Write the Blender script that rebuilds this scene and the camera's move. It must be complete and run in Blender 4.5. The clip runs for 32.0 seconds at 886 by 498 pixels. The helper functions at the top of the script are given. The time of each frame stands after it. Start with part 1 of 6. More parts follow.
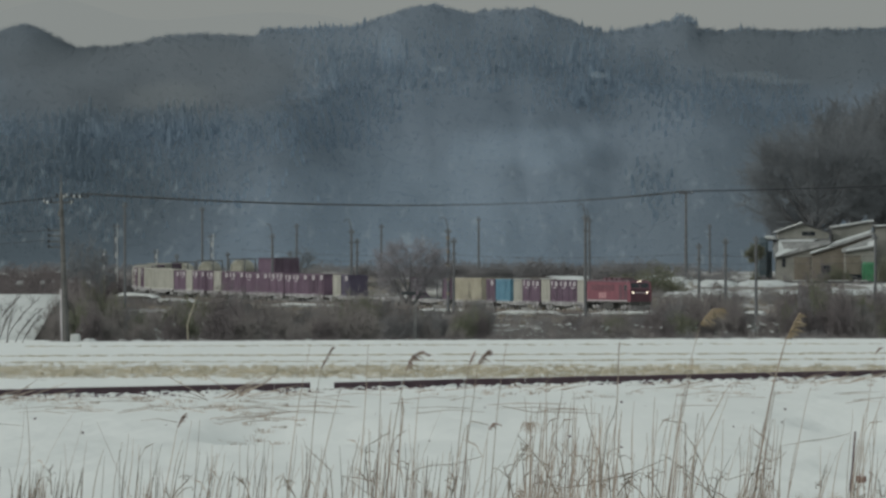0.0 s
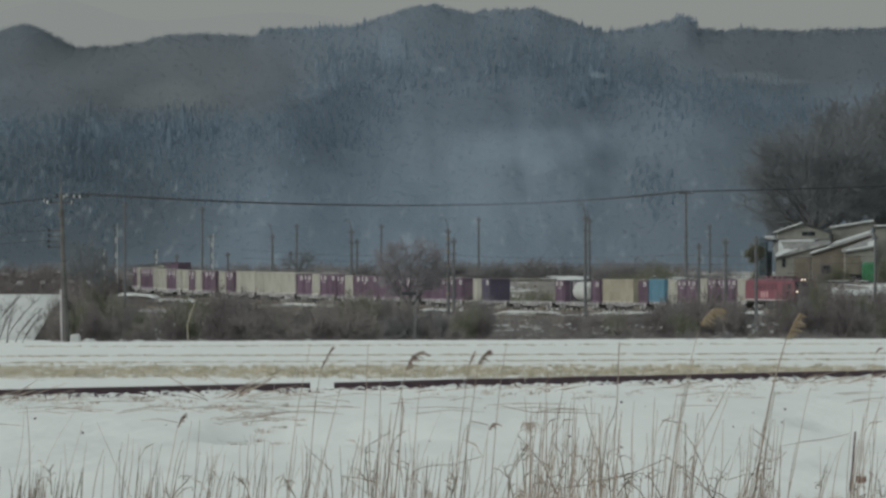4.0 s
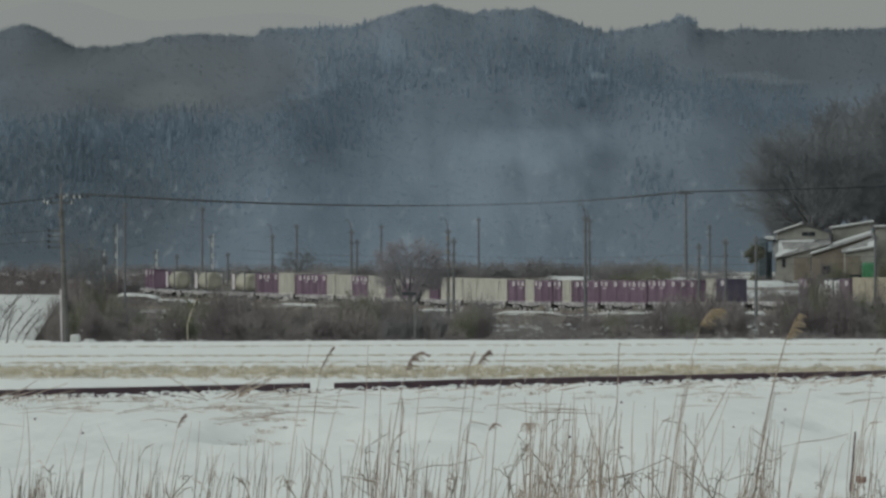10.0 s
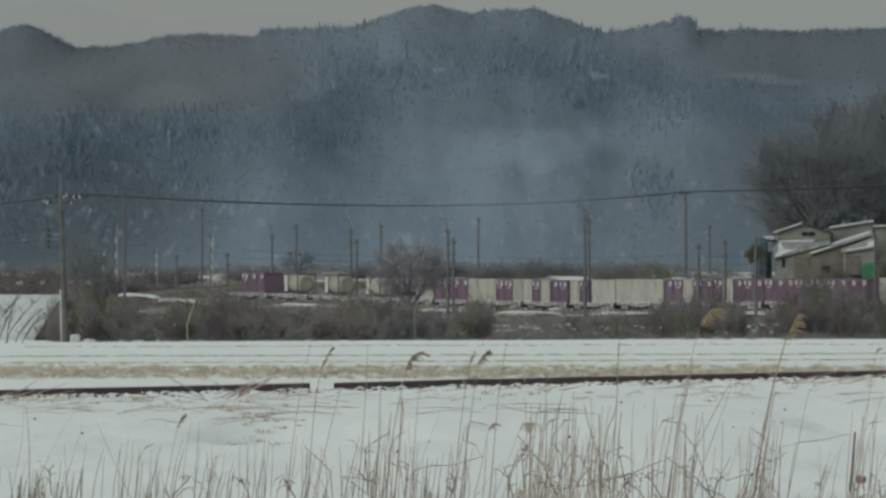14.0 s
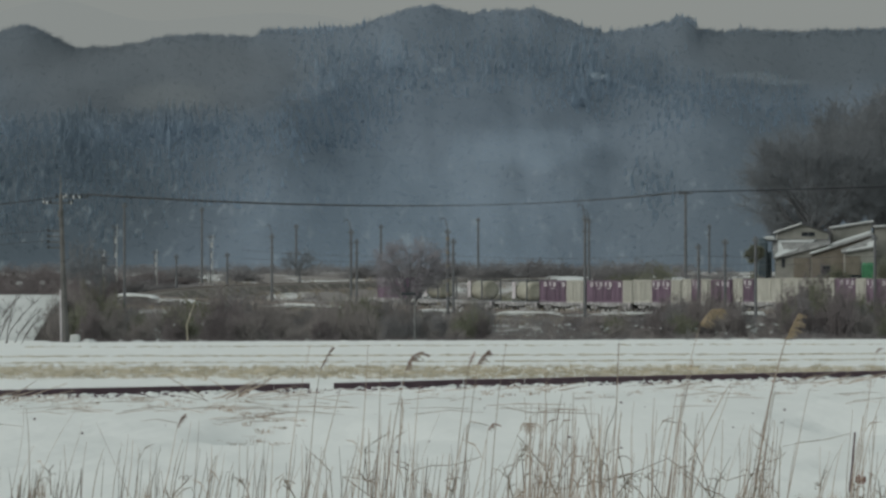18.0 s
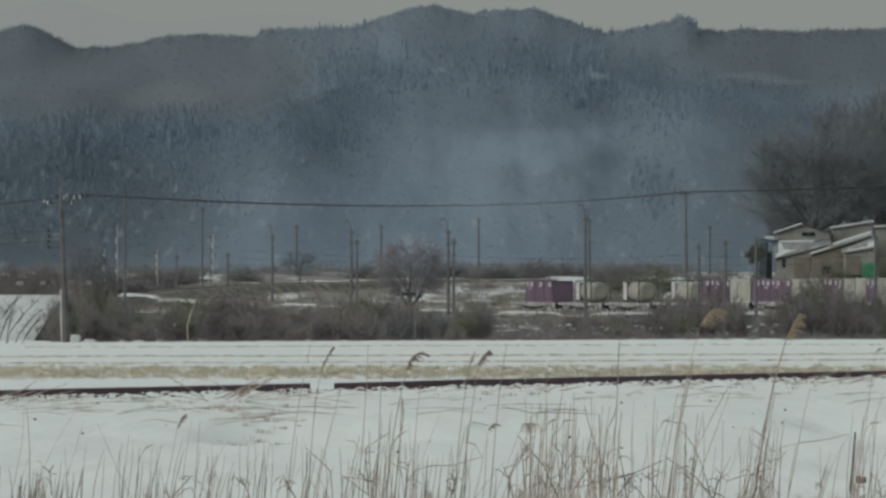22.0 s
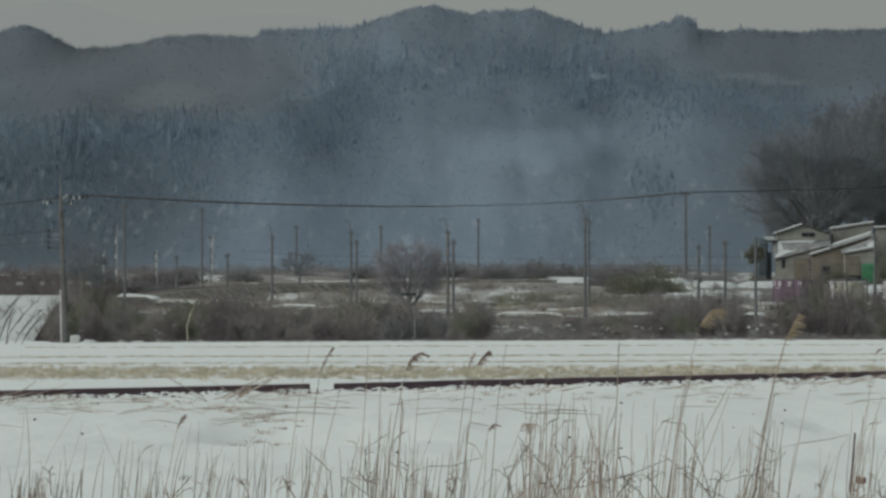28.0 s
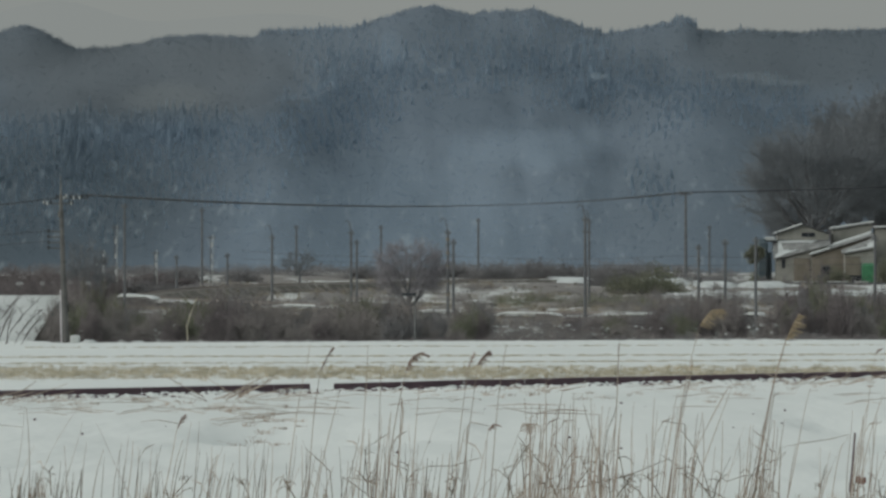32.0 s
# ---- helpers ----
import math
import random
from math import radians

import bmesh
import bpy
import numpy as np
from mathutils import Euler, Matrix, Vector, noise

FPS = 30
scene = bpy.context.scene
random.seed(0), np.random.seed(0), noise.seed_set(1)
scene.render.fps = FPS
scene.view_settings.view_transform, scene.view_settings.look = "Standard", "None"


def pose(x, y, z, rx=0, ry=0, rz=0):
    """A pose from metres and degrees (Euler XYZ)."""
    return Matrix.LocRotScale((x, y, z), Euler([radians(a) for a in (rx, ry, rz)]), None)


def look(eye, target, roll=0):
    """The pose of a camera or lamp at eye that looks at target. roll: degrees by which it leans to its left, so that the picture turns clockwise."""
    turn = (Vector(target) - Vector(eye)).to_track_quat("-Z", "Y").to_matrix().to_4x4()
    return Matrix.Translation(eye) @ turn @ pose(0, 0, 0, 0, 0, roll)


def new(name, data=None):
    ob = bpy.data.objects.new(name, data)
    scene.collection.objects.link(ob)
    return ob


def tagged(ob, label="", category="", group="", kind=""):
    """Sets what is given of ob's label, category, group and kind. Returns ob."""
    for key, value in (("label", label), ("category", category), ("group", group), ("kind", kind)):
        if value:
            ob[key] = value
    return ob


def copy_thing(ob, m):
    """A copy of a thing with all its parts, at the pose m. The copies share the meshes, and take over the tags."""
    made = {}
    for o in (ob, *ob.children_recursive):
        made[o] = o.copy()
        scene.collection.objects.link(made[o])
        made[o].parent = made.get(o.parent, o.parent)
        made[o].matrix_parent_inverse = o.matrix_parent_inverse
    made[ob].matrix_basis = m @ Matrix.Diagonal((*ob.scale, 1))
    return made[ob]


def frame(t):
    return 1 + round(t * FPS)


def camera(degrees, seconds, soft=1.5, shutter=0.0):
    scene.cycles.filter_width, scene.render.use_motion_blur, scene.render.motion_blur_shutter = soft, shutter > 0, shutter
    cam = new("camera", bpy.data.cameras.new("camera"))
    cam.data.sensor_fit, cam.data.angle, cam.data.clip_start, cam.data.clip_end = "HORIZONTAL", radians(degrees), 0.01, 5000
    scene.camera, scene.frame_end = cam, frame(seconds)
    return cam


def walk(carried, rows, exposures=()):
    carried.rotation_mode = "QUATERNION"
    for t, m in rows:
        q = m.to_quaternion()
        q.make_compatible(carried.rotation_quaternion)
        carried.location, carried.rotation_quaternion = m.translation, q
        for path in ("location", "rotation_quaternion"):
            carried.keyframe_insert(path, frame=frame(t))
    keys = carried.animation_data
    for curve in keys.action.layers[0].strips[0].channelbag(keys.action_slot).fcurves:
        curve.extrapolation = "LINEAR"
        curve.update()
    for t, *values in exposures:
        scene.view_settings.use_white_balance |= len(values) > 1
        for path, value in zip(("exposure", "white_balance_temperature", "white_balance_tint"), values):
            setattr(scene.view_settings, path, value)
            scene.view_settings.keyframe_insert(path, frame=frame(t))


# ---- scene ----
# ================= camera =================
EYE = (0.0, 0.0, 10.4)
cam = camera(3.742, 32.0, soft=2.7)


def aim(dx, dy):
    """Camera pose, swung by tiny angles (hundred-thousandths of a radian)."""
    return look(EYE, (dx * 0.01, 1000.0, EYE[2] - 1.7083 + dy * 0.01))


walk(cam, [
    (0.0, aim(0, 0)), (3.0, aim(0, 0)), (6.0, aim(0, 3)), (8.0, aim(0, 3)), (9.0, aim(4, 1)), (10.0, aim(0, 3)),
    (11.0, aim(4, 3)), (12.0, aim(0, 3)), (13.0, aim(7, 3)), (14.5, aim(0, 3)), (17.0, aim(0, 4)), (18.5, aim(4, 4)),
    (20.5, aim(0, 4)), (22.5, aim(0, 5)), (25.5, aim(0, 4)), (28.0, aim(2, 8)), (32.0, aim(2, 8))])

# ================= sky and light =================
SUN_EL, SUN_ROT = radians(19), radians(244)
world = bpy.data.worlds.new("overcast_sky")
scene.world = world
world.use_nodes = True
wn, wl = world.node_tree.nodes, world.node_tree.links
wn.clear()
w_out, w_bg = wn.new("ShaderNodeOutputWorld"), wn.new("ShaderNodeBackground")
w_sky = wn.new("ShaderNodeTexSky")
w_sky.sky_type, w_sky.sun_disc = 'NISHITA', False
w_sky.sun_elevation, w_sky.sun_rotation, w_sky.air_density, w_sky.dust_density = SUN_EL, SUN_ROT, 1.0, 4.0
w_dim = wn.new("ShaderNodeVectorMath")
w_dim.operation = 'SCALE'
w_dim.inputs["Scale"].default_value = 0.05
w_co, w_sep, w_map = wn.new("ShaderNodeTexCoord"), wn.new("ShaderNodeSeparateXYZ"), wn.new("ShaderNodeMapRange")
w_ramp = wn.new("ShaderNodeValToRGB")
w_ramp.color_ramp.elements[0].color = (0.262, 0.280, 0.268, 1)
w_ramp.color_ramp.elements[1].color = (0.74, 0.80, 0.81, 1)
w_noise = wn.new("ShaderNodeTexNoise")
w_noise.inputs["Scale"].default_value, w_noise.inputs["Detail"].default_value = 3.0, 4.0
w_mix, w_cl = wn.new("ShaderNodeMix"), wn.new("ShaderNodeMix")
w_mix.data_type = w_cl.data_type = 'RGBA'
w_mix.inputs[0].default_value = 0.92
w_cl.blend_type, w_cl.inputs[0].default_value = 'SOFT_LIGHT', 0.25
wl.new(w_co.outputs["Generated"], w_sep.inputs[0])
wl.new(w_co.outputs["Generated"], w_noise.inputs["Vector"])
wl.new(w_sep.outputs["Z"], w_map.inputs["Value"])
wl.new(w_map.outputs[0], w_ramp.inputs[0])
wl.new(w_ramp.outputs[0], w_cl.inputs[6])
wl.new(w_noise.outputs["Fac"], w_cl.inputs[7])
wl.new(w_sky.outputs[0], w_dim.inputs[0])
wl.new(w_dim.outputs[0], w_mix.inputs[6])
wl.new(w_cl.outputs[2], w_mix.inputs[7])
wl.new(w_mix.outputs[2], w_bg.inputs["Color"])
w_bg.inputs["Strength"].default_value = 1.0
wl.new(w_bg.outputs[0], w_out.inputs[0])

sun = new("sun", bpy.data.lights.new("sun", 'SUN'))
sun.data.energy, sun.data.angle, sun.data.color = 1.45, radians(28), (1.0, 0.985, 0.95)
sun.matrix_basis = look((-89, -43, 35), (0, 0, 0))


# ================= materials =================
def surface(name, low, high, rough=0.8, scale=3.0, fine=40.0, bump=0.15, metal=0.0, per="", spread=0.25, ramp=(0.35, 0.65)):
    """Two-scale mottled surface between two colours; per: 'object' or 'island' shifts its lightness piece by piece."""
    m = bpy.data.materials.new(name)
    m.use_nodes = True
    n, l = m.node_tree.nodes, m.node_tree.links
    b = n["Principled BSDF"]
    b.inputs["Roughness"].default_value, b.inputs["Metallic"].default_value = rough, metal
    b.inputs["Specular IOR Level"].default_value = 0.3
    co = n.new("ShaderNodeTexCoord")
    a, c, mixf, ramp_n = n.new("ShaderNodeTexNoise"), n.new("ShaderNodeTexNoise"), n.new("ShaderNodeMath"), n.new("ShaderNodeMapRange")
    a.inputs["Scale"].default_value, a.inputs["Detail"].default_value = scale, 5
    c.inputs["Scale"].default_value, c.inputs["Detail"].default_value = fine, 3
    mixf.operation = 'MULTIPLY_ADD'
    mixf.inputs[1].default_value = 0.35
    l.new(co.outputs["Object"], a.inputs["Vector"]), l.new(co.outputs["Object"], c.inputs["Vector"])
    l.new(c.outputs["Fac"], mixf.inputs[0]), l.new(a.outputs["Fac"], mixf.inputs[2])
    ramp_n.inputs["From Min"].default_value, ramp_n.inputs["From Max"].default_value = ramp[0] + 0.17, ramp[1] + 0.17
    l.new(mixf.outputs[0], ramp_n.inputs["Value"])
    mix = n.new("ShaderNodeMix")
    mix.data_type = 'RGBA'
    mix.inputs[6].default_value, mix.inputs[7].default_value = (*low, 1), (*high, 1)
    l.new(ramp_n.outputs[0], mix.inputs[0])
    last = mix.outputs[2]
    if per:
        hsv, mr = n.new("ShaderNodeHueSaturation"), n.new("ShaderNodeMapRange")
        mr.inputs["To Min"].default_value, mr.inputs["To Max"].default_value = 1 - spread, 1 + spread
        src = n.new("ShaderNodeObjectInfo").outputs["Random"] if per == "object" else n.new("ShaderNodeNewGeometry").outputs["Random Per Island"]
        l.new(src, mr.inputs["Value"]), l.new(mr.outputs[0], hsv.inputs["Value"]), l.new(last, hsv.inputs["Color"])
        last = hsv.outputs["Color"]
    l.new(last, b.inputs["Base Color"])
    if bump:
        bn = n.new("ShaderNodeBump")
        bn.inputs["Strength"].default_value, bn.inputs["Distance"].default_value = bump, 0.02
        l.new(mixf.outputs[0], bn.inputs["Height"]), l.new(bn.outputs[0], b.inputs["Normal"])
    return m


def glow_material(name, color, strength):
    m = bpy.data.materials.new(name)
    m.use_nodes = True
    b = m.node_tree.nodes["Principled BSDF"]
    b.inputs["Base Color"].default_value = (*color, 1)
    b.inputs["Emission Color"].default_value, b.inputs["Emission Strength"].default_value = (*color, 1), strength
    return m


SNOW = surface("snow", (0.58, 0.612, 0.588), (0.663, 0.69, 0.664), 0.7, 0.25, 6.0, 0.1)
OLD_SNOW = surface("old_grey_snow", (0.385, 0.412, 0.40), (0.485, 0.512, 0.50), 0.8, 0.4, 5.0, 0.2)
MAROON = surface("maroon_container_paint", (0.118, 0.082, 0.115), (0.158, 0.112, 0.152), 0.55, 0.7, 9, 0.05, per="object")
CREAM = surface("cream_container_paint", (0.33, 0.332, 0.288), (0.44, 0.442, 0.395), 0.55, 0.6, 8, 0.05, per="object", spread=0.1)
TAN = surface("faded_tan_paint", (0.28, 0.265, 0.205), (0.39, 0.37, 0.295), 0.6, 0.5, 8, 0.05)
BLUE = surface("sky_blue_paint", (0.09, 0.20, 0.275), (0.13, 0.27, 0.35), 0.5, 0.7, 9, 0.05)
NAVY = surface("dark_violet_paint", (0.075, 0.065, 0.098), (0.10, 0.09, 0.13), 0.5, 0.7, 9, 0.05)
LOCO_RED = surface("locomotive_red_paint", (0.170, 0.058, 0.078), (0.225, 0.082, 0.102), 0.45, 0.8, 10, 0.04)
# dark red of roof and grilles; also paints shade onto the front
LOCO_DARK_AND_SHADE = surface("locomotive_dark_red_and_shade", (0.088, 0.046, 0.060), (0.120, 0.062, 0.076), 0.45, 0.8, 10, 0.04)
PALE = surface("pale_marking_paint", (0.42, 0.40, 0.41), (0.52, 0.50, 0.51), 0.6, 2, 20, 0.02)
PINK = surface("washed_out_lettering_paint", (0.42, 0.24, 0.25), (0.50, 0.30, 0.31), 0.6, 2, 20, 0.02)
STEEL = surface("grimy_steel", (0.050, 0.052, 0.050), (0.10, 0.10, 0.095), 0.6, 2, 15, 0.1)
UNDER = surface("snow_dusted_underframe", (0.20, 0.20, 0.20), (0.50, 0.51, 0.50), 0.75, 1.6, 9, 0.1, ramp=(0.45, 0.75))
TANK = surface("dull_olive_tank_steel", (0.22, 0.22, 0.175), (0.33, 0.325, 0.27), 0.5, 0.8, 8, 0.04, per="object")
TANK_WHITE = surface("white_tank_paint", (0.42, 0.44, 0.42), (0.54, 0.56, 0.54), 0.5, 0.8, 8, 0.04)
FRAME_DARK = surface("dark_frame_paint", (0.085, 0.093, 0.098), (0.12, 0.128, 0.132), 0.6, 2, 15, 0.05)
GLASS = surface("dark_window_glass", (0.02, 0.025, 0.03), (0.035, 0.04, 0.045), 0.15, 2, 10, 0)
CONCRETE = surface("weathered_concrete", (0.11, 0.115, 0.115), (0.19, 0.195, 0.19), 0.85, 1.2, 18, 0.2)
POLE_LIGHT = surface("galvanised_steel", (0.36, 0.38, 0.37), (0.58, 0.60, 0.585), 0.5, 0.6, 6, 0.05, metal=0.1)
POLE_BROWN = surface("weathered_brown_pole", (0.082, 0.082, 0.080), (0.125, 0.124, 0.118), 0.8, 1.2, 18, 0.15)
POLE_DARK = surface("dark_weathered_mast", (0.100, 0.108, 0.113), (0.140, 0.148, 0.153), 0.7, 2, 18, 0.1)
RUSTY = surface("brown_insulator_band", (0.150, 0.135, 0.110), (0.20, 0.18, 0.145), 0.6, 2, 18, 0.05)
CABLE = surface("black_cable", (0.026, 0.030, 0.034), (0.040, 0.044, 0.048), 0.6, 2, 18, 0)
BALLAST = surface("snowy_ballast", (0.09, 0.083, 0.07), (0.24, 0.225, 0.20), 0.9, 0.5, 4, 0.4, ramp=(0.50, 0.66))
RAIL = surface("rusty_rail_steel", (0.14, 0.115, 0.10), (0.22, 0.19, 0.165), 0.6, 2, 18, 0.05)
EDGE_DARK = surface("dark_wet_kerb", (0.050, 0.025, 0.036), (0.075, 0.040, 0.052), 0.6, 1.2, 12, 0.2)
BARK = surface("grey_brown_bark", (0.108, 0.113, 0.118), (0.152, 0.157, 0.162), 0.9, 2, 20, 0.2)
TWIG = surface("bare_twigs", (0.190, 0.176, 0.168), (0.262, 0.243, 0.232), 0.9, 0.6, 6, 0, per="island", spread=0.18)
TWIG_GREY = surface("grey_bare_twigs", (0.136, 0.150, 0.160), (0.196, 0.213, 0.225), 0.9, 0.6, 6, 0, per="island", spread=0.2)
TWIG_SHRUB = surface("greyish_shrub_twigs", (0.165, 0.163, 0.165), (0.230, 0.226, 0.228), 0.9, 0.6, 6, 0, per="island", spread=0.18)
OLIVE = surface("olive_shrub", (0.13, 0.14, 0.10), (0.21, 0.215, 0.16), 0.9, 0.6, 6, 0, per="island", spread=0.3)
TWIG_MAUVE = surface("mauve_grey_twigs", (0.226, 0.220, 0.236), (0.288, 0.280, 0.297), 0.9, 0.6, 6, 0, per="island", spread=0.12)
DARK_TWIG = surface("dark_reddish_twigs", (0.130, 0.116, 0.116), (0.180, 0.162, 0.162), 0.9, 0.6, 6, 0, per="island", spread=0.18)
DRY_BROWN = surface("brown_dead_grass", (0.215, 0.195, 0.155), (0.31, 0.28, 0.225), 0.9, 1.5, 12, 0, per="island", spread=0.3)
DARK_STEM = surface("dark_wet_stem", (0.070, 0.060, 0.060), (0.11, 0.095, 0.092), 0.9, 4, 25, 0)
DRY = surface("dry_grass", (0.36, 0.325, 0.24), (0.48, 0.44, 0.34), 0.9, 1.5, 12, 0, per="island", spread=0.3)
REED = surface("dry_reed_straw", (0.255, 0.208, 0.172), (0.385, 0.328, 0.272), 0.8, 3, 25, 0, per="object", spread=0.3)
REED_HEAD = surface("brown_reed_plume", (0.20, 0.145, 0.125), (0.31, 0.24, 0.205), 0.95, 6, 30, 0, per="object", spread=0.3)
PLUME = surface("golden_grass_plume", (0.31, 0.25, 0.17), (0.42, 0.35, 0.25), 0.95, 6, 30, 0)
WEED = surface("dark_weed_stalk", (0.13, 0.11, 0.085), (0.22, 0.185, 0.14), 0.9, 4, 25, 0, per="object")
HOUSE_WALL = surface("beige_rendered_wall", (0.225, 0.23, 0.205), (0.305, 0.305, 0.275), 0.9, 0.6, 8, 0.1)
HOUSE_BROWN = surface("brown_board_wall", (0.165, 0.15, 0.12), (0.22, 0.20, 0.165), 0.9, 0.8, 10, 0.1)
ROOF_DUSTED = surface("snow_dusted_roof", (0.12, 0.125, 0.12), (0.24, 0.245, 0.235), 0.7, 1.0, 8, 0.05)
ROOF = surface("dark_metal_roof", (0.07, 0.076, 0.08), (0.105, 0.11, 0.115), 0.5, 1, 10, 0.05)
GREEN = surface("green_tarpaulin", (0.045, 0.17, 0.085), (0.07, 0.24, 0.12), 0.5, 1.2, 8, 0.2)
TEAL = surface("dark_teal_sheeting", (0.062, 0.088, 0.102), (0.085, 0.112, 0.126), 0.6, 1, 8, 0.1)
# far ridge: black base, its hazy tone comes from emission alone
FAR = glow_material("glowing_haze_ridge", (0.222, 0.240, 0.232), 1.0)
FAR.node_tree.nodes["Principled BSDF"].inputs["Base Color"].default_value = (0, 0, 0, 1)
HEADLIGHT = glow_material("warm_headlight_glow", (1.0, 0.84, 0.66), 1.7)


def ground_material():
    """Snow over the fields; dry grass and bare soil show through it beyond the field's far edge."""
    m = bpy.data.materials.new("snow_with_dry_grass")
    m.use_nodes = True
    n, l = m.node_tree.nodes, m.node_tree.links
    b = n["Principled BSDF"]
    b.inputs["Roughness"].default_value, b.inputs["Specular IOR Level"].default_value = 0.75, 0.2
    geo, sep = n.new("ShaderNodeNewGeometry"), n.new("ShaderNodeSeparateXYZ")
    l.new(geo.outputs["Position"], sep.inputs[0])
    big, fine, wide = n.new("ShaderNodeTexNoise"), n.new("ShaderNodeTexNoise"), n.new("ShaderNodeTexNoise")
    stretch = n.new("ShaderNodeVectorMath")
    stretch.operation = 'MULTIPLY'
    stretch.inputs[1].default_value = (1, 0.12, 1)
    l.new(geo.outputs["Position"], stretch.inputs[0])
    l.new(stretch.outputs[0], big.inputs["Vector"])
    for nd, sc in ((big, 0.16), (fine, 2.2), (wide, 0.05)):
        nd.inputs["Scale"].default_value, nd.inputs["Detail"].default_value = sc, 5
    l.new(geo.outputs["Position"], fine.inputs["Vector"]), l.new(geo.outputs["Position"], wide.inputs["Vector"])
    zone = n.new("ShaderNodeMapRange")
    zone.inputs["From Min"].default_value, zone.inputs["From Max"].default_value = 1262, 1310
    l.new(sep.outputs["Y"], zone.inputs["Value"])
    thr = n.new("ShaderNodeMapRange")
    thr.inputs["From Min"].default_value, thr.inputs["From Max"].default_value = 0.31, 0.50
    l.new(big.outputs["Fac"], thr.inputs["Value"])
    grass_f = n.new("ShaderNodeMath")
    grass_f.operation = 'MULTIPLY'
    l.new(zone.outputs[0], grass_f.inputs[0]), l.new(thr.outputs[0], grass_f.inputs[1])
    snow, grass, mix = n.new("ShaderNodeMix"), n.new("ShaderNodeMix"), n.new("ShaderNodeMix")
    for nd in (snow, grass, mix):
        nd.data_type = 'RGBA'
    snow.inputs[6].default_value, snow.inputs[7].default_value = (0.578, 0.61, 0.585, 1), (0.663, 0.69, 0.664, 1)
    grass.inputs[6].default_value, grass.inputs[7].default_value = (0.130, 0.122, 0.114, 1), (0.215, 0.199, 0.180, 1)
    l.new(wide.outputs["Fac"], snow.inputs[0]), l.new(fine.outputs["Fac"], grass.inputs[0])
    l.new(grass_f.outputs[0], mix.inputs[0]), l.new(snow.outputs[2], mix.inputs[6]), l.new(grass.outputs[2], mix.inputs[7])
    l.new(mix.outputs[2], b.inputs["Base Color"])
    drift, bsum = n.new("ShaderNodeTexNoise"), n.new("ShaderNodeMath")
    drift.inputs["Scale"].default_value, drift.inputs["Detail"].default_value = 0.5, 4
    bsum.operation, bsum.inputs[1].default_value = 'MULTIPLY_ADD', 0.12
    dstr = n.new("ShaderNodeVectorMath")
    dstr.operation, dstr.inputs[1].default_value = 'MULTIPLY', (1, 0.10, 1)
    l.new(geo.outputs["Position"], dstr.inputs[0]), l.new(dstr.outputs[0], drift.inputs["Vector"])
    l.new(fine.outputs["Fac"], bsum.inputs[0]), l.new(drift.outputs["Fac"], bsum.inputs[2])
    bn = n.new("ShaderNodeBump")
    bn.inputs["Strength"].default_value, bn.inputs["Distance"].default_value = 0.6, 0.6
    l.new(bsum.outputs[0], bn.inputs["Height"]), l.new(bn.outputs[0], b.inputs["Normal"])
    return m


GROUND = ground_material()


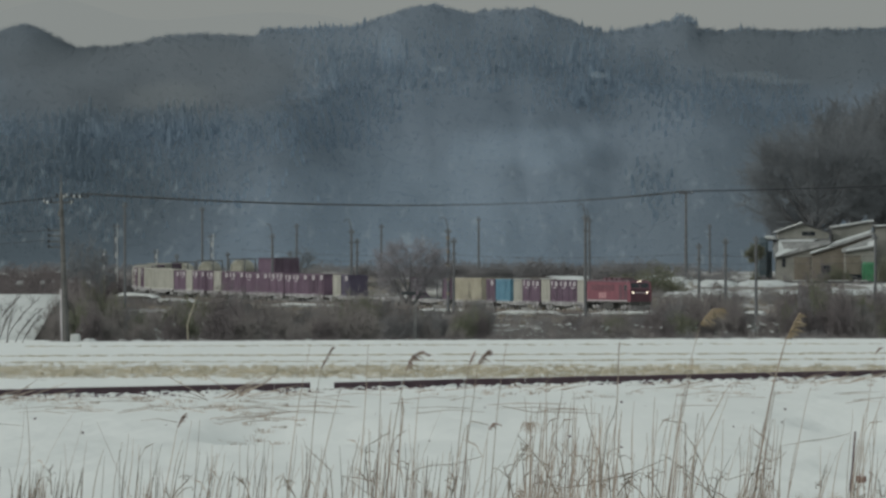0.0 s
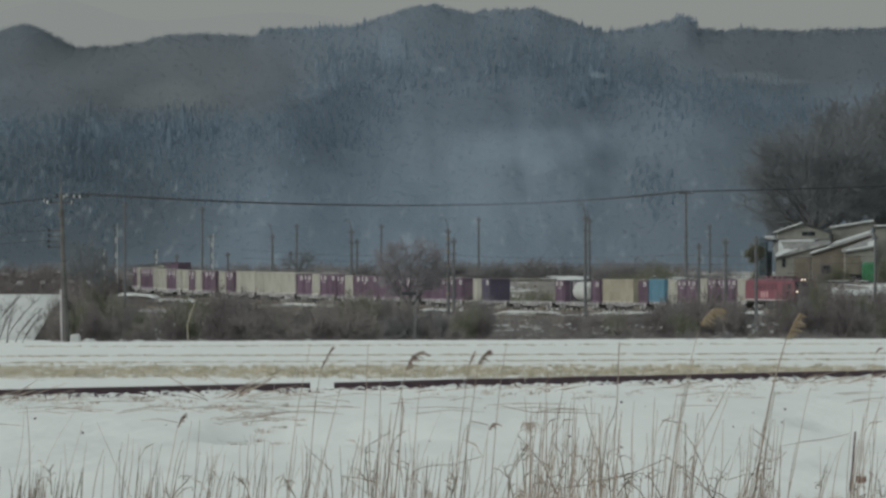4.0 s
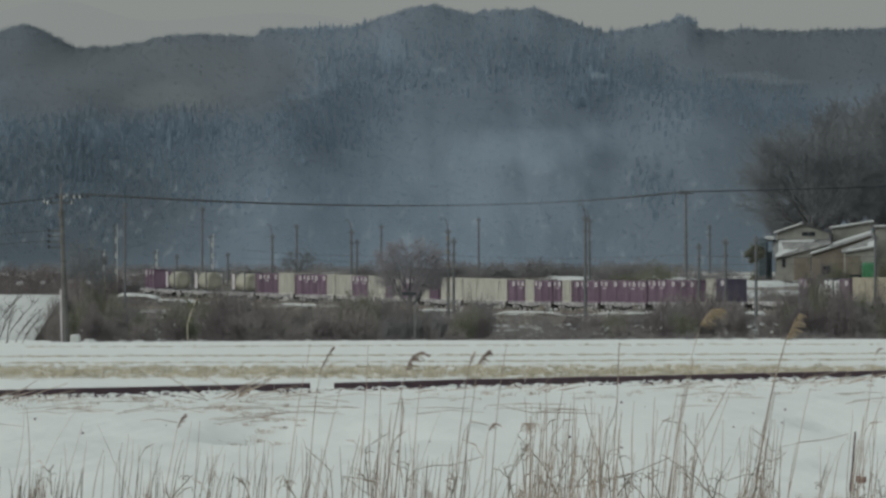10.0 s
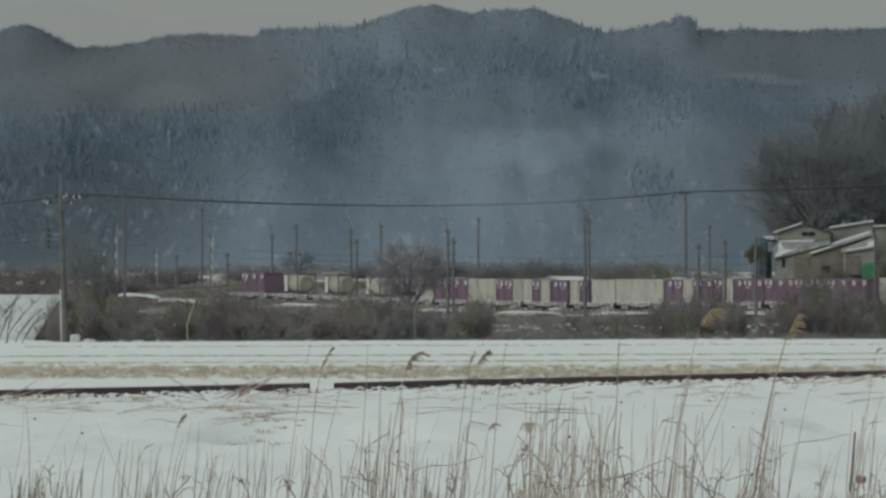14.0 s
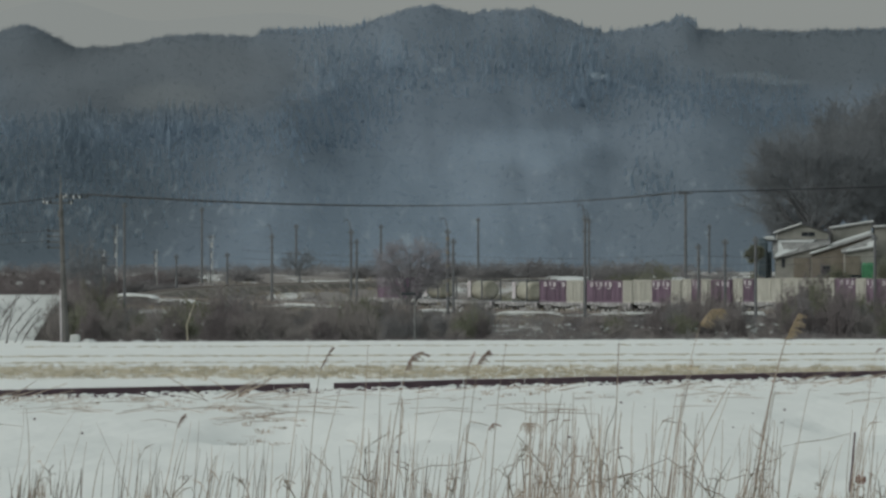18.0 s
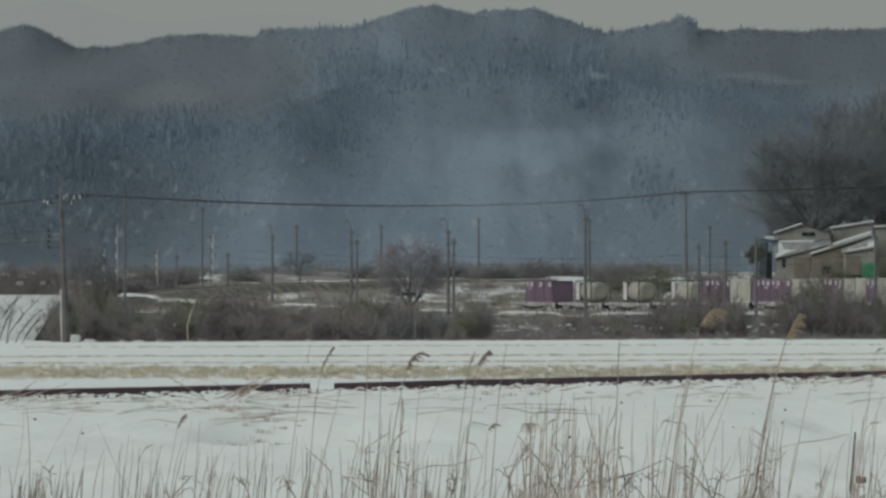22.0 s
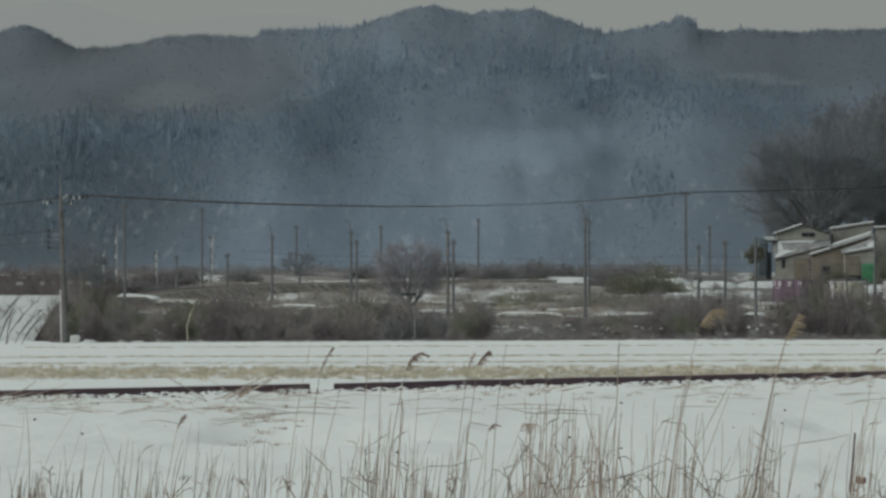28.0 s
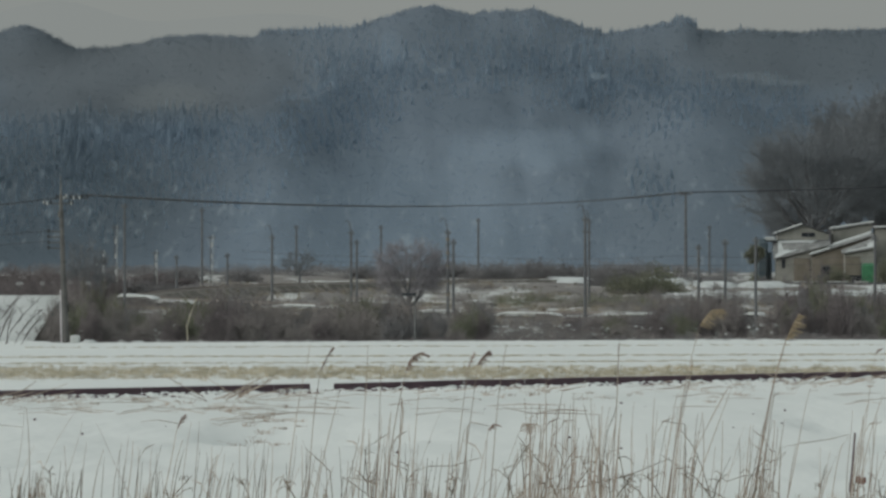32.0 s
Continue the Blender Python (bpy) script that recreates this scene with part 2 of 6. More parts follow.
def hill_material(name, gain=1.0, needles=0.0):
    """Forest seen from far: brown-grey and blue-grey woods with haze painted in, snow in patches on the lower slopes.
    gain: how far the colour is brightened, for haze and against the shade on upright twigs; needles: share of evergreen
    colour everywhere."""
    m = bpy.data.materials.new(name)
    m.use_nodes = True
    n, l = m.node_tree.nodes, m.node_tree.links
    b = n["Principled BSDF"]
    b.inputs["Roughness"].default_value, b.inputs["Specular IOR Level"].default_value = 0.95, 0.05
    geo, sep = n.new("ShaderNodeNewGeometry"), n.new("ShaderNodeSeparateXYZ")
    l.new(geo.outputs["Position"], sep.inputs[0])

    def tex(scale, stretch, detail=4):
        v, t = n.new("ShaderNodeVectorMath"), n.new("ShaderNodeTexNoise")
        v.operation = 'MULTIPLY'
        v.inputs[1].default_value = stretch
        t.inputs["Scale"].default_value, t.inputs["Detail"].default_value = scale, detail
        l.new(geo.outputs["Position"], v.inputs[0]), l.new(v.outputs[0], t.inputs["Vector"])
        return t.outputs["Fac"]

    def span(src, a, c):
        r = n.new("ShaderNodeMapRange")
        r.inputs["From Min"].default_value, r.inputs["From Max"].default_value = a, c
        r.interpolation_type = 'SMOOTHSTEP'
        l.new(src, r.inputs["Value"])
        return r.outputs[0]

    def blend(f, a, c):
        x = n.new("ShaderNodeMix")
        x.data_type = 'RGBA'
        l.new(f, x.inputs[0])
        for sock, val in ((x.inputs[6], a), (x.inputs[7], c)):
            if isinstance(val, tuple):
                sock.default_value = (*val, 1)
            else:
                l.new(val, sock)
        return x.outputs[2]

    def times(a, c, op='MULTIPLY'):
        x = n.new("ShaderNodeMath")
        x.operation = op
        for sock, val in ((x.inputs[0], a), (x.inputs[1], c)):
            if isinstance(val, float):
                sock.default_value = val
            else:
                l.new(val, sock)
        return x.outputs[0]

    # distance haze is mixed into these blue-grey base colours
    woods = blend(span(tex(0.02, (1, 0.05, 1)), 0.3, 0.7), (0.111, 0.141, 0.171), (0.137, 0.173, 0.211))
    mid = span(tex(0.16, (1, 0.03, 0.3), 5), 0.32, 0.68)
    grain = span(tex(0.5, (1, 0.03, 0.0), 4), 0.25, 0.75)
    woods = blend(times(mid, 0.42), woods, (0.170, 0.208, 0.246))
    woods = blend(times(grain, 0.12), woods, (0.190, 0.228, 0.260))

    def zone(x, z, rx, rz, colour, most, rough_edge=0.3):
        """A patch of another tone round x, z, for woods, snow and painted haze alike: its half width, half height,
        colour and share.
        """
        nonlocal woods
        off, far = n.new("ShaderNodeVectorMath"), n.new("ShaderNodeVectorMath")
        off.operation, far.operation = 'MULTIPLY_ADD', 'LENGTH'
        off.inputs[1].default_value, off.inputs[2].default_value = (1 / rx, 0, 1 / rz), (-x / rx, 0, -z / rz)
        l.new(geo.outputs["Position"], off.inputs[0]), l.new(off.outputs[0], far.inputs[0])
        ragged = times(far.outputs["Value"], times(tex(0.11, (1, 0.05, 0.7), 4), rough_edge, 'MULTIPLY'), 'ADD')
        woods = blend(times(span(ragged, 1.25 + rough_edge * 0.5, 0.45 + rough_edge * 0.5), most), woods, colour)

    brown, cedar, haze_pale, snow = (0.124, 0.141, 0.152), (0.086, 0.112, 0.136), (0.209, 0.266, 0.318), (0.30, 0.34, 0.36)
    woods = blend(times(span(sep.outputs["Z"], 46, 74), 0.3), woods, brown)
    # tone patches are placed so the hills look right from the camera
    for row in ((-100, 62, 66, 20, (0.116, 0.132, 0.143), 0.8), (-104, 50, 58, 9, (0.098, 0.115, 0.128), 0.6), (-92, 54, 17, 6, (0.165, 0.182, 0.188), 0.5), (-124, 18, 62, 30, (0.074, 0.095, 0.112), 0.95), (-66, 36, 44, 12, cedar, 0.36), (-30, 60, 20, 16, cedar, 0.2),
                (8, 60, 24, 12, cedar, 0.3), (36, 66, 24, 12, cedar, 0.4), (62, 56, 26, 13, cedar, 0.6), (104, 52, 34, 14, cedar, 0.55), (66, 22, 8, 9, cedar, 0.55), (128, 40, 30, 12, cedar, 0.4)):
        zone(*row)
    # the palest tone here paints haze over the lower slopes
    for row in ((-10, 7, 58, 30, haze_pale, 0.42, 0.9), (30, 36, 26, 9, haze_pale, 0.34, 1.2), (44, 20, 14, 9, haze_pale, 0.2, 1.0), (-18, 72, 4, 7, haze_pale, 0.25), (4, 76, 24, 8, cedar, 0.3), (128, 70, 56, 16, (0.098, 0.116, 0.129), 0.8), (-142, 74, 34, 12, (0.098, 0.114, 0.126), 0.6), (88, 16, 50, 30, (0.106, 0.134, 0.158), 0.7), (22, 48, 44, 8, cedar, 0.3)):
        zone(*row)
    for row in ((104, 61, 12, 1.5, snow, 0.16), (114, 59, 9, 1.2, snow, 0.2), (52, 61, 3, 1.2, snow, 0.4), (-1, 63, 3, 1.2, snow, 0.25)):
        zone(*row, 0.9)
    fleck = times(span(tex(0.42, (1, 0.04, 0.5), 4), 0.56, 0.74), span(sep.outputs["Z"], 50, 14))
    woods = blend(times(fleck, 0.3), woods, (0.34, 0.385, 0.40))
    if needles:
        tint = n.new("ShaderNodeValue")
        tint.outputs[0].default_value = needles
        woods = blend(tint.outputs[0], woods, cedar)
    # brighter colour makes up for weak light on upright twigs, and for haze
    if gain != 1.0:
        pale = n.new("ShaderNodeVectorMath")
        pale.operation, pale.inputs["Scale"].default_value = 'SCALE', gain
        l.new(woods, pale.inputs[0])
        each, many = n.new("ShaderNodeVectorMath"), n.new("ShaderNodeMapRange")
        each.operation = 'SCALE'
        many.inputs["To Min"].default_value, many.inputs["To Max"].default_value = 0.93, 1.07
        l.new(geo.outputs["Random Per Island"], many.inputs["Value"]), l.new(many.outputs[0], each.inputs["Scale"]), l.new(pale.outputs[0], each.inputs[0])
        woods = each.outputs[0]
    l.new(woods, b.inputs["Base Color"])
    if needles:
        thin, both = n.new("ShaderNodeBsdfTranslucent"), n.new("ShaderNodeMixShader")
        both.inputs[0].default_value = 0.5
        l.new(woods, thin.inputs["Color"])
        l.new(b.outputs[0], both.inputs[1]), l.new(thin.outputs[0], both.inputs[2]), l.new(both.outputs[0], n["Material Output"].inputs["Surface"])
    bn = n.new("ShaderNodeBump")
    bn.inputs["Strength"].default_value, bn.inputs["Distance"].default_value = 0.08, 1.0
    l.new(grain, bn.inputs["Height"]), l.new(bn.outputs[0], b.inputs["Normal"])
    return m


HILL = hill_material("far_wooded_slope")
# the slope's colours again, brightened for trees in shade and haze
BARE_WOODS = hill_material("haze_lifted_far_twigs", 1.62)
CONIFER = hill_material("haze_lifted_conifer_needles", 2.7, 0.22)


# ================= mesh helpers =================
class Shape:
    """Collects vertices and faces of one mesh."""

    def __init__(self):
        self.v, self.f = [], []

    def add(self, verts, faces):
        k = len(self.v)
        self.v += [tuple(p) for p in verts]
        self.f += [tuple(i + k for i in q) for q in faces]
        return self

    def box(self, x0, x1, y0, y1, z0, z1, c=0.0):
        """A box; c: chamfer of its upright edges and of the top rim."""
        if c <= 0:
            p = [(x, y, z) for z in (z0, z1) for x, y in ((x0, y0), (x1, y0), (x1, y1), (x0, y1))]
            return self.add(p, [(3, 2, 1, 0), (4, 5, 6, 7), (0, 1, 5, 4), (1, 2, 6, 5), (2, 3, 7, 6), (3, 0, 4, 7)])

        def ring(z, e):
            a, b2, q, w = x0 + e, x1 - e, y0 + e, y1 - e
            return [(a + c, q, z), (b2 - c, q, z), (b2, q + c, z), (b2, w - c, z), (b2 - c, w, z), (a + c, w, z), (a, w - c, z), (a, q + c, z)]
        p = ring(z0, 0) + ring(z1 - c, 0) + ring(z1, c * 0.7)
        f = [tuple(range(7, -1, -1)), tuple(range(16, 24))]
        for r in (0, 8):
            f += [(r + i, r + (i + 1) % 8, r + 8 + (i + 1) % 8, r + 8 + i) for i in range(8)]
        return self.add(p, f)

    def tube(self, pts, radii, n=4, cap=True):
        pts = [Vector(p) for p in pts]
        k, vs, fs = len(pts), [], []
        for i, p in enumerate(pts):
            d = (pts[min(i + 1, k - 1)] - pts[max(i - 1, 0)])
            d = d.normalized() if d.length > 1e-9 else Vector((0, 0, 1))
            s = d.cross(Vector((0, 0, 1)) if abs(d.z) < 0.9 else Vector((1, 0, 0))).normalized()
            u = s.cross(d)
            r = radii[i] if isinstance(radii, (list, tuple)) else radii
            vs += [p + (s * math.cos(2 * math.pi * j / n) + u * math.sin(2 * math.pi * j / n)) * r for j in range(n)]
        for i in range(k - 1):
            fs += [(i * n + j, i * n + (j + 1) % n, (i + 1) * n + (j + 1) % n, (i + 1) * n + j) for j in range(n)]
        if cap:
            fs += [tuple(range(n - 1, -1, -1)), tuple((k - 1) * n + j for j in range(n))]
        return self.add(vs, fs)

    def mesh(self, name, material):
        me = bpy.data.meshes.new(name)
        me.from_pydata(self.v, [], self.f)
        me.materials.append(material)
        me.validate()
        return me


def part(name, shape, material, parent=None, label=""):
    ob = new(name, shape.mesh(name, material))
    ob.parent = parent
    return tagged(ob, label)


def share(name, me, parent, m, label=""):
    """Another part on the same mesh, at the pose m in its parent's space."""
    ob = new(name, me)
    ob.parent, ob.matrix_basis = parent, m
    return tagged(ob, label)


def empty(name, m, label, category, group=""):
    ob = new(name)
    ob.empty_display_size = 0.2
    ob.matrix_basis = m
    return tagged(ob, label, category, group)


def one_mesh(name, verts, faces, material):
    me = bpy.data.meshes.new(name)
    me.from_pydata(verts, [], faces)
    me.materials.append(material)
    return new(name, me)


def smooth(a, b, x):
    t = min(1.0, max(0.0, (x - a) / (b - a)))
    return t * t * (3 - 2 * t)


# ================= the lie of the land =================
def bank_edge(x):
    return 317.2 + 1.97 * max(-45.0, min(45.0, x))


def land(x, y):
    """Height of the ground."""
    e = bank_edge(x)
    z = 0.0
    if y < e + 40:
        roll = (0.05 * noise.noise((x * 0.12, y * 0.02, 3.1)) + 0.05 * noise.noise((x * 0.3, y * 0.07, 7.7))) * (1 - smooth(e - 25, e - 4, y))
        dip = 0.42 * (smooth(-4.5, -3.5, x) - smooth(-3.4, 1.0, x)) * math.exp(-((y - 238) / 9) ** 2) + 0.3 * (smooth(6.2, 7.0, x) - smooth(7.0, 9.5, x)) * math.exp(-((y - 248) / 9) ** 2)
        z += (6.8 + roll - dip - 0.16 * smooth(e - 75, e - 2, y)) * (1 - smooth(e + 0.6, e + 36, y))
    if y > 700:
        z += 0.05 * noise.noise((x * 0.05, y * 0.01, 1.7)) * smooth(700, 800, y)
    z += 2.4 * smooth(1800, 2020, y) + 0.4 * smooth(2000, 2150, y) - 8.0 * smooth(2180, 3700, y)
    z += 0.35 * noise.noise((x * 0.06, y * 0.012, 9.0)) * smooth(1240, 1300, y)
    return z


# the sheet is finest on the near bank
xs = sorted(set([-2500, -1500, -800, -400, -200, -120] + [round(-80 + 1.6 * i, 2) for i in range(101)] + [round(-12 + 0.4 * i, 2) for i in range(61)] + [120, 200, 400, 800, 1500, 2500]))
ys = [-300, -100, 0, 60, 110, 140] + [150 + 2 * i for i in range(140)] + [432, 470, 520, 600, 700] + [760 + 20 * i for i in range(66)] + [2150, 2300, 2500, 2800, 3300, 4000, 4900]
gv = [(x, y, land(x, y)) for y in ys for x in xs]
nx = len(xs)
gf = [(j * nx + i, j * nx + i + 1, (j + 1) * nx + i + 1, (j + 1) * nx + i) for j in range(len(ys) - 1) for i in range(nx - 1)]
ground = one_mesh("ground", gv, gf, GROUND)
ground.data.polygons.foreach_set("use_smooth", [True] * len(gf))
tagged(ground, "snow-covered fields with dry grass showing through", "ground", kind="structure")

# ================= wooded hills =================
RIDGE_X = (-58.8, -15.7, 0.0, 8.2, 14.1, 25.1, 35.8, 47.8, 54.4, 70.7, 83.8, 89.7, 90.7, 114.2, 124.0, 128.5, 135.9, 142.6, 150.6, 153.5, 163.3, 166.7, 179.6, 186.2, 191.5, 201.3, 210.1, 214.4, 223.2, 231.9, 235.2, 240.1, 241.1, 251.4, 256.3, 278.7, 284.2, 294.9, 307.1, 332.9, 372.1)
RIDGE_Z = (77.4, 76.2, 79.3, 81.5, 79.9, 73.8, 73.5, 75.0, 77.2, 78.2, 77.4, 77.4, 79.9, 80.3, 81.0, 82.9, 84.9, 87.5, 88.5, 87.4, 85.0, 86.2, 86.8, 87.2, 84.8, 81.5, 78.5, 79.3, 80.7, 82.7, 84.6, 83.6, 80.1, 79.0, 80.0, 78.8, 79.8, 79.6, 80.2, 81.3, 77.4)


# spurs that come down in front of the crest: sideways place, height of their own crest, how far off it runs
SPUR_W = ((-60, -23.5, 0, 19.6, 39.2, 64.6, 84.2, 97.9, 107.7, 115.5, 125.3, 132), (190, 203.6, 215.4, 235, 254.5, 274.1, 293.7, 315, 380))
SPUR_E = ((44, 46.6, 48, 49, 50.1, 51.1, 52.3, 57.4, 65.2, 72.1, 76.6, 70), (72, 76.6, 69.1, 63.3, 56.4, 49.6, 43.3, 37.4, 20))
SPUR_Y = ((4330, 4330, 4330, 4330, 4330, 4340, 4350, 4390, 4450, 4520, 4620, 4680), (4690, 4640, 4560, 4430, 4380, 4360, 4350, 4340, 4330))


def hill_z(x, y):
    w = (x * 4700 / max(y, 3900)) + 153.5
    crisp = smooth(4600, 4700, y)
    top = float(np.interp(w, RIDGE_X, RIDGE_Z)) * crisp + (1 - crisp) * sum(float(np.interp(w + d, RIDGE_X, RIDGE_Z)) for d in (-30, -15, 0, 15, 30)) / 5 - 1.2
    top += 0.4 * noise.noise((w * 0.25, 0.3, 2.2))
    g = float(np.interp(y, (3900, 4000, 4200, 4450, 4700, 4880), (-0.05, 0.02, 0.24, 0.58, 1.0, 0.90)))
    fade = smooth(3980, 4150, y) * (1 - smooth(4480, 4690, y))
    spur = noise.noise((w * 0.018, y * 0.004, 4.0)) * 6.0 + noise.noise((w * 0.055, y * 0.008, 8.0)) * 2.4 + noise.noise((w * 0.14, y * 0.02, 1.0)) * 1.0
    z = -5.0 + (top + 5.0) * g + spur * fade
    for sw, se, sy in zip(SPUR_W, SPUR_E, SPUR_Y):
        if sw[0] < w < sw[-1]:
            crest_y = float(np.interp(w, sw, sy)) + 12 * noise.noise((w * 0.05, 3.3, 1.1))
            crest = 10.4 + (float(np.interp(w, sw, se)) + 0.8 * noise.noise((w * 0.12, 6.1, 2.0)) - 12.2) * crest_y / 4700
            rise = -5 + (crest + 5) * ((y - 3940) / (crest_y - 3940)) ** 0.85 + spur * fade * 0.5 * smooth(crest_y, crest_y - 120, y) if 3940 < y <= crest_y else crest - 0.3 * (y - crest_y)
            share_ = 1 - smooth(92, 128, w) if w < 150 else smooth(206, 246, w)
            z = z + max(0.0, rise - z) * share_ if y > 3940 else z
    return z


hx = [-420, -330] + [-260 + 3 * i for i in range(174)] + [330, 420]
hy = [3900 + 7 * i for i in range(141)]
hv = [(x, y, hill_z(x, y)) for y in hy for x in hx]
nh = len(hx)
hf = [(j * nh + i, j * nh + i + 1, (j + 1) * nh + i + 1, (j + 1) * nh + i) for j in range(len(hy) - 1) for i in range(nh - 1)]
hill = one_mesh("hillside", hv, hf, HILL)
hill.data.polygons.foreach_set("use_smooth", [True] * len(hf))
tagged(hill, "wooded hill slopes with distance haze painted into their colour", "hill", kind="structure")


def scatter(name, templates, rows, material):
    """Joins many small copies into one mesh. Rows: template, x, y, z, width, height, turn."""
    av, af, k = [], [], 0
    for ti, x, y, z, w, h, r in rows:
        tv, tf = templates[ti]
        c, s = math.cos(r), math.sin(r)
        q = np.empty_like(tv)
        q[:, 0] = x + (tv[:, 0] * c - tv[:, 1] * s) * w
        q[:, 1] = y + (tv[:, 0] * s + tv[:, 1] * c) * w
        q[:, 2] = z + tv[:, 2] * h
        av.append(q)
        af += [tuple(i + k for i in f) for f in tf]
        k += len(tv)
    ob = one_mesh(name, np.concatenate(av).tolist(), af, material)
    return ob


def conifer_template(rng, fronds=32):
    """A slender cedar: narrow ragged sprays round its stem, shorter towards the top."""
    v, f = [], []
    for b in range(fronds):
        q = b / fronds
        a, rr = rng.uniform(0, 6.283), 0.42 * (1 - q) * rng.uniform(0.5, 1.0)
        c, s = math.cos(a), math.sin(a)
        z0, z1 = q * 0.8 - 0.05, min(1.0, q * 0.8 + rng.uniform(0.26, 0.4))
        w = 0.045 * (1 - 0.6 * q) + 0.012
        k = len(v)
        v += [(c * rr - s * w, s * rr + c * w, z0), (c * rr + s * w, s * rr - c * w, z0 + rng.uniform(-0.05, 0.05)), (c * rr * 0.4, s * rr * 0.4, z1)]
        f.append((k, k + 1, k + 2))
    return np.array(v), f


def broadleaf_template(rng, twigs=15, thick=1.0):
    """A leafless crown seen from far: thin upright sprays."""
    v, f = [], []
    for b in range(twigs):
        a, rr, lean = rng.uniform(0, 6.283), rng.uniform(0, 0.45), rng.uniform(0.0, 0.25)
        c, s = math.cos(a), math.sin(a)
        h, w = rng.uniform(0.5, 1.0) * (1 - rr * 0.6), rng.uniform(0.008, 0.018) * thick
        k = len(v)
        v += [(c * rr - s * w, s * rr + c * w, -0.05), (c * rr + s * w, s * rr - c * w, -0.05), (c * (rr + lean), s * (rr + lean), h)]
        f.append((k, k + 1, k + 2))
    return np.array(v), f


rng = random.Random(5)
CON = [conifer_template(rng) for _ in range(4)]
BRO = [broadleaf_template(rng) for _ in range(5)] + [broadleaf_template(rng, 18, 1.7) for _ in range(3)]
# cedar stands: sideways place, height, half width, half height, density
STANDS = [(118, 60, 22, 22, 1.0), (150, 64, 22, 15, 0.7), (196, 64, 34, 16, 0.75), (184, 78, 24, 8, 0.6), (62, 42, 48, 9, 0.9), (10, 34, 60, 16, 0.9), (226, 22, 9, 11, 0.9), (106, 80, 16, 2.5, 1.0),
          (225, 56, 30, 13, 0.6), (270, 50, 36, 13, 0.6), (237, 84, 5, 5, 1.0), (10, 16, 45, 14, 0.7), (80, 22, 30, 10, 0.4), (285, 80, 40, 2.5, 0.7)]
# groves of taller old cedars: sideways place, height, half width
GROVES = [(113, 64, 4.5), (132, 68, 3.5), (138, 64, 4), (60, 41, 7), (28, 38, 8), (172, 62, 8), (186, 72, 6), (205, 62, 8)]
con_rows, bro_rows = [], []
y = 3975.0
while y < 4790:
    step = 2.7
    half = y * 0.0336 + 16
    x = -half
    while x < half:
        px, py = x + rng.uniform(-1.6, 1.6), y + rng.uniform(-2.5, 2.5)
        z = hill_z(px, py) - 0.2
        w, e = px * 4700 / py + 153.5, 10.4 + (z - 10.4) * 4700 / py
        stand = -0.28 + 0.32 * noise.noise((w * 0.05, e * 0.09, 11.0)) + 0.22 * noise.noise((w * 0.16, e * 0.2, 5.0))
        for a, b, ra, rb, k in STANDS:
            stand += k * math.exp(-((w - a) / ra) ** 2 - ((e - b) / rb) ** 2)
        top = 0.7 if py > 4620 else 1.0
        if stand > rng.uniform(0.1, 0.8):
            for _ in range(2 if stand > 0.9 else 1):
                h = rng.uniform(2.4, 4.2) * top * (1.6 if rng.random() < 0.10 else 1.0)
                if rng.random() < 0.3 and any(abs(w - a) < ra and abs(e - b) < 1.6 * ra for a, b, ra in GROVES):
                    h *= 1.9
                con_rows.append((rng.randrange(4), px + rng.uniform(-1, 1), py + rng.uniform(-1, 1), z - 0.3 * h, h * rng.uniform(0.6, 0.85), h, rng.uniform(0, 6)))
        elif rng.random() < 0.6 or py > 4660:
            h = rng.uniform(1.2, 2.4)
            bro_rows.append((rng.randrange(5, 8) if py > 4680 else rng.randrange(5), px, py, z - 0.1, rng.uniform(2.6, 4.2), h, rng.uniform(0, 6)))
        x += step * rng.uniform(0.75, 1.25)
    y += step * 1.25
# a ragged row of cedars along the crest
for w0, w1 in ((90, 127), (206, 236), (244, 312)):
    w = w0
    while w < w1:
        x, y = (w - 153.5) * 4700 / 4700, 4694 + rng.uniform(-6, 6)
        h = rng.uniform(1.3, 2.6) * (1.5 if rng.random() < 0.08 else 1.0)
        con_rows.append((rng.randrange(4), x, y, hill_z(x, y) - 0.5, h * rng.uniform(0.5, 0.8), h, rng.uniform(0, 6)))
        w += rng.uniform(0.5, 1.6)
for w in (126.2, 256.5, 126.6):
    con_rows.append((0, w - 153.5, 4692, hill_z(w - 153.5, 4692) - 0.6, 2.6, 4.2, w))
tagged(scatter("conifer_forest", CON, con_rows, CONIFER), "cedar stands on the hillside, lifted to a hazy blue-grey", "forest", kind="stuff")
tagged(scatter("bare_forest", BRO, bro_rows, BARE_WOODS), "leafless woods covering the slopes and crest of the hills, their grey lifted for haze", "forest", kind="stuff")

# farther ridge behind the hills, its pale haze painted as an even glow
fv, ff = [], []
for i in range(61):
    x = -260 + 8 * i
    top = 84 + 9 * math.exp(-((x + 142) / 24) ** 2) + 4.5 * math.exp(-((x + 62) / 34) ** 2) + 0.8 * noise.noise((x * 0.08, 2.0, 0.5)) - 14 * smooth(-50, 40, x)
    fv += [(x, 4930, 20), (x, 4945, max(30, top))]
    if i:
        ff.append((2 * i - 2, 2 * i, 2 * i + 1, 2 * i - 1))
tagged(one_mesh("backdrop", fv, ff, FAR), "far ridge whose pale haze is an even glow", "far ridge", kind="structure")


# ================= railway line =================
TH0, LA, RAD, RAD2, Y1, X1 = radians(74.395), 159.34, 328.37, 385.0, 1555.29, 14.0
